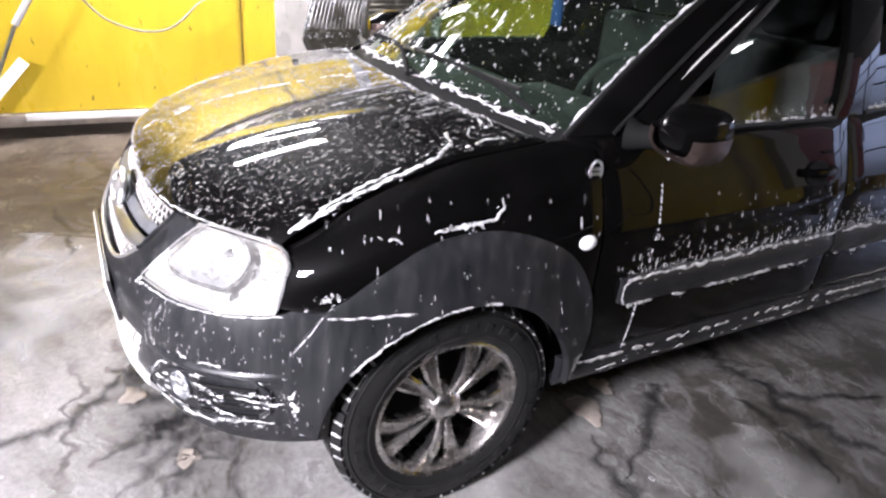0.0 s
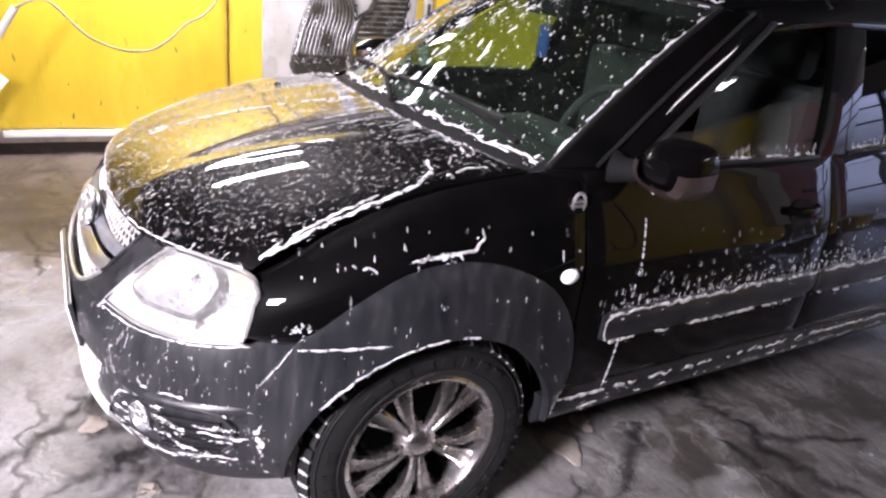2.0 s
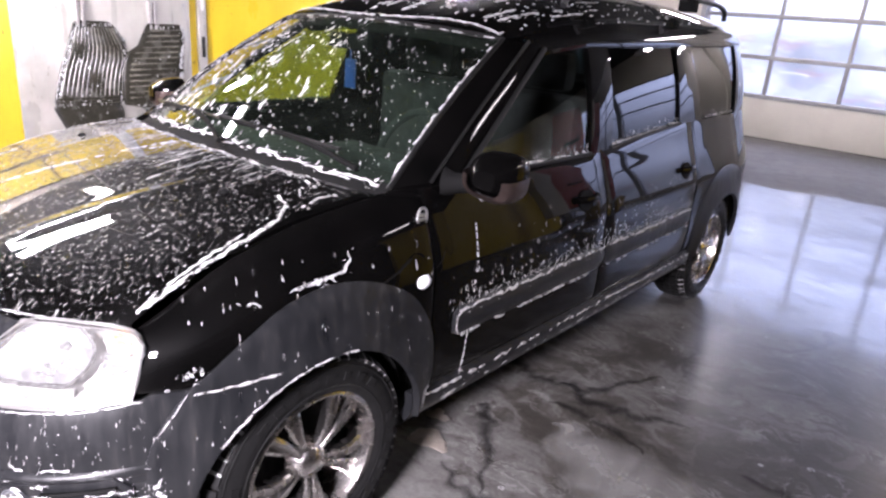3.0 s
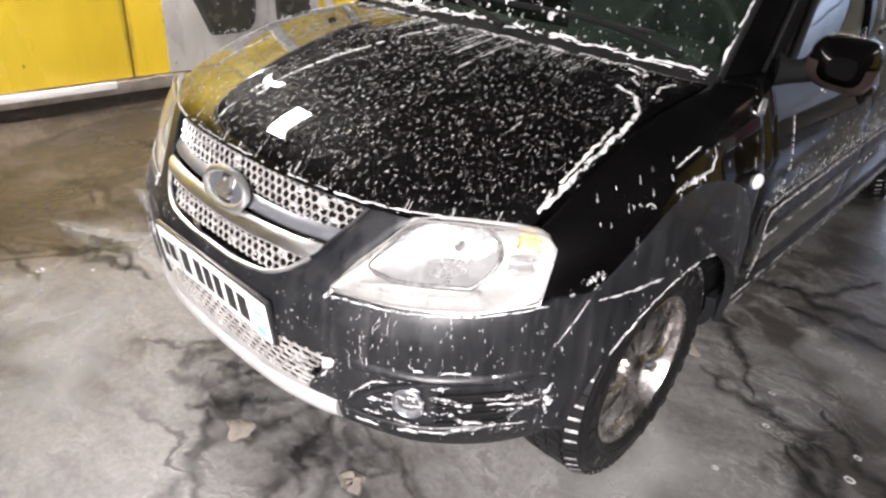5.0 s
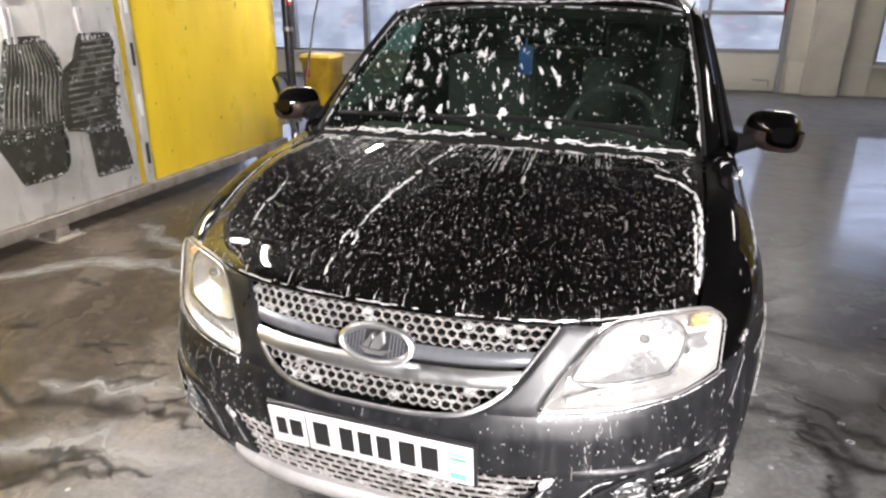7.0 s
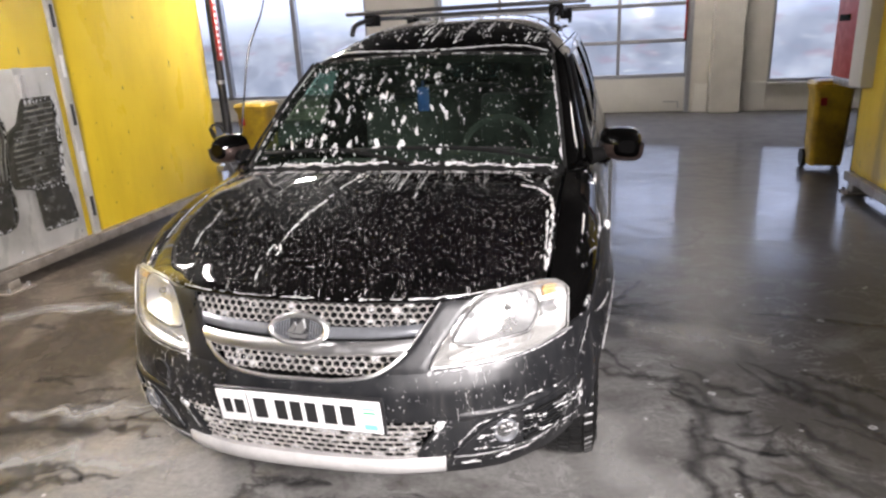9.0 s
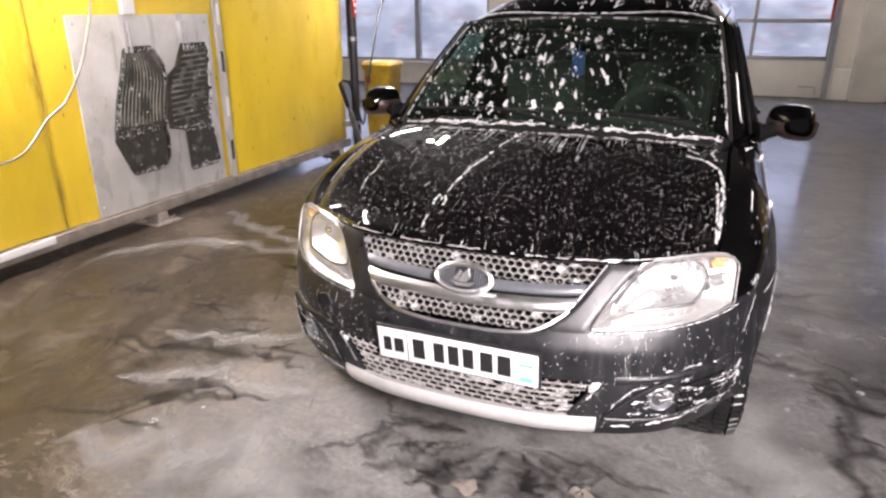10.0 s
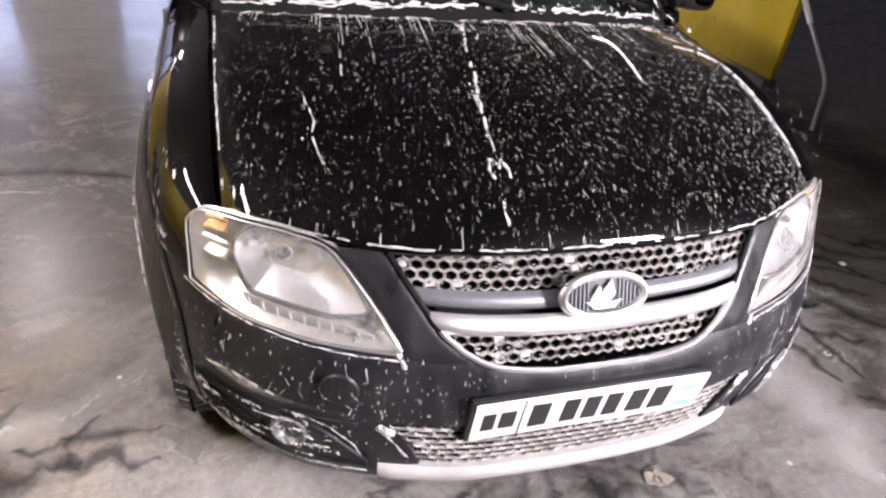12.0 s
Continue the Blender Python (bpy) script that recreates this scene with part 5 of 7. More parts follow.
# ---- fog lamp pockets
def fog_pocket(side):
    def pocket(a, b):
        x = 0.452 + 0.313 * a
        lo = smooth_table([(0.45, 0.343), (0.55, 0.341), (0.62, 0.346), (0.70, 0.362), (0.745, 0.380), (0.765, 0.41)], x)
        hi = smooth_table([(0.45, 0.352), (0.50, 0.405), (0.56, 0.450), (0.63, 0.478), (0.70, 0.493), (0.74, 0.494), (0.758, 0.482), (0.765, 0.462)], x)
        return on_nose(x, lo + (hi - lo) * b, 0.006 - 0.004 * math.sin(math.pi * a) * math.sin(math.pi * b))
    bm = bmesh.new()
    sheet(bm, pocket, 24, 10, 0.008, side)
    fog = part("fog_lamp_bezel", bm, PLASTIC, CAR, "dark fog lamp bezel with slats")
    for k in range(4):
        bm = bmesh.new()
        pts = [on_nose(0.645 + 0.105 * i / 8, 0.368 + 0.027 * k + 0.018 * i / 8, 0.010) for i in range(9)]
        tube(bm, [(p.x * side, p.y, p.z) for p in pts], 0.006, 6)
        part("slat", bm, MATTE, fog)
    c = on_nose(0.595, 0.415, 0.004)
    M = Matrix.Translation((c.x * side, c.y, c.z)) @ pose(0, 0, 0, 0, 0, side * 26) @ pose(0, 0, 0, 90, 0, 0)
    bm = bmesh.new()
    lathe(bm, [(0.034, -0.01), (0.038, 0.006), (0.034, 0.009), (0.03, 0.006), (0.022, -0.010), (0, -0.016)], 30, M)
    part("fog_lamp", bm, SATIN, fog, "round fog lamp")
    bm = bmesh.new()
    lathe(bm, [(0.0, 0.014), (0.015, 0.012), (0.030, 0.006)], 30, M)
    p = part("fog_lens", bm, LENS, fog)
    p.visible_shadow = False
    bm = bmesh.new()
    rim = [pocket(i / 16, 0) for i in range(17)] + [pocket(1, j / 6) for j in range(1, 7)] + [pocket(1 - i / 16, 1) for i in range(1, 17)]
    tube(bm, [(p.x * side, p.y, p.z) for p in rim], 0.0042, 6, closed=True)
    part("bezel_rim", bm, PLASTIC, fog)


fog_pocket(1)
fog_pocket(-1)

# ---- arch cladding
CLAD_F = [(1.20, 0.395), (1.212, 0.50), (1.185, 0.63), (1.10, 0.745), (0.97, 0.815), (0.83, 0.842), (0.69, 0.825), (0.57, 0.765), (0.50, 0.712), (0.445, 0.672), (0.392, 0.575), (0.378, 0.47), (0.395, 0.32)]


def cladding(cy, outer, phi0, phi1):
    def fn(a, b):
        k = a * (len(outer) - 1)
        oy = smooth_table([(i, p[0]) for i, p in enumerate(outer)], k)
        oz = smooth_table([(i, p[1]) for i, p in enumerate(outer)], k)
        ph = radians(phi0 + (phi1 - phi0) * a)
        iy, iz = cy + 0.352 * math.cos(ph), 0.316 + 0.352 * math.sin(ph)
        y, z = iy + (oy - iy) * b, iz + (oz - iz) * b
        flare = 0.027 * (1 - b) ** 1.4 + 0.007
        return on_side(y, z, flare)
    return fn


both(lambda bm, s: sheet(bm, cladding(0.80, CLAD_F, 3, 178), 40, 10, 0.02, s, lip=0.003), "arch_cladding", PLASTIC, "dark grey plastic wheel arch cladding")
CLAD_R = [(4.11, 0.40), (4.13, 0.50), (4.10, 0.63), (4.0, 0.745), (3.86, 0.81), (3.705, 0.83), (3.55, 0.81), (3.41, 0.745), (3.32, 0.63), (3.29, 0.50), (3.29, 0.40)]
both(lambda bm, s: sheet(bm, cladding(3.705, CLAD_R, 3, 177), 36, 10, 0.02, s, lip=0.003), "arch_cladding", PLASTIC, "dark grey plastic wheel arch cladding")


def liner(cy):
    def fn(bm, s):
        def f(a, b):
            ph = radians(8 + 164 * a)
            return Vector((0.80 - 0.36 * b, cy + 0.366 * math.cos(ph), 0.316 + 0.366 * math.sin(ph)))
        sheet(bm, f, 24, 3, 0.004, s, lip=0)
        def w(a, b):
            ph = radians(-5 + 190 * a)
            return Vector((0.44, cy + 0.366 * b * math.cos(ph), 0.316 + 0.366 * b * math.sin(ph)))
        sheet(bm, w, 24, 2, 0.004, s, lip=0)
    return fn


both(liner(0.80), "arch_liner", MATTE)
both(liner(3.705), "arch_liner", MATTE)


# ---- doors, sills, quarters
def door_fn(y0, y1, lo):
    def fn(a, b):
        y = y0 + (y1 - y0) * a
        hi = lerp_table(BELT, y)
        z = lo + (hi - lo) * b
        p = on_side(y, z)
        p.x -= 0.012 * math.exp(-((z - 0.735) / 0.03) ** 2) * 0.4
        return p
    return fn


front_doors = both(lambda bm, s: sheet(bm, door_fn(1.205, 2.245, 0.412), 24, 30, 0.03, s, lip=0.004), "front_door", BLACK, "glossy black front door with foam trickles")
rear_doors = both(lambda bm, s: sheet(bm, door_fn(2.255, 3.225, 0.412), 22, 30, 0.03, s, lip=0.004), "rear_door", BLACK, "glossy black rear door")


def quarter_fn(a, b):
    y = 3.235 + (4.1 - 3.235) * a
    lo = max(arch_z(y, 3.705, 0.37), 0.41)
    hi = lerp_table(BELT, y)
    return on_side(y, lo + (hi - lo) * b)


def tail_fn(a, b):
    s = s_of_y(4.1) + (S[-1] - s_of_y(4.1)) * a
    return skin(s, 0.33 + (1.10 - 0.33) * b)


both(lambda bm, s: sheet(bm, quarter_fn, 36, 18, 0.01, s), "rear_quarter", BLACK)
both(lambda bm, s: sheet(bm, tail_fn, 20, 14, 0.01, s), "tail_panel", BLACK)


def sill_fn(a, b):
    y = 1.14 + (3.34 - 1.14) * a
    return on_side(y, 0.30 + 0.108 * b, 0.012 * math.sin(math.pi * b))


both(lambda bm, s: sheet(bm, sill_fn, 20, 6, 0.03, s), "sill", PLASTIC, "dark plastic sill with foam along it")


def strip_fn(y0, y1):
    def fn(a, b):
        y = y0 + (y1 - y0) * a
        zc = 0.602 + 0.022 * (y - 1.3) / 1.9
        end = min(1, min(a, 1 - a) * 30)
        return on_side(y, zc + (b - 0.5) * 0.098 * (0.75 + 0.25 * end), 0.006 + 0.012 * math.sin(math.pi * b))
    return fn


for objs, (y0, y1) in ((front_doors, (1.29, 2.238)), (rear_doors, (2.262, 3.16))):
    for ob, side in zip(objs, (1, -1)):
        bm = bmesh.new()
        sheet(bm, strip_fn(y0, y1), 30, 6, 0.016, side)
        part("rubbing_strip", bm, PLASTIC, ob, "dark rubbing strip edged with foam")
for objs, y in ((front_doors, 2.08), (rear_doors, 3.08)):
    for ob, side in zip(objs, (1, -1)):
        c = on_side(y, 0.865)
        bm = bmesh.new()
        lathe(bm, [(0.058, 0.004), (0.052, 0.006), (0.035, 0.0035), (0, 0.002)], 28, Matrix.Translation((c.x * side, c.y, c.z)) @ pose(0, 0, 0, 0, side * 78, 0) @ Matrix.Diagonal((0.72, 1, 1, 1)))
        cup = part("handle_cup", bm, MATTE, ob)
        bm = bmesh.new()
        tube(bm, [((c.x + o) * side, c.y + dy, c.z + 0.012) for dy, o in ((-0.075, 0.004), (-0.05, 0.022), (0.0, 0.028), (0.05, 0.022), (0.075, 0.004))], 0.011, 8, flat=1.3)
        part("door_handle", bm, BLACK, ob, "black door handle")

# cabin sides
def between(front, rear):
    """Panel between two slanted lines (y at belt, y at top)."""
    def fn(a, b):
        y0 = front[0] + (front[1] - front[0]) * b
        y1 = rear[0] + (rear[1] - rear[0]) * b
        y = y0 + (y1 - y0) * a
        zb, zt = lerp_table(BELT, y), lerp_table(WINDOW_TOP, y)
        return upper(y, zb + (zt - zb) * b)
    return fn


both(lambda bm, s: sheet(bm, between((2.17, 2.26), (2.35, 2.42)), 4, 12, 0.03, s), "door_pillar", BLACK)
both(lambda bm, s: sheet(bm, between((3.07, 3.11), (3.36, 3.32)), 5, 12, 0.03, s), "rear_pillar", BLACK)
both(lambda bm, s: sheet(bm, between((3.93, 4.05), (4.24, 4.2)), 6, 12, 0.03, s), "tail_pillar", BLACK)


def cant_fn(a, b):
    y = 1.92 + (4.22 - 1.92) * a
    zt, zr = lerp_table(WINDOW_TOP, y), smooth_table(ROOF_EDGE, y)
    return upper(y, zt + (zr - zt) * b, 0.004 * math.sin(math.pi * b))


both(lambda bm, s: sheet(bm, cant_fn, 36, 6, 0.03, s), "cant_rail", BLACK)


def apillar_fn(a, b):
    """From the windscreen's edge to the door window's front edge."""
    p0 = screen_at(1, a)
    p1 = Vector((0.792, 1.36, 1.02)).lerp(Vector((0.668, 1.93, 1.40)), a)
    p = p0.lerp(p1, b)
    p += Vector((0.5, -0.3, 0.4)).normalized() * 0.018 * math.sin(math.pi * b)
    return p


both(lambda bm, s: sheet(bm, apillar_fn, 20, 8, 0.02, s), "windscreen_pillar", BLACK)


def apillar_foot(a, b):
    p0 = Vector((0.70, 1.10, 0.995)).lerp(Vector((0.70, 1.155, 1.002)), a)
    p1 = Vector((0.79, 1.20, 1.0)).lerp(Vector((0.795, 1.37, 1.022)), a)
    return p0.lerp(p1, b) + Vector((0, 0, 0.008 * math.sin(math.pi * b)))


both(lambda bm, s: sheet(bm, apillar_foot, 6, 6, 0.01, s), "scuttle_corner", BLACK)


def window_fn(front, rear):
    f = between(front, rear)
    def fn(a, b):
        p = f(a, b)
        return p - Vector((0.016, 0, 0))
    return fn


def fwin(a, b):
    """Front door window: its front edge follows the pillar."""
    yf = 1.36 + (1.92 - 1.36) * (b ** 0.9)
    yr = 2.18 + (2.27 - 2.18) * b
    y = yf + (yr - yf) * a
    zb, zt = lerp_table(BELT, y), 1.022 + (lerp_table(WINDOW_TOP, max(y, 1.92)) - 1.022)
    return upper(y, zb + (zt - zb) * b, -0.016)


def frame_bars(bm, side):
    for off, r in ((1.0, 0.010), (0.55, 0.006)):
        pts = [apillar_fn(k / 14, off) + Vector((0.006, -0.002, 0.002)) for k in range(15)]
        tube(bm, [(p.x * side, p.y, p.z) for p in pts], r, 6)


both(frame_bars, "window_frame", SEAL)
for objs, fn in ((front_doors, fwin), (rear_doors, window_fn((2.34, 2.41), (3.08, 3.12)))):
    for ob, side in zip(objs, (1, -1)):
        bm = bmesh.new()
        sheet(bm, fn, 14, 10, 0.004, side, lip=0)
        p = part("window_glass", bm, TINT if objs is front_doors else PRIVACY, ob, "clear side window" if objs is front_doors else "dark tinted side window")
        p.visible_shadow = False
        bm = bmesh.new()
        pts = [fn(k / 10, 0) + Vector((0.012, 0, 0.002)) for k in range(11)]
        tube(bm, [(q.x * side, q.y, q.z) for q in pts], 0.008, 6)
        part("window_seal", bm, SEAL, ob)
for side in (1, -1):
    bm = bmesh.new()
    sheet(bm, window_fn((3.35, 3.31), (3.94, 4.06)), 10, 8, 0.004, side, lip=0)
    p = part("quarter_glass", bm, PRIVACY, CAR, "dark tinted quarter window")
    p.visible_shadow = False

# windscreen, cowl, roof, hatch
bm = bmesh.new()
sheet(bm, lambda a, b: screen_at(2 * a - 1, b, -0.004), 30, 18, 0.005, lip=0.0)
windscreen = part("windscreen", bm, SCREEN, CAR, "green-tinted windscreen spattered with foam")
windscreen.visible_shadow = False
bm = bmesh.new()
pts = [screen_at(-1, k / 10) for k in range(11)] + [screen_at(-1 + k / 10, 1) for k in range(1, 21)] + [screen_at(1, 1 - k / 10) for k in range(1, 11)]
tube(bm, pts, 0.009, 6)
part("screen_seal", bm, SEAL, windscreen)
bm = bmesh.new()
sheet(bm, lambda a, b: screen_at(0.97 * (2 * a - 1), 0.905 + 0.09 * b, -0.012), 30, 4, 0.002, lip=0.0)
part("sun_strip", bm, MATTE, windscreen, "dark band along the top of the glass")
bm = bmesh.new()


def cowl_fn(a, b):
    t = 2 * a - 1
    x = 0.70 * t
    p0 = hood_at(x, smooth_table(HOOD_REAR, abs(x)) + 0.004) - Vector((0, 0, 0.016))
    p1 = screen_at(t, 0.02, 0.004)
    return p0.lerp(p1, b) - Vector((0, 0, 0.010 * math.sin(math.pi * b)))


sheet(bm, cowl_fn, 30, 6, 0.01)
part("cowl", bm, MATTE, CAR, "black cowl with foam")
bm = bmesh.new()
sheet(bm, lambda a, b: roof_at(2 * a - 1, 1.665 + 0.105 * (2 * a - 1) ** 2 + (4.24 - 1.665 - 0.105 * (2 * a - 1) ** 2) * b), 30, 40, 0.012)
part("roof", bm, BLACK, CAR, "black roof streaked with foam")
bm = bmesh.new()


def hatch_fn(a, b):
    t = 2 * a - 1
    zb, zt = 1.10, 1.53
    x = (0.70 - 0.115 * b) * t
    return Vector((x, 4.32 - 0.10 * b - 0.09 * t * t, zb + (zt - zb) * b))


sheet(bm, lambda a, b: hatch_fn(a, 0.2 * b), 20, 4, 0.02)
sheet(bm, lambda a, b: hatch_fn(a, 0.88 + 0.12 * b), 20, 4, 0.02)
for k in (0, 1):
    sheet(bm, lambda a, b, k=k: hatch_fn(0.1 * a + 0.9 * k, 0.2 + 0.68 * b), 4, 8, 0.02)
tailgate = part("tailgate", bm, BLACK, CAR)
bm = bmesh.new()
sheet(bm, lambda a, b: hatch_fn(0.1 + 0.8 * a, 0.2 + 0.68 * b) - Vector((0, 0.008, 0)), 12, 8, 0.004, lip=0)
p = part("rear_glass", bm, PRIVACY, tailgate)
p.visible_shadow = False

# floor pan, inner cabin
part("underbody", boxes(((-0.50, 0.28, 0.27), (0.50, 0.44, 0.42)), ((-0.42, 0.44, 0.21), (0.42, 1.16, 0.72)), ((-0.78, 1.17, 0.24), (0.78, 3.33, 0.42)), ((-0.42, 3.33, 0.24), (0.42, 4.08, 0.7)), ((-0.74, 4.08, 0.26), (0.74, 4.27, 0.6))), MATTE, CAR, smooth=False)
part("dashboard", boxes(((-0.66, 1.22, 0.72), (0.66, 1.52, 0.985)), ((0.16, 1.36, 0.96), (0.56, 1.50, 1.03)), bevel=0.03), SEAT, CAR, "dark dashboard")
for x in (-0.36, 0.36):
    bm = boxes(((x - 0.24, 1.95, 0.5), (x + 0.24, 2.45, 0.72)), ((x - 0.23, 2.36, 0.68), (x + 0.23, 2.52, 1.20)), ((x - 0.13, 2.42, 1.21), (x + 0.13, 2.52, 1.38)), bevel=0.04)
    part("seat", bm, SEAT, CAR, "dark cloth seat with headrest")
part("rear_bench", boxes(((-0.62, 2.95, 0.5), (0.62, 3.4, 0.74)), ((-0.62, 3.3, 0.7), (0.62, 3.46, 1.2)), bevel=0.04), SEAT, CAR)
bm = bmesh.new()
tube(bm, [(0.36 + 0.18 * math.cos(a), 1.62 + 0.07 * math.sin(a), 0.98 + 0.165 * math.sin(a)) for a in [2 * math.pi * k / 28 for k in range(28)]], 0.015, 8, closed=True)
part("steering_wheel", bm, SEAT, CAR)
part("mirror_inside", boxes(((-0.11, 1.60, 1.335), (0.11, 1.63, 1.395)), bevel=0.01), MATTE, CAR)
part("hanging_ornament", boxes(((-0.028, 1.615, 1.19), (0.028, 1.625, 1.30)), ((-0.004, 1.617, 1.30), (0.004, 1.622, 1.34)), bevel=0.003), BLUE, CAR, "blue hanging air freshener")
bm = boxes(((-0.60, 2.35, 1.44), (0.60, 4.1, 1.455)))
part("headlining", bm, SEAT, CAR, smooth=False)

# wipers and washer nozzles
for pts in ([(0.10, 0.985, 1.050), (-0.2, 1.09, 1.088), (-0.52, 1.135, 1.075)], [(0.60, 1.12, 1.045), (0.35, 1.11, 1.088), (0.04, 1.08, 1.098)]):
    bm = bmesh.new()
    tube(bm, spline(pts, 6), 0.009, 6)
    wiper = part("wiper_arm", bm, MATTE, CAR, "black wiper")
    bm = bmesh.new()
    a, b = Vector(pts[1]), Vector(pts[2])
    tube(bm, [a.lerp(b, k) + Vector((0, 0.012, 0.0)) for k in (-0.5, 0, 0.5, 1.0, 1.3)], 0.007, 6)
    part("wiper_blade", bm, SEAL, wiper)
for x in (-0.446, 0.446):
    c = hood_at(x, 0.785)
    bm = bmesh.new()
    lathe(bm, [(0, 0.010), (0.008, 0.009), (0.013, 0.003), (0.014, -0.002)], 14, Matrix.Translation(c))
    part("washer_nozzle", bm, MATTE, CAR)

# door mirrors
def door_mirror(side):
    M = Matrix.Diagonal((side, 1, 1, 1)) @ Matrix.Translation((0.920, 1.365, 1.062)) @ pose(0, 0, 0, 0, 4, 12)
    bm = bmesh.new()
    rings = []
    for k in range(9):
        t = k / 8
        y = -0.085 + 0.13 * t
        g = math.sin(math.pi / 2 * min(1, 0.12 + t)) ** 0.55
        row = []
        for q in range(28):
            a = 2 * math.pi * q / 28
            c, sn = math.cos(a), math.sin(a)
            ex = math.copysign(abs(c) ** 0.65, c) * 0.084 * g
            ez = math.copysign(abs(sn) ** 0.65, sn) * 0.065 * g * (1.0 + 0.14 * c)
            row.append(bm.verts.new(M @ Vector((ex, y, ez))))
        rings.append(row)
    for a, b in zip(rings, rings[1:]):
        for q in range(28):
            bm.faces.new((a[q], a[(q + 1) % 28], b[(q + 1) % 28], b[q]))
    bm.faces.new(rings[0])
    bm.faces.new(rings[-1])
    mir = part("door_mirror", bm, BLACK, CAR, "glossy black door mirror with dripping foam")
    bm = bmesh.new()
    lathe(bm, [(0, 0.0), (0.085, 0.0), (0.09, -0.01)], 28, M @ Matrix.Translation((0, 0.047, 0)) @ pose(0, 0, 0, -90, 0, 0) @ Matrix.Diagonal((0.85, 0.70, 1, 1)))
    part("mirror_glass", bm, CHROME, mir)
    # bronze lower skin: the bright floor's reflection in black paint, put into colour
    bm = bmesh.new()
    rows = []
    for k in range(15):
        a = radians(178 + 184 * k / 14)
        c, sn = math.cos(a), math.sin(a)
        ex, ez = math.copysign(abs(c) ** 0.65, c) * 0.087, math.copysign(abs(sn) ** 0.65, sn) * 0.068 * (1.0 + 0.14 * c)
        rows.append([bm.verts.new(M @ Vector((ex * g, y, ez * g))) for y, g in ((-0.082, 0.62), (-0.066, 0.86), (-0.04, 0.955), (0.01, 1.0), (0.046, 1.0))])
    for a, b in zip(rows, rows[1:]):
        for q in range(4):
            bm.faces.new((a[q], a[q + 1], b[q + 1], b[q]))
    part("mirror_sheen", bm, MIRROR_SHEEN, mir, "lower skin coloured bronze-grey as the floor's reflection")
    bm = bmesh.new()
    tube(bm, [(side * p[0], p[1], p[2]) for p in ((0.785, 1.295, 1.025), (0.815, 1.31, 1.025), (0.868, 1.34, 1.035))], [0.045, 0.032, 0.028], 12)
    part("mirror_foot", bm, MATTE, mir)


door_mirror(1)
door_mirror(-1)

# side repeaters and wing badges
for side in (1, -1):
    c = on_side(1.146, 0.772)
    bm = bmesh.new()
    lathe(bm, [(0, 0.014), (0.015, 0.012), (0.025, 0.006), (0.027, -0.002)], 20, Matrix.Translation((c.x * side, c.y, c.z)) @ pose(0, 0, 0, 0, side * 90, 0) @ Matrix.Diagonal((0.75, 1, 1, 1)))
    part("side_repeater", bm, WHITE_PLASTIC, CAR, "white side repeater lamp")
    c = on_side(1.175, 0.945)
    bm = bmesh.new()
    tube(bm, [(c.x * side, c.y + 0.019 * math.cos(a), c.z + 0.027 * math.sin(a)) for a in [2 * math.pi * k / 20 for k in range(20)]], 0.004, 6, closed=True)
    wb = part("wing_badge", bm, CHROME, CAR, "small bright oval badge")
    bm = boxes(((c.x - 0.006, c.y - 0.012, c.z + 0.003), (c.x + 0.004, c.y + 0.012, c.z + 0.009)), ((c.x - 0.006, c.y - 0.012, c.z - 0.009), (c.x + 0.004, c.y + 0.012, c.z - 0.003)))
    if side == -1:
        bmesh.ops.scale(bm, vec=(-1, 1, 1), verts=bm.verts)
    part("badge_bars", bm, CHROME, wb)

# roof rails and cross bars
for side in (1, -1):
    bm = bmesh.new()
    tube(bm, spline([(side * 0.56, 2.2, 1.56), (side * 0.557, 2.32, 1.625), (side * 0.553, 3.0, 1.67), (side * 0.55, 3.9, 1.67), (side * 0.545, 4.05, 1.60)], 6), 0.015, 8)
    part("roof_rail", bm, DARK_ALLOY, CAR, "dark roof rail")
for y in (2.55, 3.45):
    part("cross_bar", boxes(((-0.72, y - 0.03, 1.675), (0.72, y + 0.03, 1.70)), bevel=0.008), DARK_ALLOY, CAR, "dark cross bar wet with foam")
    for s in (-1, 1):
        part("bar_clamp", boxes(((s * 0.555 - 0.04, y - 0.04, 1.61), (s * 0.555 + 0.04, y + 0.04, 1.674)), bevel=0.008), MATTE, CAR)


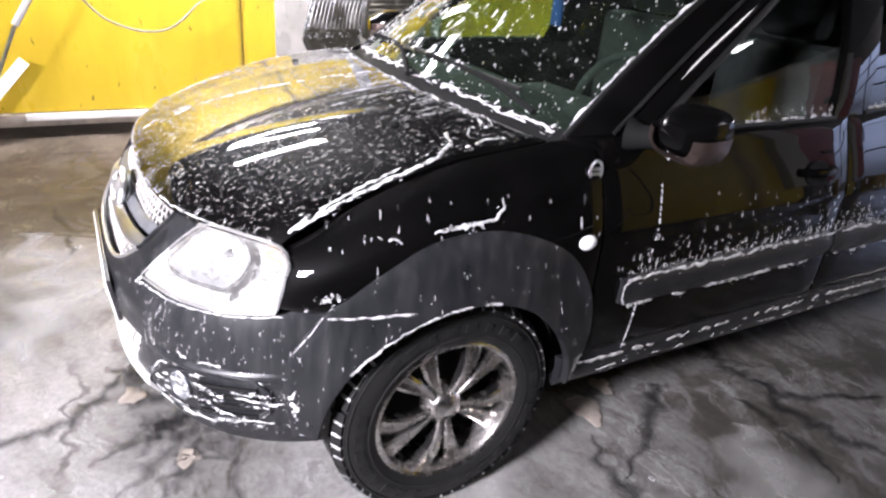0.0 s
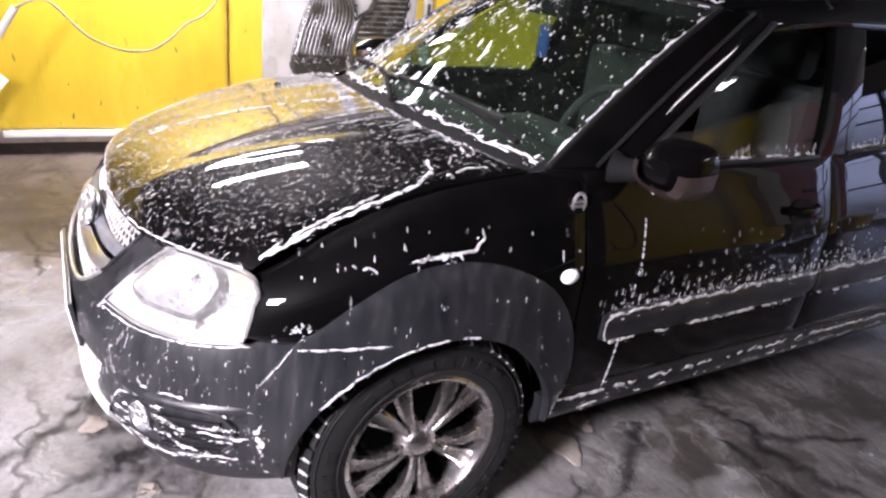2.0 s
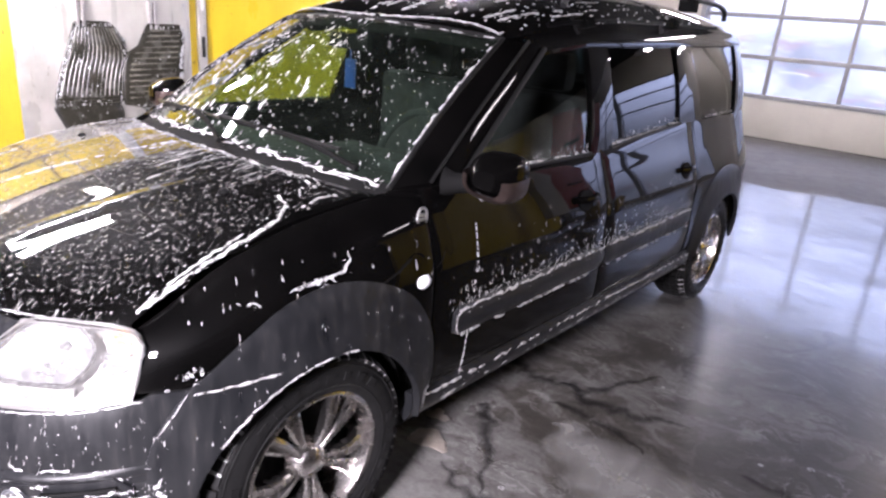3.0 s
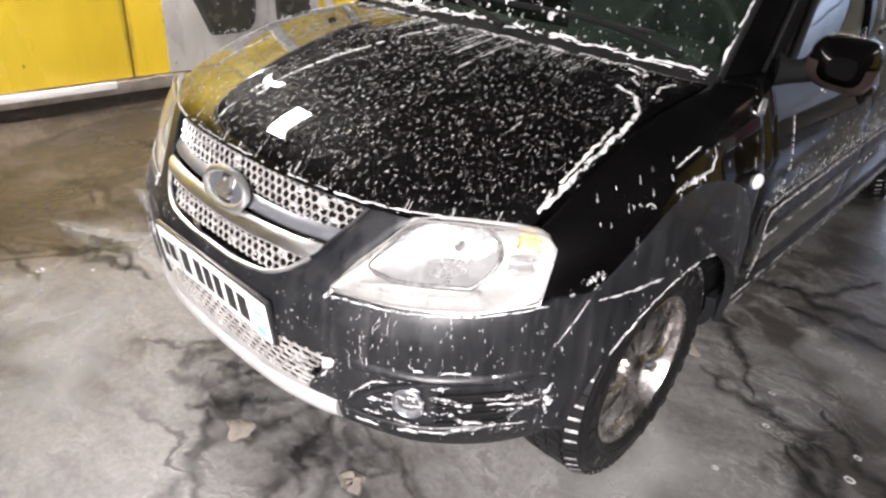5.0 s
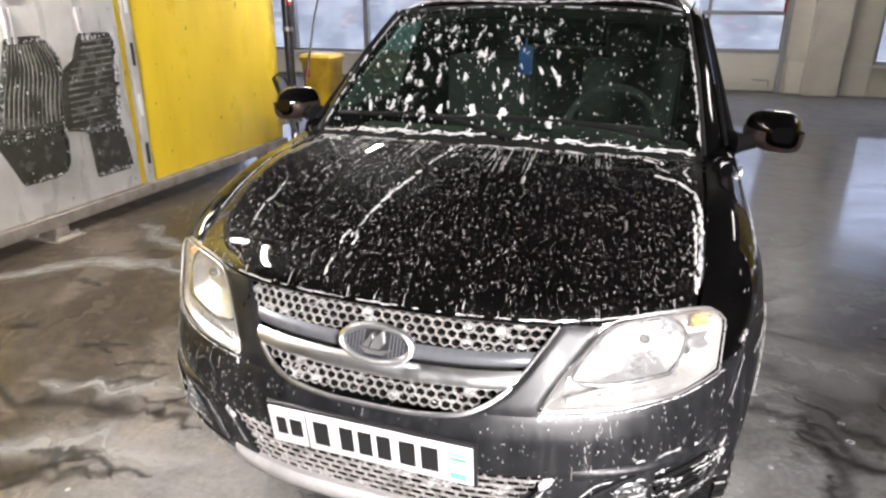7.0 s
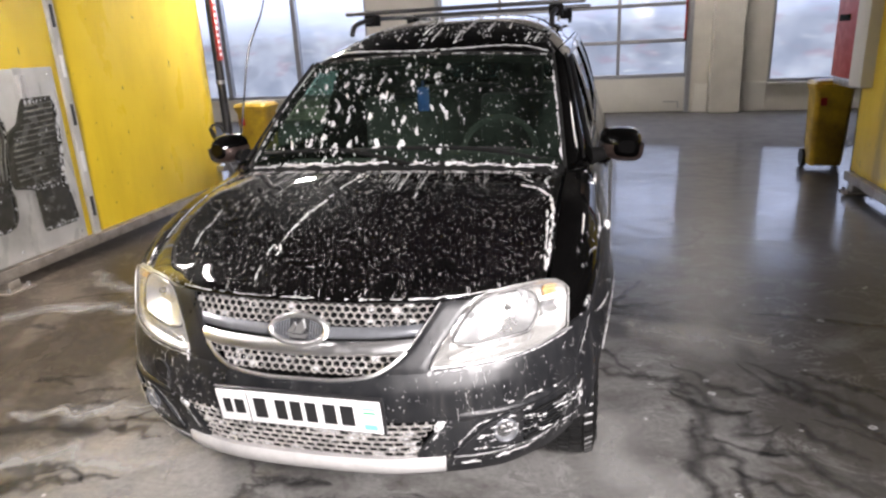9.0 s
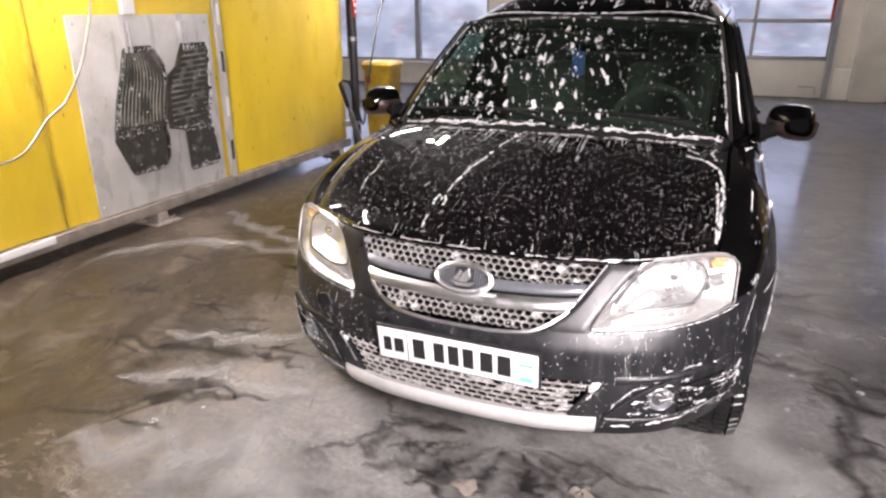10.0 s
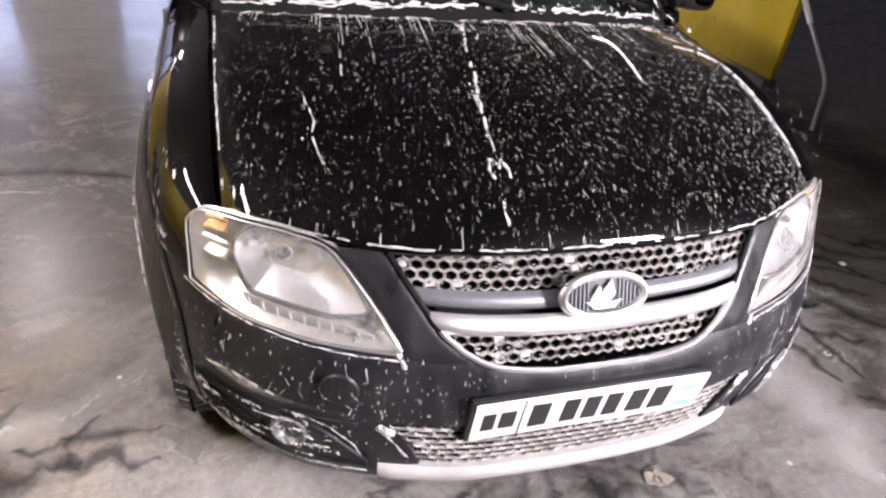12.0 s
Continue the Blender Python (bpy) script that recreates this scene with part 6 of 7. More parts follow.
# ---- wheels
def wheel(side, cy, seed):
    M = Matrix.Translation((side * 0.745, cy, 0.318)) @ pose(0, 0, 0, 0, side * 90, 0) @ pose(0, 0, 0, 0, 0, seed * 17)
    bm = bmesh.new()
    w = 0.103
    prof = [(0.20, -w * 0.8), (0.225, -w * 0.96), (0.265, -w * 1.03), (0.298, -w * 0.9), (0.312, -w * 0.62), (0.316, 0), (0.312, w * 0.62), (0.298, w * 0.9), (0.265, w * 1.03), (0.228, w * 1.0), (0.216, w * 0.93), (0.20, w * 0.80)]
    lathe(bm, prof, 64, M)
    hub = part("wheel", bm, RUBBER, CAR, "winter tyre on a ten-spoke alloy rim")
    bm = bmesh.new()
    n = 54
    for k in range(n):
        for h0, h1, off in ((0.062, 0.094, 0), (0.018, 0.055, 0.5), (-0.022, 0.012, 0), (-0.06, -0.028, 0.5), (-0.094, -0.066, 0)):
            a = 2 * math.pi * (k + off) / n
            r = 0.315 if abs(h0 + h1) < 0.14 else 0.3085
            R = M @ Matrix.Rotation(a, 4, 'Z') @ Matrix.Translation((r, 0, (h0 + h1) / 2)) @ pose(0, 0, 0, 0, 0, 0)
            if abs(h0 + h1) > 0.14:
                R = R @ pose(0, 0, 0, 0, -28 if h0 > 0 else 28, 0)
            bmesh.ops.create_cube(bm, size=1, matrix=R @ Matrix.Diagonal((0.012, 0.026, h1 - h0, 1)))
    tagged(part("tread", bm, RUBBER, hub, "blocky winter tread", smooth=False), kind="stuff")
    bm = bmesh.new()
    for k in range(n):
        if (k * 7) % 5 == 0:
            continue
        a = 2 * math.pi * (k + 0.5) / n
        R = M @ Matrix.Rotation(a, 4, 'Z') @ Matrix.Translation((0.3085, 0, 0.078)) @ pose(0, 0, 0, 0, -28, 0)
        bmesh.ops.create_cube(bm, size=1, matrix=R @ Matrix.Diagonal((0.012, 0.005 + 0.003 * (k % 3), 0.030, 1)))
    tagged(part("foam_in_tread", bm, SUDS, hub, "suds between the tread blocks", smooth=False), kind="stuff")
    # moulded marks and rings on the sidewall
    bm = bmesh.new()
    for k in range(30):
        if k % 10 in (8, 9):
            continue
        R = M @ Matrix.Rotation(2 * math.pi * k / 30, 4, 'Z') @ Matrix.Translation((0.262, 0, w * 1.03))
        bmesh.ops.create_cube(bm, size=1, matrix=R @ Matrix.Diagonal((0.024, 0.030 if k % 3 else 0.018, 0.003, 1)))
    tagged(part("sidewall_mark", bm, RUBBER, hub, smooth=False), kind="stuff")
    bm = bmesh.new()
    for r in (0.236, 0.290):
        tube(bm, [M @ Vector((r * math.cos(2 * math.pi * k / 60), r * math.sin(2 * math.pi * k / 60), w * (1.01 if r < 0.25 else 0.945))) for k in range(60)], 0.0025, 5, closed=True)
    part("sidewall_ring", bm, RUBBER, hub)
    bm = bmesh.new()
    lathe(bm, [(0.212, 0.084), (0.213, 0.094), (0.207, 0.097), (0.199, 0.092), (0.192, 0.07), (0.185, 0.0), (0.185, -0.09)], 64, M)
    part("rim", bm, ALLOY, hub, "wet alloy rim")
    bm = bmesh.new()
    lathe(bm, [(0.0, -0.02), (0.13, -0.02), (0.14, -0.03), (0.19, -0.03)], 40, M)
    part("brake_disc", bm, MATTE, hub)
    for k in range(10):
        bm = bmesh.new()
        R = M @ Matrix.Rotation(2 * math.pi * k / 10 + (0.05 if k % 2 else -0.05), 4, 'Z')
        rows = []
        for t in (0, 0.2, 0.4, 0.6, 0.8, 1.0):
            r = 0.036 + t * 0.164
            hw = 0.0075 + 0.0225 * t ** 1.25
            y = (0.010 if k % 2 else -0.010) * math.sin(math.pi * t)
            h = 0.070 + 0.014 * math.sin(math.pi * t) - 0.002 * t
            rows.append([bm.verts.new(R @ Vector(p)) for p in ((r, y - hw, h - 0.030), (r, y - hw, h - 0.005), (r, y - hw * 0.62, h), (r, y, h - 0.004 * t), (r, y + hw * 0.62, h), (r, y + hw, h - 0.005), (r, y + hw, h - 0.030))])
        for a, b in zip(rows, rows[1:]):
            for q in range(7):
                bm.faces.new((a[q], a[(q + 1) % 7], b[(q + 1) % 7], b[q]))
        bm.faces.new(rows[0])
        bm.faces.new(rows[-1][::-1])
        part("spoke", bm, ALLOY, hub, angle=25)
    bm = bmesh.new()
    lathe(bm, [(0, 0.086), (0.022, 0.085), (0.03, 0.08), (0.034, 0.082), (0.042, 0.078), (0.052, 0.06), (0.06, 0.03)], 32, M)
    part("hub_cap", bm, ALLOY, hub)


for i, (side, cy) in enumerate(((1, 0.80), (-1, 0.80), (1, 3.705), (-1, 3.705))):
    wheel(side, cy, i + 1)


# ---------------------------------------------------------------- soap foam
class Blobs:
    """Collects small flattened drops into one mesh."""

    def __init__(self):
        self.v, self.f = [], []

    def drop(self, p, n, along, length, width, height):
        n = n.normalized()
        t = (along - n * along.dot(n))
        t = t.normalized() if t.length > 1e-6 else n.orthogonal().normalized()
        s = n.cross(t)
        i0 = len(self.v)
        for ring, (k, h) in enumerate(((1.0, -0.15), (0.80, 0.55))):
            for q in range(7):
                a = 2 * math.pi * q / 7 + ring * 0.4
                wob = 1 + 0.22 * math.sin(3.1 * q + 170.0 * p.x + 290.0 * p.y)
                tail = 0.72 + 0.28 * math.cos(a)
                self.v.append(p + t * (math.cos(a) * length * k * wob) + s * (math.sin(a) * width * k * wob * tail) + n * (height * h))
        self.v.append(p + n * height)
        for q in range(7):
            w = (q + 1) % 7
            self.f.append((i0 + q, i0 + w, i0 + 7 + w, i0 + 7 + q))
            self.f.append((i0 + 7 + q, i0 + 7 + w, i0 + 14))

    def ribbon(self, rows, height):
        """A low ragged strip through rows of (centre, normal, sideways, width one way, width the other)."""
        if len(rows) < 2:
            return
        i0 = len(self.v)
        for i, (c, n, s, a, b) in enumerate(rows):
            if i in (0, len(rows) - 1):
                a, b = a * 0.25, b * 0.25
            h = height * min(1.0, 0.35 + (a + b) * 60)
            for off, k in ((-b, -0.15), (-b * 0.6, 0.75), (0, 1.0), (a * 0.6, 0.75), (a, -0.15)):
                self.v.append(c + s * off + n * (h * k))
        for i in range(len(rows) - 1):
            for q in range(4):
                j = i0 + 5 * i + q
                self.f.append((j, j + 1, j + 6, j + 5))

    def build(self, name, label, mat=None):
        me = bpy.data.meshes.new(name)
        me.from_pydata([tuple(v) for v in self.v], [], self.f)
        me.materials.append(mat or FOAM)
        me.shade_smooth()
        return tagged(new(name, me), label, "foam", kind="stuff")


def surface(fn, u, v, e=0.004):
    """Point and outward normal of fn(u, v)."""
    p = fn(u, v)
    n = (fn(u + e, v) - p).cross(fn(u, v + e) - p)
    n = n.normalized() if n.length > 1e-14 else Vector((0, 0, 1))
    ref = p - Vector((0, max(1.0, min(p.y, 3.5)), 0.6))
    return p, (n if n.dot(ref) > 0 else -n)


rng = random.Random(7)
DOWN = Vector((0, 0, -1))


def streak(blobs, fn, pts, width, wobble=0.35, step=0.006, height=0.002, flow=None, gaps=-0.28):
    """A ragged, broken line of foam over a surface, through (u, v) points, with stray drops beside it."""
    P = [fn(*q) for q in pts]
    seed = Vector((rng.uniform(0, 50), rng.uniform(0, 50), rng.uniform(0, 50)))
    rows = []
    for i in range(len(pts) - 1):
        d = P[i + 1] - P[i]
        n = max(2, int(d.length / min(step, 0.005)))
        for k in range(n + (i == len(pts) - 2)):
            t = k / n
            u = pts[i][0] + (pts[i + 1][0] - pts[i][0]) * t
            v = pts[i][1] + (pts[i + 1][1] - pts[i][1]) * t
            p, nn = surface(fn, u, v)
            s = nn.cross(d.normalized())
            if noise.noise(p * 26.0 + seed) < gaps:
                blobs.ribbon(rows, height)
                rows = []
                continue
            c = p + s * width * wobble * 1.8 * noise.noise(p * 40.0 + seed)
            a = width * max(0.15, 0.62 + 0.85 * noise.noise(p * 48.0 + seed * 2.0))
            b = width * max(0.15, 0.62 + 0.85 * noise.noise(p * 48.0 + seed * 3.0))
            rows.append((c, nn, s, a, b))
            if rng.random() < 0.12:
                q = p + s * rng.choice((-1, 1)) * width * rng.uniform(1.2, 3.5)
                r = width * rng.uniform(0.12, 0.35)
                blobs.drop(q, nn, d if flow is None else flow, r * rng.uniform(1, 2.5), r, height * 0.5)
    blobs.ribbon(rows, height)


def clump(blobs, fn, u, v, ru, rv, count, size, along=DOWN):
    """A loose splash of foam."""
    for k in range(count):
        a, b = rng.gauss(0, 0.45), rng.gauss(0, 0.45)
        p, n = surface(fn, u + ru * a, v + rv * b)
        r = size * rng.uniform(0.25, 1.0) * max(0.25, 1 - math.hypot(a, b) * 0.6)
        blobs.drop(p, n, along + Vector((rng.gauss(0, 0.5), rng.gauss(0, 0.5), 0)), r * rng.uniform(1.0, 2.6), r, 0.0016)


def hood_uv(x, y):
    return hood_at(x, y)


hood_foam = Blobs()
n_drops = 0
while n_drops < 6600:
    x = rng.uniform(-0.68, 0.68)
    f, r = smooth_table(HOOD_FRONT, abs(x)), smooth_table(HOOD_REAR, abs(x))
    y = rng.uniform(f + 0.01, r - 0.02)
    lanes = noise.noise(Vector((x * 11, y * 1.4, 0.0))) + 0.5 * noise.noise(Vector((x * 34, y * 3.0, 4.0)))
    v = (y - f) / (r - f)
    edge = 0.45 if x < -0.5 else 0.8 if x < -0.25 else 1.0
    if rng.random() > (0.72 + 0.50 * lanes) * (1.0 - 0.25 * v) * edge:
        continue
    p, n = surface(hood_uv, x, y)
    flow = Vector((0.30 * x + rng.gauss(0, 0.04), -1, -0.25))
    if n_drops % 5 < 3:
        big = rng.random() ** 3
        hood_foam.drop(p, n, flow, rng.uniform(0.0019, 0.0044) + 0.0040 * big + 0.004 * v * rng.random(), rng.uniform(0.00045, 0.0008) + 0.0003 * big, 0.0010)
    else:
        hood_foam.drop(p, n, flow, rng.uniform(0.0009, 0.0018), rng.uniform(0.0004, 0.0007), 0.0008)
    n_drops += 1
hood_foam.build("bonnet_flecks", "thin drying soap flecks all over the bonnet", FLECK)
hood_foam = Blobs()
# runs of foam from the scuttle down the bonnet
for xc, wide, reach in ((-0.60, 0.03, 0.10), (-0.43, 0.03, 0.14), (-0.345, 0.045, 0.34), (-0.20, 0.06, 0.16), (-0.03, 0.04, 0.12), (0.06, 0.06, 0.22), (0.16, 0.05, 0.30), (0.30, 0.05, 0.12), (0.42, 0.05, 0.20), (0.53, 0.04, 0.12)):
    y1 = smooth_table(HOOD_REAR, abs(xc)) - 0.014
    streak(hood_foam, hood_uv, [(xc - wide, y1 - 0.006), (xc - wide * 0.3, y1), (xc + wide * 0.4, y1 - 0.004), (xc + wide, y1 - 0.012)], 0.0042, 0.6, 0.004, 0.0014, gaps=-0.45)
    for k in range(int(wide * 170)):
        x0 = xc + rng.uniform(-wide, wide)
        ln = rng.uniform(0.25, 1.0) ** 1.3 * reach
        lean = 0.06 * xc * ln / 0.2 + rng.gauss(0, 0.003)
        streak(hood_foam, hood_uv, [(x0, y1 - 0.005), (x0 + lean * 0.45, y1 - ln * 0.45), (x0 + lean, y1 - ln)], rng.uniform(0.0009, 0.0018), 0.22, 0.004, 0.0010, gaps=-0.22)
for k in range(11):
    x0 = rng.uniform(-0.62, 0.62)
    clump(hood_foam, hood_uv, x0, smooth_table(HOOD_REAR, abs(x0)) - 0.02, 0.035, 0.012, 9, 0.005, Vector((0, -1, -0.2)))
# the long runs near the middle and by the left edge
FAC = 0.62
for pts, w in (([(-0.07, 0.93), (-0.10, 0.80), (-0.12, 0.66), (-0.15, 0.50), (-0.16, 0.42)], 0.008), ([(-0.148, 0.31), (-0.146, 0.335), (-0.156, 0.36), (-0.164, 0.335)], 0.007), ([(-0.166, 0.345), (-0.176, 0.362), (-0.186, 0.335), (-0.180, 0.31)], 0.007), ([(-0.145, 0.62), (-0.15, 0.5), (-0.16, 0.38)], 0.005),
               ([(-0.178, 0.26), (-0.18, 0.215)], 0.006), ([(-0.52, 0.62), (-0.505, 0.52), (-0.515, 0.48), (-0.50, 0.40)], 0.004), ([(-0.09, 0.93), (-0.075, 0.90), (-0.10, 0.87)], 0.012), ([(-0.045, 0.87), (-0.055, 0.84), (-0.06, 0.82)], 0.006),
               ([(0.69, 0.42), (0.695, 0.5), (0.692, 0.6), (0.69, 0.72), (0.672, 0.80), (0.62, 0.86), (0.56, 0.88)], 0.013), ([(0.685, 0.45), (0.68, 0.6), (0.67, 0.7)], 0.008), ([(-0.69, 0.42), (-0.694, 0.7), (-0.69, 1.04)], 0.0050),
               ([(0.60, 0.92), (0.56, 0.95), (0.58, 0.99), (0.52, 1.0)], 0.010), ([(0.66, 0.88), (0.64, 0.95), (0.655, 1.0)], 0.009)):
    if w > 0.012:
        streak(hood_foam, hood_uv, pts, w * FAC, 0.25, 0.004, 0.003, gaps=-0.95)
    else:
        streak(hood_foam, hood_uv, pts, w * FAC, 0.4, 0.004, 0.003)
# foam beads along the front edge of the bonnet
edge = [(-0.68 + 1.36 * k / 40) for k in range(41)]
streak(hood_foam, hood_uv, [(x, smooth_table(HOOD_FRONT, abs(x)) + 0.006) for x in edge], 0.0028, 0.5, 0.003, 0.0016, gaps=-0.35)
for k in range(26):
    x = rng.uniform(-0.66, 0.66)
    streak(hood_foam, hood_uv, [(x, smooth_table(HOOD_FRONT, abs(x)) + 0.006), (x * 0.99, smooth_table(HOOD_FRONT, abs(x)) + rng.uniform(0.012, 0.035))], 0.0009, 0.5, 0.003, 0.001)
hood_foam.build("bonnet_foam", "white soap foam flecks and runs drying on the bonnet", RUNS)

screen_foam = Blobs()
screen_uv = lambda a, b: screen_at(a, b, 0.002)
for k in range(820):
    a, b = rng.uniform(-0.96, 0.96), rng.uniform(0.04, 0.97)
    if b > 0.8 and a > -0.3 and k % 3:
        continue
    p, n = surface(screen_uv, a, b)
    big = rng.random() ** 4
    size = (0.0011 + 0.0055 * big) * (0.55 if a > 0.2 else 1.0)
    screen_foam.drop(p, n, Vector((0.3, -0.75, -0.6)), size * rng.uniform(1.2, 3.2), size, 0.002 + 0.002 * big)
for k in range(34):
    a, b = rng.gauss(-0.32, 0.34), rng.uniform(0.08, 0.85)
    p, n = surface(screen_uv, a, b)
    w = rng.uniform(0.003, 0.0095)
    screen_foam.drop(p, n, Vector((0.3 + rng.gauss(0, 0.2), -0.75, -0.6)), w * rng.uniform(2, 4.5), w, 0.002)
for k in range(8):
    clump(screen_foam, screen_uv, rng.gauss(-0.30, 0.34), rng.uniform(0.06, 0.75), 0.018, 0.034, 9, 0.0125, Vector((0.3, -0.75, -0.6)))
for a, b, w in ((-0.105, 0.15, 0.017), (0.06, 0.14, 0.018), (0.30, 0.11, 0.016), (0.036, 0.32, 0.013), (-0.49, 0.20, 0.014), (-0.57, 0.17, 0.010), (0.30, 0.36, 0.011), (-0.47, 0.44, 0.010), (-0.17, 0.53, 0.012),
                (0.016, 0.65, 0.010), (-0.43, 0.76, 0.009), (-0.067, 0.85, 0.009), (-0.81, 0.88, 0.010), (0.24, 0.83, 0.007), (-0.23, 0.68, 0.009), (-0.37, 0.62, 0.008), (0.10, 0.73, 0.008), (0.27, 0.55, 0.007), (-0.36, 0.10, 0.009)):
    clump(screen_foam, screen_uv, a, b, 0.012, 0.022, 7, w * 0.75, Vector((0.15, -0.75, -0.6)))
    streak(screen_foam, screen_uv, [(a - 0.01, b + 0.03), (a + 0.004, b), (a - 0.004, b - 0.04)], w * 0.8, 0.7, 0.004, 0.0022, gaps=-0.8)
for off, w, gap in ((0.985, 0.0055, -0.5), (0.0, 0.0065, -0.30), (-0.012, 0.004, -0.1)):
    streak(screen_foam, screen_uv, [(-0.96 + 1.92 * k / 24, off + 0.01 + 0.006 * math.sin(2.3 * k)) for k in range(25)], w, 0.6, 0.005, 0.0025, gaps=gap)
for k in range(26):
    a = rng.uniform(-0.95, 0.95)
    streak(screen_foam, screen_uv, [(a, 0.012), (a + rng.gauss(0, 0.008), 0.012 + rng.uniform(0.01, 0.035))], rng.uniform(0.002, 0.005), 0.6, 0.004, 0.002)
for a in (-0.985, 0.985):
    streak(screen_foam, screen_uv, [(a, 0.05), (a, 0.35), (a, 0.6), (a, 0.95)], 0.006, 0.5, 0.006, 0.002)
screen_foam.build("windscreen_foam", "white soap foam blobs on the windscreen")

roof_foam = Blobs()
roof_uv = lambda a, y: roof_at(a, y)
for k in range(900):
    a, y = rng.uniform(-0.95, 0.95), rng.uniform(1.8, 4.1)
    p, n = surface(roof_uv, a, y)
    size = rng.uniform(0.002, 0.006)
    roof_foam.drop(p, n, Vector((0.1, -1, -0.1)), size * rng.uniform(1, 4), size, 0.003)
for k in range(30):
    a = rng.uniform(-0.9, 0.9)
    y = rng.uniform(2.0, 3.2)
    streak(roof_foam, roof_uv, [(a, y), (a * 1.02, y - rng.uniform(0.1, 0.3))], rng.uniform(0.005, 0.010), 0.5, 0.008, 0.004)
streak(roof_foam, roof_uv, [(-0.96 + 1.92 * k / 24, 1.69 + 0.105 * (-0.96 + 1.92 * k / 24) ** 2) for k in range(25)], 0.0075, 0.6, 0.005, 0.0025, gaps=-0.6)
roof_foam.build("roof_foam", "white soap foam streaks on the roof")

side_foam = Blobs()
strip_foam = Blobs()
for side in (1, -1):
    def side_uv(y, z, side=side):
        p = on_side(y, z, 0.002)
        return Vector((p.x * side, p.y, p.z))
    def strip_uv(y, z, side=side):
        p = on_side(y, z, 0.016)
        return Vector((p.x * side, p.y, p.z))
    for k in range(520):
        y, z = rng.uniform(1.25, 3.2), rng.uniform(0.62, 0.86)
        if rng.random() > (0.9 - z) * 4 * (0.4 + 0.6 * (y - 1.2)):
            continue
        p, n = surface(side_uv, y, z)
        w = rng.uniform(0.0006, 0.0015)
        side_foam.drop(p, n, DOWN, w * rng.uniform(2, 9), w, 0.0006)
    for k in range(44):
        y, z = rng.uniform(0.42, 1.2), rng.uniform(0.66, 0.92)
        if z < arch_z(y, 0.8, 0.40, 0.45) + 0.02:
            continue
        p, n = surface(side_uv, y, z)
        w = rng.uniform(0.0008, 0.0022)
        side_foam.drop(p, n, DOWN, w * rng.uniform(3, 9), w, 0.0006)
    if side == 1:
        streak(side_foam, side_uv, [(0.70, 0.850), (0.76, 0.856), (0.82, 0.860), (0.872, 0.866), (0.892, 0.890), (0.888, 0.925)], 0.007, 0.6, 0.005, 0.0016)
        streak(side_foam, side_uv, [(0.56, 0.852), (0.58, 0.838), (0.60, 0.845), (0.62, 0.83)], 0.004, 0.6, 0.004, 0.0012)
        clump(side_foam, side_uv, 0.79, 0.857, 0.07, 0.008, 30, 0.006)
    clump(side_foam, side_uv, 0.455, 0.715, 0.035, 0.012, 22, 0.007)
    clump(side_foam, side_uv, 0.50, 0.70, 0.03, 0.006, 10, 0.005)
    for k in range(80):
        z = 0.90 - 0.55 * k / 80
        if rng.random() < 0.55:
            p, n = surface(side_uv, 1.402 - 0.09 * (0.9 - z), z)
            side_foam.drop(p, n, DOWN, 0.006, 0.003, 0.002)
    for y0, y1 in ((1.30, 2.235), (2.265, 3.15)):
        ys = [y0 + (y1 - y0) * k / 20 for k in range(21)]
        zs = [0.602 + 0.022 * (y - 1.3) / 1.9 for y in ys]
        streak(strip_foam, strip_uv, [(y, z + 0.043) for y, z in zip(ys, zs)], 0.0085, 0.5, 0.005, 0.0026, gaps=-0.75)
        streak(strip_foam, strip_uv, [(y, z - 0.043) for y, z in zip(ys, zs)], 0.0065, 0.6, 0.005, 0.0024, gaps=-0.16)
        for y, z in zip(ys, zs):
            for k in range(rng.randint(3, 8)):
                p, n = surface(side_uv, y + rng.uniform(-0.025, 0.025), z + 0.05 + rng.random() ** 2 * 0.06)
                strip_foam.drop(p, n, DOWN, rng.uniform(0.004, 0.013), rng.uniform(0.0008, 0.0016), 0.0008)
    streak(strip_foam, strip_uv, [(1.32, 0.64), (1.296, 0.625), (1.293, 0.585), (1.31, 0.562)], 0.004, 0.4, 0.005, 0.002)
    streak(strip_foam, strip_uv, [(1.16 + 2.14 * k / 40, 0.390 + 0.003 * math.sin(1.7 * k)) for k in range(41)], 0.0095, 0.7, 0.006, 0.002, gaps=-0.32)
    streak(side_foam, strip_uv, [(1.16 + 2.14 * k / 40, 0.345 + 0.004 * math.sin(2.1 * k)) for k in range(41)], 0.0065, 0.8, 0.006, 0.002, gaps=0.0)
    clad = cladding(0.80, CLAD_F, 3, 178)
    def clad_uv(a, b, side=side):
        p = clad(min(max(a, 0.0), 0.99), min(max(b, 0.0), 0.99))
        return Vector((p.x * side + 0.002 * side, p.y, p.z))
    streak(side_foam, clad_uv, [(0.42, 0.02), (0.6, 0.02), (0.8, 0.02)], 0.004, 0.4, 0.006, 0.0016)
    streak(side_foam, clad_uv, [(0.02, 0.1), (0.05, 0.5), (0.02, 0.9)], 0.007, 0.8, 0.006, 0.0016)
    clump(side_foam, clad_uv, 0.93, 0.75, 0.05, 0.18, 22, 0.007)
    for k in range(70):
        a, b = rng.random(), rng.random()
        p, n = surface(clad_uv, a, b)
        w = rng.uniform(0.0006, 0.0017)
        side_foam.drop(p, n, DOWN, w * rng.uniform(1, 6), w, 0.0006)
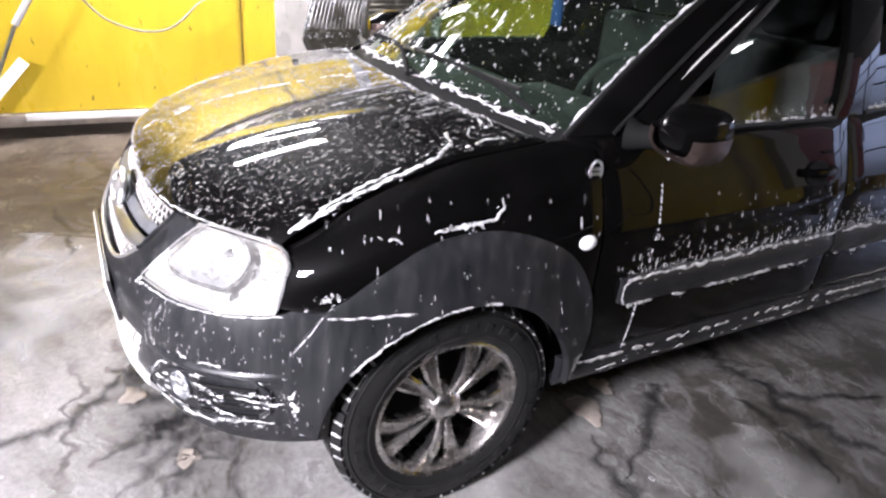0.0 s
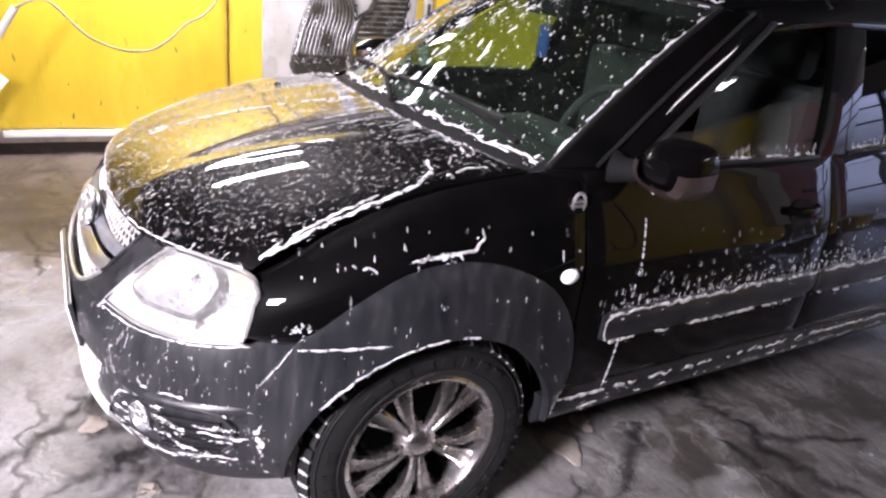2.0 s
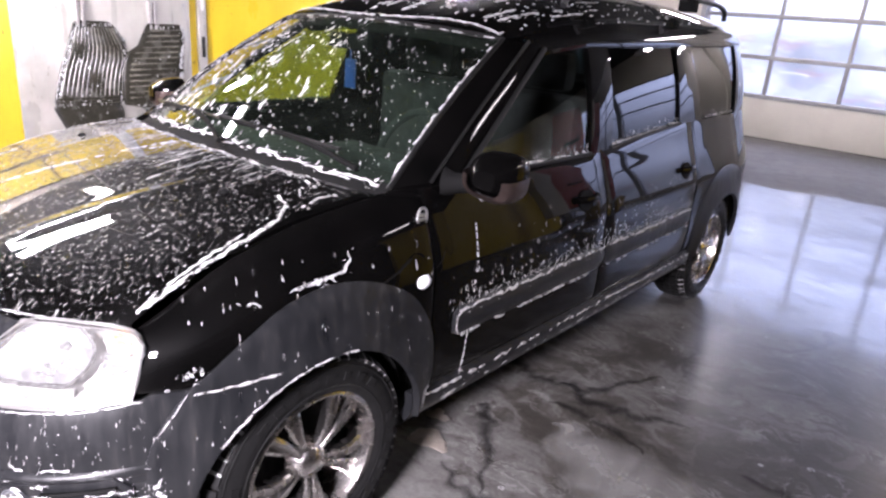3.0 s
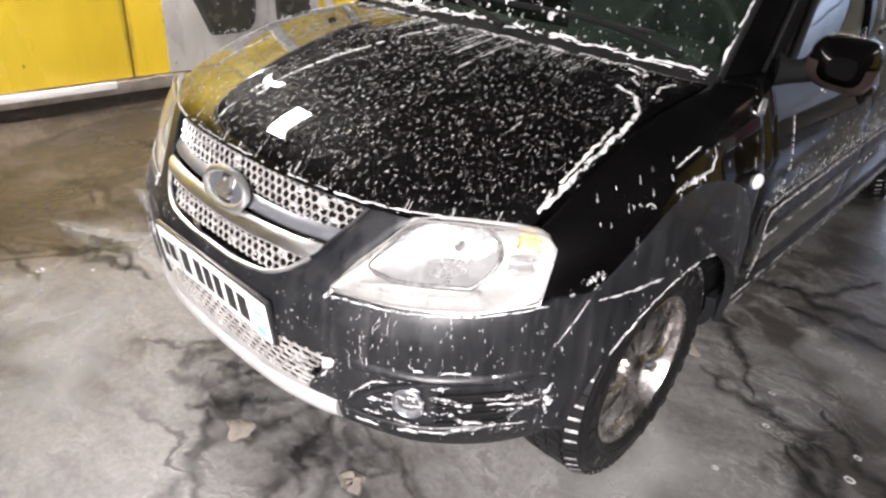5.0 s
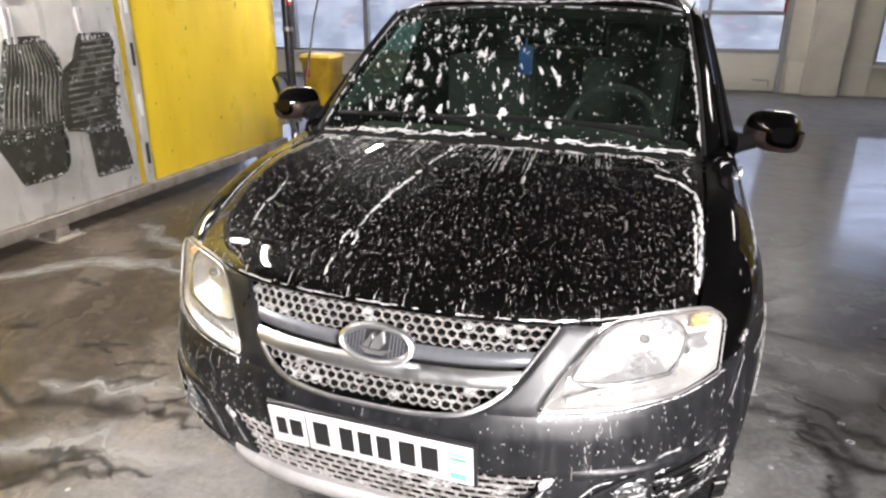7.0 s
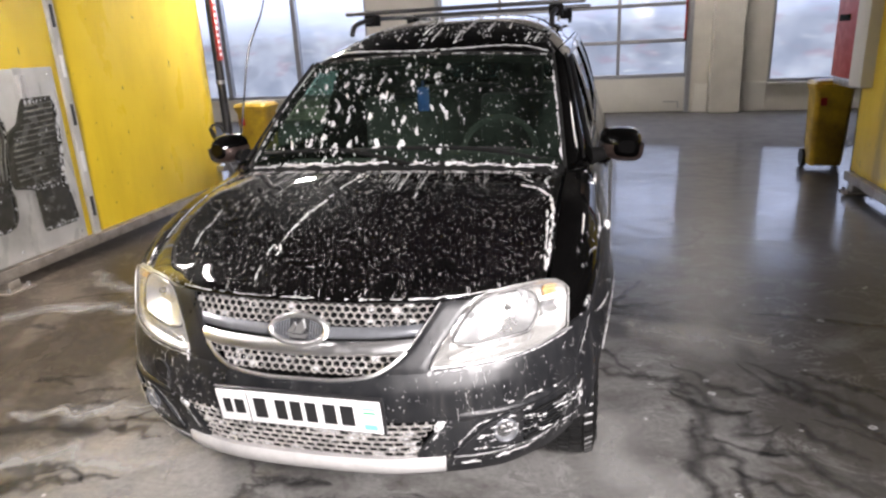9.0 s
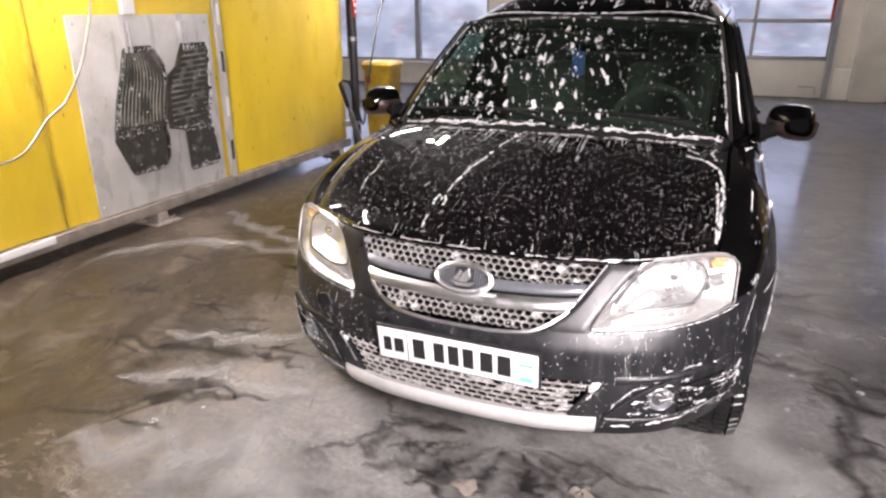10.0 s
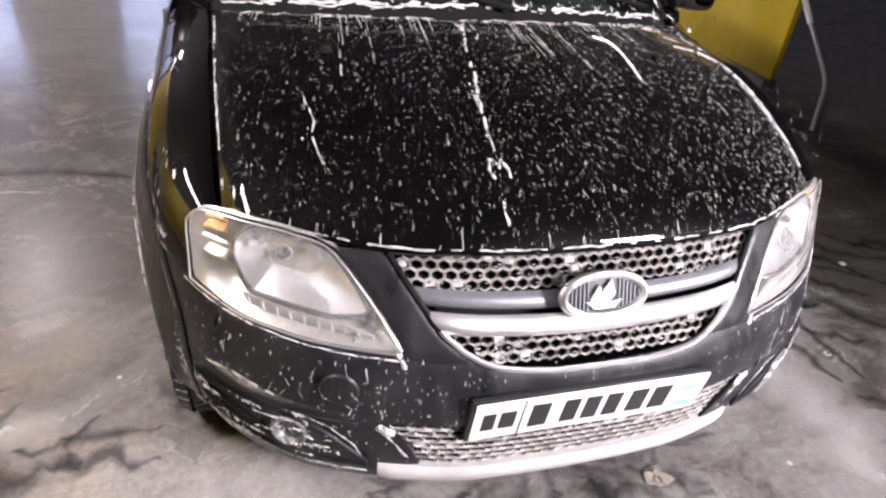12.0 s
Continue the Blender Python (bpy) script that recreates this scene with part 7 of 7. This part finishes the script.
    # seams of the cladding over the bumper's corner
    def clad_line(y, z, side=side):
        p = on_side(y, z, 0.0275)
        return Vector((p.x * side, p.y, p.z))
    def clad_front(y, z, side=side):
        p = on_side(y, z, 0.0105)
        return Vector((p.x * side, p.y, p.z))
    streak(side_foam, clad_line, [(0.455, 0.678), (0.52, 0.677), (0.60, 0.676), (0.66, 0.672)], 0.0042, 0.3, 0.005, 0.0016, gaps=-0.6)
    streak(side_foam, clad_front, [(0.445, 0.672), (0.418, 0.62), (0.394, 0.578)], 0.0018, 0.3, 0.005, 0.0014, gaps=-0.7)
    streak(side_foam, clad_front, [(0.380, 0.47), (0.384, 0.42), (0.39, 0.36)], 0.0016, 0.3, 0.005, 0.0012, gaps=-0.3)
    for k in range(36):
        p, n = surface(clad_front, rng.uniform(0.385, 0.47), rng.uniform(0.33, 0.58))
        w = rng.uniform(0.0008, 0.0022)
        side_foam.drop(p, n, DOWN, w * rng.uniform(1.5, 6), w, 0.0007)
    # seam between bumper and wing
    streak(side_foam, side_uv, [(0.40, 0.684), (0.5, 0.686), (0.62, 0.70)], 0.005, 0.4, 0.005, 0.0016)
    # window foot lines
    for y0, y1 in ((1.75, 2.16), (2.36, 3.06), (3.38, 3.9)):
        def belt_uv(y, v, side=side):
            p = upper(y, lerp_table(BELT, y) + 0.012 + v, -0.006)
            return Vector((p.x * side, p.y, p.z))
        streak(side_foam, belt_uv, [(y0, 0.0), (y1, 0.0)], 0.006, 0.5, 0.005, 0.0022)
        for k in range(40):
            y = rng.uniform(y0, y1)
            p, n = surface(belt_uv, y, rng.uniform(0, 0.03))
            side_foam.drop(p, n, DOWN, rng.uniform(0.003, 0.012), 0.0018, 0.0007)
    for k in range(26):
        a = radians(232 + 108 * rng.random())
        p = Vector((side * (0.920 + 0.080 * math.cos(a)), 1.345 + rng.uniform(-0.03, 0.03), 1.062 + 0.069 * math.sin(a) * (1.0 + 0.16 * math.cos(a))))
        side_foam.drop(p, Vector((0, -0.7, -0.5)), DOWN, rng.uniform(0.003, 0.010), rng.uniform(0.002, 0.005), 0.002)
strip_foam.build("strip_foam", "white soap foam lying along the rubbing strips and sills", RUNS)
side_foam.build("side_foam", "white soap foam lines and drips along the flanks", SUDS)

nose_foam = Blobs()


def nose_uv(x, z):
    p = on_nose(abs(x), z, 0.003)
    return Vector((math.copysign(p.x, x), p.y, p.z))


def pocket_uv(x, z):
    p = on_nose(abs(x), z, 0.017)
    return Vector((math.copysign(p.x, x), p.y, p.z))


for k in range(2400):
    x, z = rng.uniform(-0.78, 0.78), rng.uniform(0.31, 0.63)
    if abs(x) < lerp_table(INTAKE_X, z) + 0.01 and z < 0.47:
        continue
    if abs(x) < 0.27 and 0.43 < z < 0.57:
        continue
    if rng.random() > 0.30 + 1.2 * max(0, abs(x) - 0.45) + 0.5 * noise.noise(Vector((x * 9, z * 7, 2.0))):
        continue
    p, n = surface(nose_uv, x, z)
    w = rng.uniform(0.0006, 0.0015)
    nose_foam.drop(p, n, DOWN, w * rng.uniform(1.2, 5), w, 0.0006)
for s in (1, -1):
    streak(nose_foam, nose_uv, [(s * 0.45, 0.310), (s * 0.55, 0.314), (s * 0.65, 0.330), (s * 0.73, 0.36), (s * 0.765, 0.40)], 0.007, 0.5, 0.005, 0.0025)
    streak(nose_foam, nose_uv, [(s * 0.396, 0.612), (s * 0.55, 0.622), (s * 0.70, 0.643), (s * 0.77, 0.664)], 0.0028, 0.3, 0.004, 0.002, gaps=-0.95)
    streak(nose_foam, nose_uv, [(s * 0.40, 0.625), (s * 0.385, 0.60)], 0.008, 0.4, 0.004, 0.004)
    streak(nose_foam, nose_uv, [(s * 0.43, 0.47), (s * 0.42, 0.455), (s * 0.40, 0.44)], 0.014, 0.6, 0.004, 0.005)
    streak(nose_foam, nose_uv, [(s * 0.60, 0.50), (s * 0.70, 0.515), (s * 0.75, 0.50), (s * 0.77, 0.44)], 0.005, 0.6, 0.006, 0.0016)
    for k in range(16):
        clump(nose_foam, pocket_uv, s * rng.uniform(0.5, 0.76), rng.uniform(0.36, 0.48), 0.03, 0.008, 9, 0.0045, Vector((1, 0.6, -0.4)))
    for k in range(16):
        x, z = s * rng.uniform(0.44, 0.74), rng.uniform(0.50, 0.61)
        streak(nose_foam, nose_uv, [(x, z), (x + rng.gauss(0, 0.006), z - rng.uniform(0.008, 0.03)), (x + rng.gauss(0, 0.010), z - rng.uniform(0.03, 0.05))], rng.uniform(0.0006, 0.0013), 0.7, 0.004, 0.0010)
    streak(nose_foam, nose_uv, [(s * 0.455, 0.345), (s * 0.475, 0.40), (s * 0.52, 0.445), (s * 0.60, 0.478), (s * 0.68, 0.495)], 0.003, 0.5, 0.005, 0.0014)
    streak(nose_foam, nose_uv, [(s * 0.432, 0.47), (s * 0.405, 0.42), (s * 0.372, 0.375)], 0.0035, 0.5, 0.005, 0.0016)
    for k in range(14):
        x = s * rng.uniform(0.5, 0.75)
        z = rng.uniform(0.35, 0.47)
        streak(nose_foam, pocket_uv, [(x, z), (x + s * rng.uniform(0.02, 0.06), z + rng.gauss(0, 0.004))], rng.uniform(0.003, 0.006), 0.6, 0.005, 0.0016)
for k in range(400):
    x = rng.uniform(-0.39, 0.39)
    z = rng.choice([rng.uniform(0.73, 0.79), rng.uniform(0.61, 0.67), rng.uniform(0.35, 0.465)])
    if abs(x) > (lerp_table(GRILLE_X, z) if z > 0.5 else lerp_table(INTAKE_X, z)) - 0.01:
        continue
    p = nose_pt(x, z, -0.010)
    nose_foam.drop(p, Vector((0, -1, 0.3)), Vector((1, 0, 0)), rng.uniform(0.002, 0.007), rng.uniform(0.001, 0.003), 0.002)
nose_foam.build("bumper_foam", "white soap foam flecks and beads on the bumper", SUDS)


# ---------------------------------------------------------------- wet marks and litter on the floor
def feathered_film(name, base, amount, scale, rough):
    """A film on the floor that thins out raggedly towards its edges."""
    m = material(name, base, rough, spec=0.2)
    nt = m.node_tree
    uv = nt.nodes.new("ShaderNodeTexCoord")
    sep = nt.nodes.new("ShaderNodeSeparateXYZ")
    link(m, uv.outputs["UV"], sep.inputs[0])
    u = math_node(m, 'ABSOLUTE', math_node(m, 'SUBTRACT', math_node(m, 'MULTIPLY', sep.outputs[0], 2.0), 1.0))
    body = math_node(m, 'SUBTRACT', 1.0, u)
    v = coords(m)
    rag = math_node(m, 'ADD', math_node(m, 'MULTIPLY', math_node(m, 'SUBTRACT', noise_tex(m, v, scale, 6, 0.65), 0.5), 1.7), math_node(m, 'MULTIPLY', math_node(m, 'SUBTRACT', noise_tex(m, v, scale * 6, 4), 0.5), 0.6))
    fac = ramp(m, math_node(m, 'ADD', body, rag), [(0.10, grey(0)), (1.0, grey(amount))])
    tr = nt.nodes.new("ShaderNodeBsdfTransparent")
    mx = nt.nodes.new("ShaderNodeMixShader")
    link(m, fac, mx.inputs[0])
    link(m, tr.outputs[0], mx.inputs[1])
    link(m, bsdf(m).outputs[0], mx.inputs[2])
    link(m, mx.outputs[0], nt.nodes["Material Output"].inputs["Surface"])
    return m


WET = feathered_film("wet_trickle", (0.022, 0.021, 0.021), 0.58, 8.0, 0.3)
SPLASH = feathered_film("splash_mark", (0.034, 0.032, 0.032), 0.42, 8.0, 0.3)
# puddle brown paints in the yellow partition mirrored in the water
PUDDLE = feathered_film("partition_tinted_puddle", (0.075, 0.062, 0.046), 0.75, 3.2, 0.3)
PALE = feathered_film("pale_floor_suds", (0.34, 0.335, 0.32), 0.55, 5.0, 0.6)
BROWN_WET = "dark wet trickle across the concrete floor"
mark_height = 0.0010


def floor_mark(pts, width, seed, mat=None, name="water_trickle", label=BROWN_WET, category="trickle"):
    """A wandering mark on the floor, thin at its ends."""
    global mark_height
    mark_height += 0.00003
    P = spline([(x, y, mark_height) for x, y in pts], 20)
    width *= 1.5
    n = len(P)
    bm = bmesh.new()
    uv = bm.loops.layers.uv.new("UVMap")
    rows = []
    for i, p in enumerate(P):
        d = (P[min(n - 1, i + 1)] - P[max(0, i - 1)]).normalized()
        s = Vector((-d.y, d.x, 0))
        k = math.sin(math.pi * (0.01 + 0.98 * i / (n - 1))) ** 0.8
        a = width * k * (0.75 + 0.9 * abs(noise.noise(Vector((i * 0.15, seed, 0)))))
        b = width * k * (0.75 + 0.9 * abs(noise.noise(Vector((i * 0.16, seed + 5.5, 3)))))
        c = p + s * width * 0.9 * noise.noise(Vector((i * 0.12, seed, 9)))
        rows.append((bm.verts.new(c + s * a), bm.verts.new(c - s * b)))
    for (a, b), (c, d) in zip(rows, rows[1:]):
        f = bm.faces.new((a, b, d, c))
        for loop, u in zip(f.loops, (0, 1, 1, 0)):
            loop[uv].uv = (u, 0.5)
    ob = part(name, bm, mat or WET, None, smooth=False)
    return tagged(ob, label, category, group="marks on the wet floor", kind="stuff")


SUDS_LABEL = "pale band of soap suds lying on the wet floor"
floor_mark([(-3.0, 0.75), (-2.4, 0.85), (-1.9, 1.05), (-1.5, 1.2)], 0.62, 3, PUDDLE, "puddle", "shallow puddle coloured with the yellow partition's reflection", "puddle")
floor_mark([(-2.7, -0.1), (-2.1, 0.1), (-1.7, 0.12), (-1.35, -0.1)], 0.34, 4, PUDDLE, "puddle", "shallow puddle coloured with the yellow partition's reflection", "puddle")
floor_mark([(-2.95, 1.1), (-2.79, 1.43), (-2.58, 1.66), (-2.22, 1.75), (-1.81, 1.74), (-1.4, 1.66)], 0.085, 5, PALE, "suds_band", SUDS_LABEL, "suds")
floor_mark([(-2.8, 2.4), (-2.7, 2.27), (-2.19, 1.99), (-1.85, 1.98), (-1.4, 2.05)], 0.07, 6, PALE, "suds_band", SUDS_LABEL, "suds")
floor_mark([(-1.75, 0.55), (-1.5, 0.60), (-1.25, 0.68), (-0.95, 0.85)], 0.07, 7, PALE, "suds_band", SUDS_LABEL, "suds")
floor_mark([(-1.62, 0.16), (-1.35, 0.27), (-1.05, 0.33), (-0.7, 0.3)], 0.09, 8, PALE, "suds_band", SUDS_LABEL, "suds")
floor_mark([(-1.45, -0.28), (-1.1, -0.15), (-0.75, -0.1), (-0.3, -0.25)], 0.15, 9, PALE, "suds_band", SUDS_LABEL, "suds")
floor_mark([(0.75, 1.1), (0.95, 0.75), (1.1, 0.3), (1.0, -0.1)], 0.16, 10, PALE, "suds_band", SUDS_LABEL, "suds")
floor_mark([(0.95, 1.9), (1.3, 1.75), (1.7, 1.8)], 0.18, 11, PALE, "suds_band", SUDS_LABEL, "suds")
# channels on the one side of the car
for k, (pts, w) in enumerate((
        ([(-2.05, 0.40), (-1.68, 0.43), (-1.43, 0.50), (-1.20, 0.52), (-1.10, 0.61), (-0.90, 0.63)], 0.045),
        ([(-1.75, -0.15), (-1.42, -0.06), (-1.35, 0.05), (-1.18, 0.13), (-1.03, 0.23), (-0.88, 0.24)], 0.030),
        ([(-2.3, 2.15), (-1.7, 2.2), (-1.1, 2.12)], 0.05),
        ([(0.16, -0.42), (0.12, -0.26), (0.10, -0.15), (0.02, -0.05), (-0.10, 0.06)], 0.03))):
    floor_mark(pts, w, k * 3.7)
# channels on the other side
for k, (pts, w) in enumerate((
        ([(0.80, 1.40), (0.91, 1.34), (1.15, 1.32), (1.22, 1.18), (1.28, 0.89), (1.35, 0.69), (1.36, 0.40)], 0.040),
        ([(1.18, 1.28), (1.39, 1.03), (1.45, 0.92), (1.55, 0.83), (1.78, 0.55)], 0.060),
        ([(1.47, 1.53), (1.64, 1.25), (1.75, 1.17), (1.87, 1.03), (2.0, 0.80)], 0.032),
        ([(1.50, 1.55), (1.77, 1.31), (1.96, 1.14), (2.2, 1.0)], 0.030),
        ([(1.24, 1.0), (1.22, 0.85), (1.23, 0.64), (1.25, 0.40)], 0.035),
        ([(1.6, 2.14), (1.84, 2.10), (2.05, 2.05), (2.4, 2.0)], 0.035))):
    floor_mark(pts, w * 1.15, 30 + k * 3.7)
for k, (pts, w) in enumerate((
        ([(0.45, 2.24), (0.53, 2.21), (0.69, 2.16), (0.84, 2.20), (0.95, 2.28), (1.1, 2.6)], 0.045),
        ([(0.80, 2.18), (1.02, 2.17), (1.15, 2.19), (1.35, 2.30)], 0.045),
        ([(0.85, 2.02), (1.0, 2.04), (1.09, 2.04), (1.30, 1.98)], 0.030),
        ([(0.68, 1.82), (0.71, 1.78), (0.84, 1.61), (1.0, 1.36)], 0.030))):
    floor_mark(pts, w, 60 + k * 3.7)
for k in range(30):
    x, y = rng.uniform(1.15, 2.5), rng.uniform(-0.4, 1.5)
    dx, dy = rng.uniform(0.12, 0.34), rng.uniform(-0.30, -0.08)
    floor_mark([(x, y), (x + 0.5 * dx, y + 0.5 * dy + rng.gauss(0, 0.03)), (x + dx, y + dy)], rng.uniform(0.014, 0.040), 90 + k)
for k in range(20):
    x, y = rng.uniform(-2.7, -1.0), rng.uniform(-0.2, 1.9)
    dx, dy = rng.uniform(0.12, 0.35), rng.uniform(-0.05, 0.15)
    floor_mark([(x, y), (x + 0.5 * dx, y + 0.5 * dy + rng.gauss(0, 0.03)), (x + dx, y + dy)], rng.uniform(0.012, 0.035), 190 + k)
for k in range(24):
    a = radians(190 + 160 * k / 23 + rng.gauss(0, 9))
    r0, r1 = rng.uniform(0.02, 0.25), rng.uniform(0.26, 0.52)
    c, s = math.cos(a), math.sin(a)
    floor_mark([(0.10 + r0 * c * 1.3, 0.36 + r0 * s), (0.10 + 0.5 * (r0 + r1) * c * 1.2 + rng.gauss(0, 0.02), 0.36 + 0.5 * (r0 + r1) * s), (0.10 + r1 * c * 1.15, 0.36 + r1 * s)], rng.uniform(0.018, 0.045), 40 + k, SPLASH, "splash_mark", "dark splash mark on the floor under the bumper", "splash")
# small rings of foam dropped on the floor
for k in range(26):
    x, y = (rng.uniform(0.9, 2.3), rng.uniform(0.2, 2.4)) if k % 2 else (rng.uniform(-2.4, 1.2), rng.uniform(-1.0, 0.0))
    r = rng.uniform(0.006, 0.016)
    bm = bmesh.new()
    tube(bm, [(x + r * math.cos(q), y + r * 0.8 * math.sin(q), 0.003) for q in [2 * math.pi * j / 14 for j in range(14)]], r * 0.3, 5, closed=True, flat=0.5)
    tagged(part("foam_ring", bm, SUDS, None), "small ring of soap foam on the floor", "foam", group="foam drops on the floor", kind="stuff")


def scrap(x, y, size, seed, label):
    """Soggy flat scrap with a ragged outline and soft folds."""
    bm = bmesh.new()
    rows = []
    for j in range(1, 7):
        row = []
        for i in range(26):
            a = 2 * math.pi * i / 26
            r = size * 0.5 * j / 6 * (1 + 0.7 * noise.noise(Vector((math.cos(a) * 1.1, math.sin(a) * 1.1, seed))) + 0.18 * noise.noise(Vector((math.cos(a) * 4, math.sin(a) * 4, seed + 3))))
            px, py = r * math.cos(a), r * 0.72 * math.sin(a)
            row.append(bm.verts.new((x + px, y + py, 0.003 + 0.16 * size * (1 - j / 6.5) * abs(noise.noise(Vector((px * 22, py * 22, seed)))))))
        rows.append(row)
    bm.faces.new(rows[0])
    for p, q in zip(rows, rows[1:]):
        for i in range(26):
            bm.faces.new((p[i], p[(i + 1) % 26], q[(i + 1) % 26], q[i]))
    ob = part("paper_scrap", bm, PAPER, None)
    solid = ob.modifiers.new("thickness", 'SOLIDIFY')
    solid.thickness = 0.002
    tagged(ob, label, "litter", group="scraps on the floor")


scrap(0.03, 0.08, 0.11, 3, "soggy beige paper scrap lying on the wet floor")
scrap(0.69, 1.46, 0.16, 8, "soggy brown leaf litter on the wet floor")
scrap(0.39, 0.19, 0.09, 5, "small soggy paper scrap lying on the wet floor")
scrap(0.60, 1.60, 0.10, 9, "flattened soggy leaf on the wet floor")
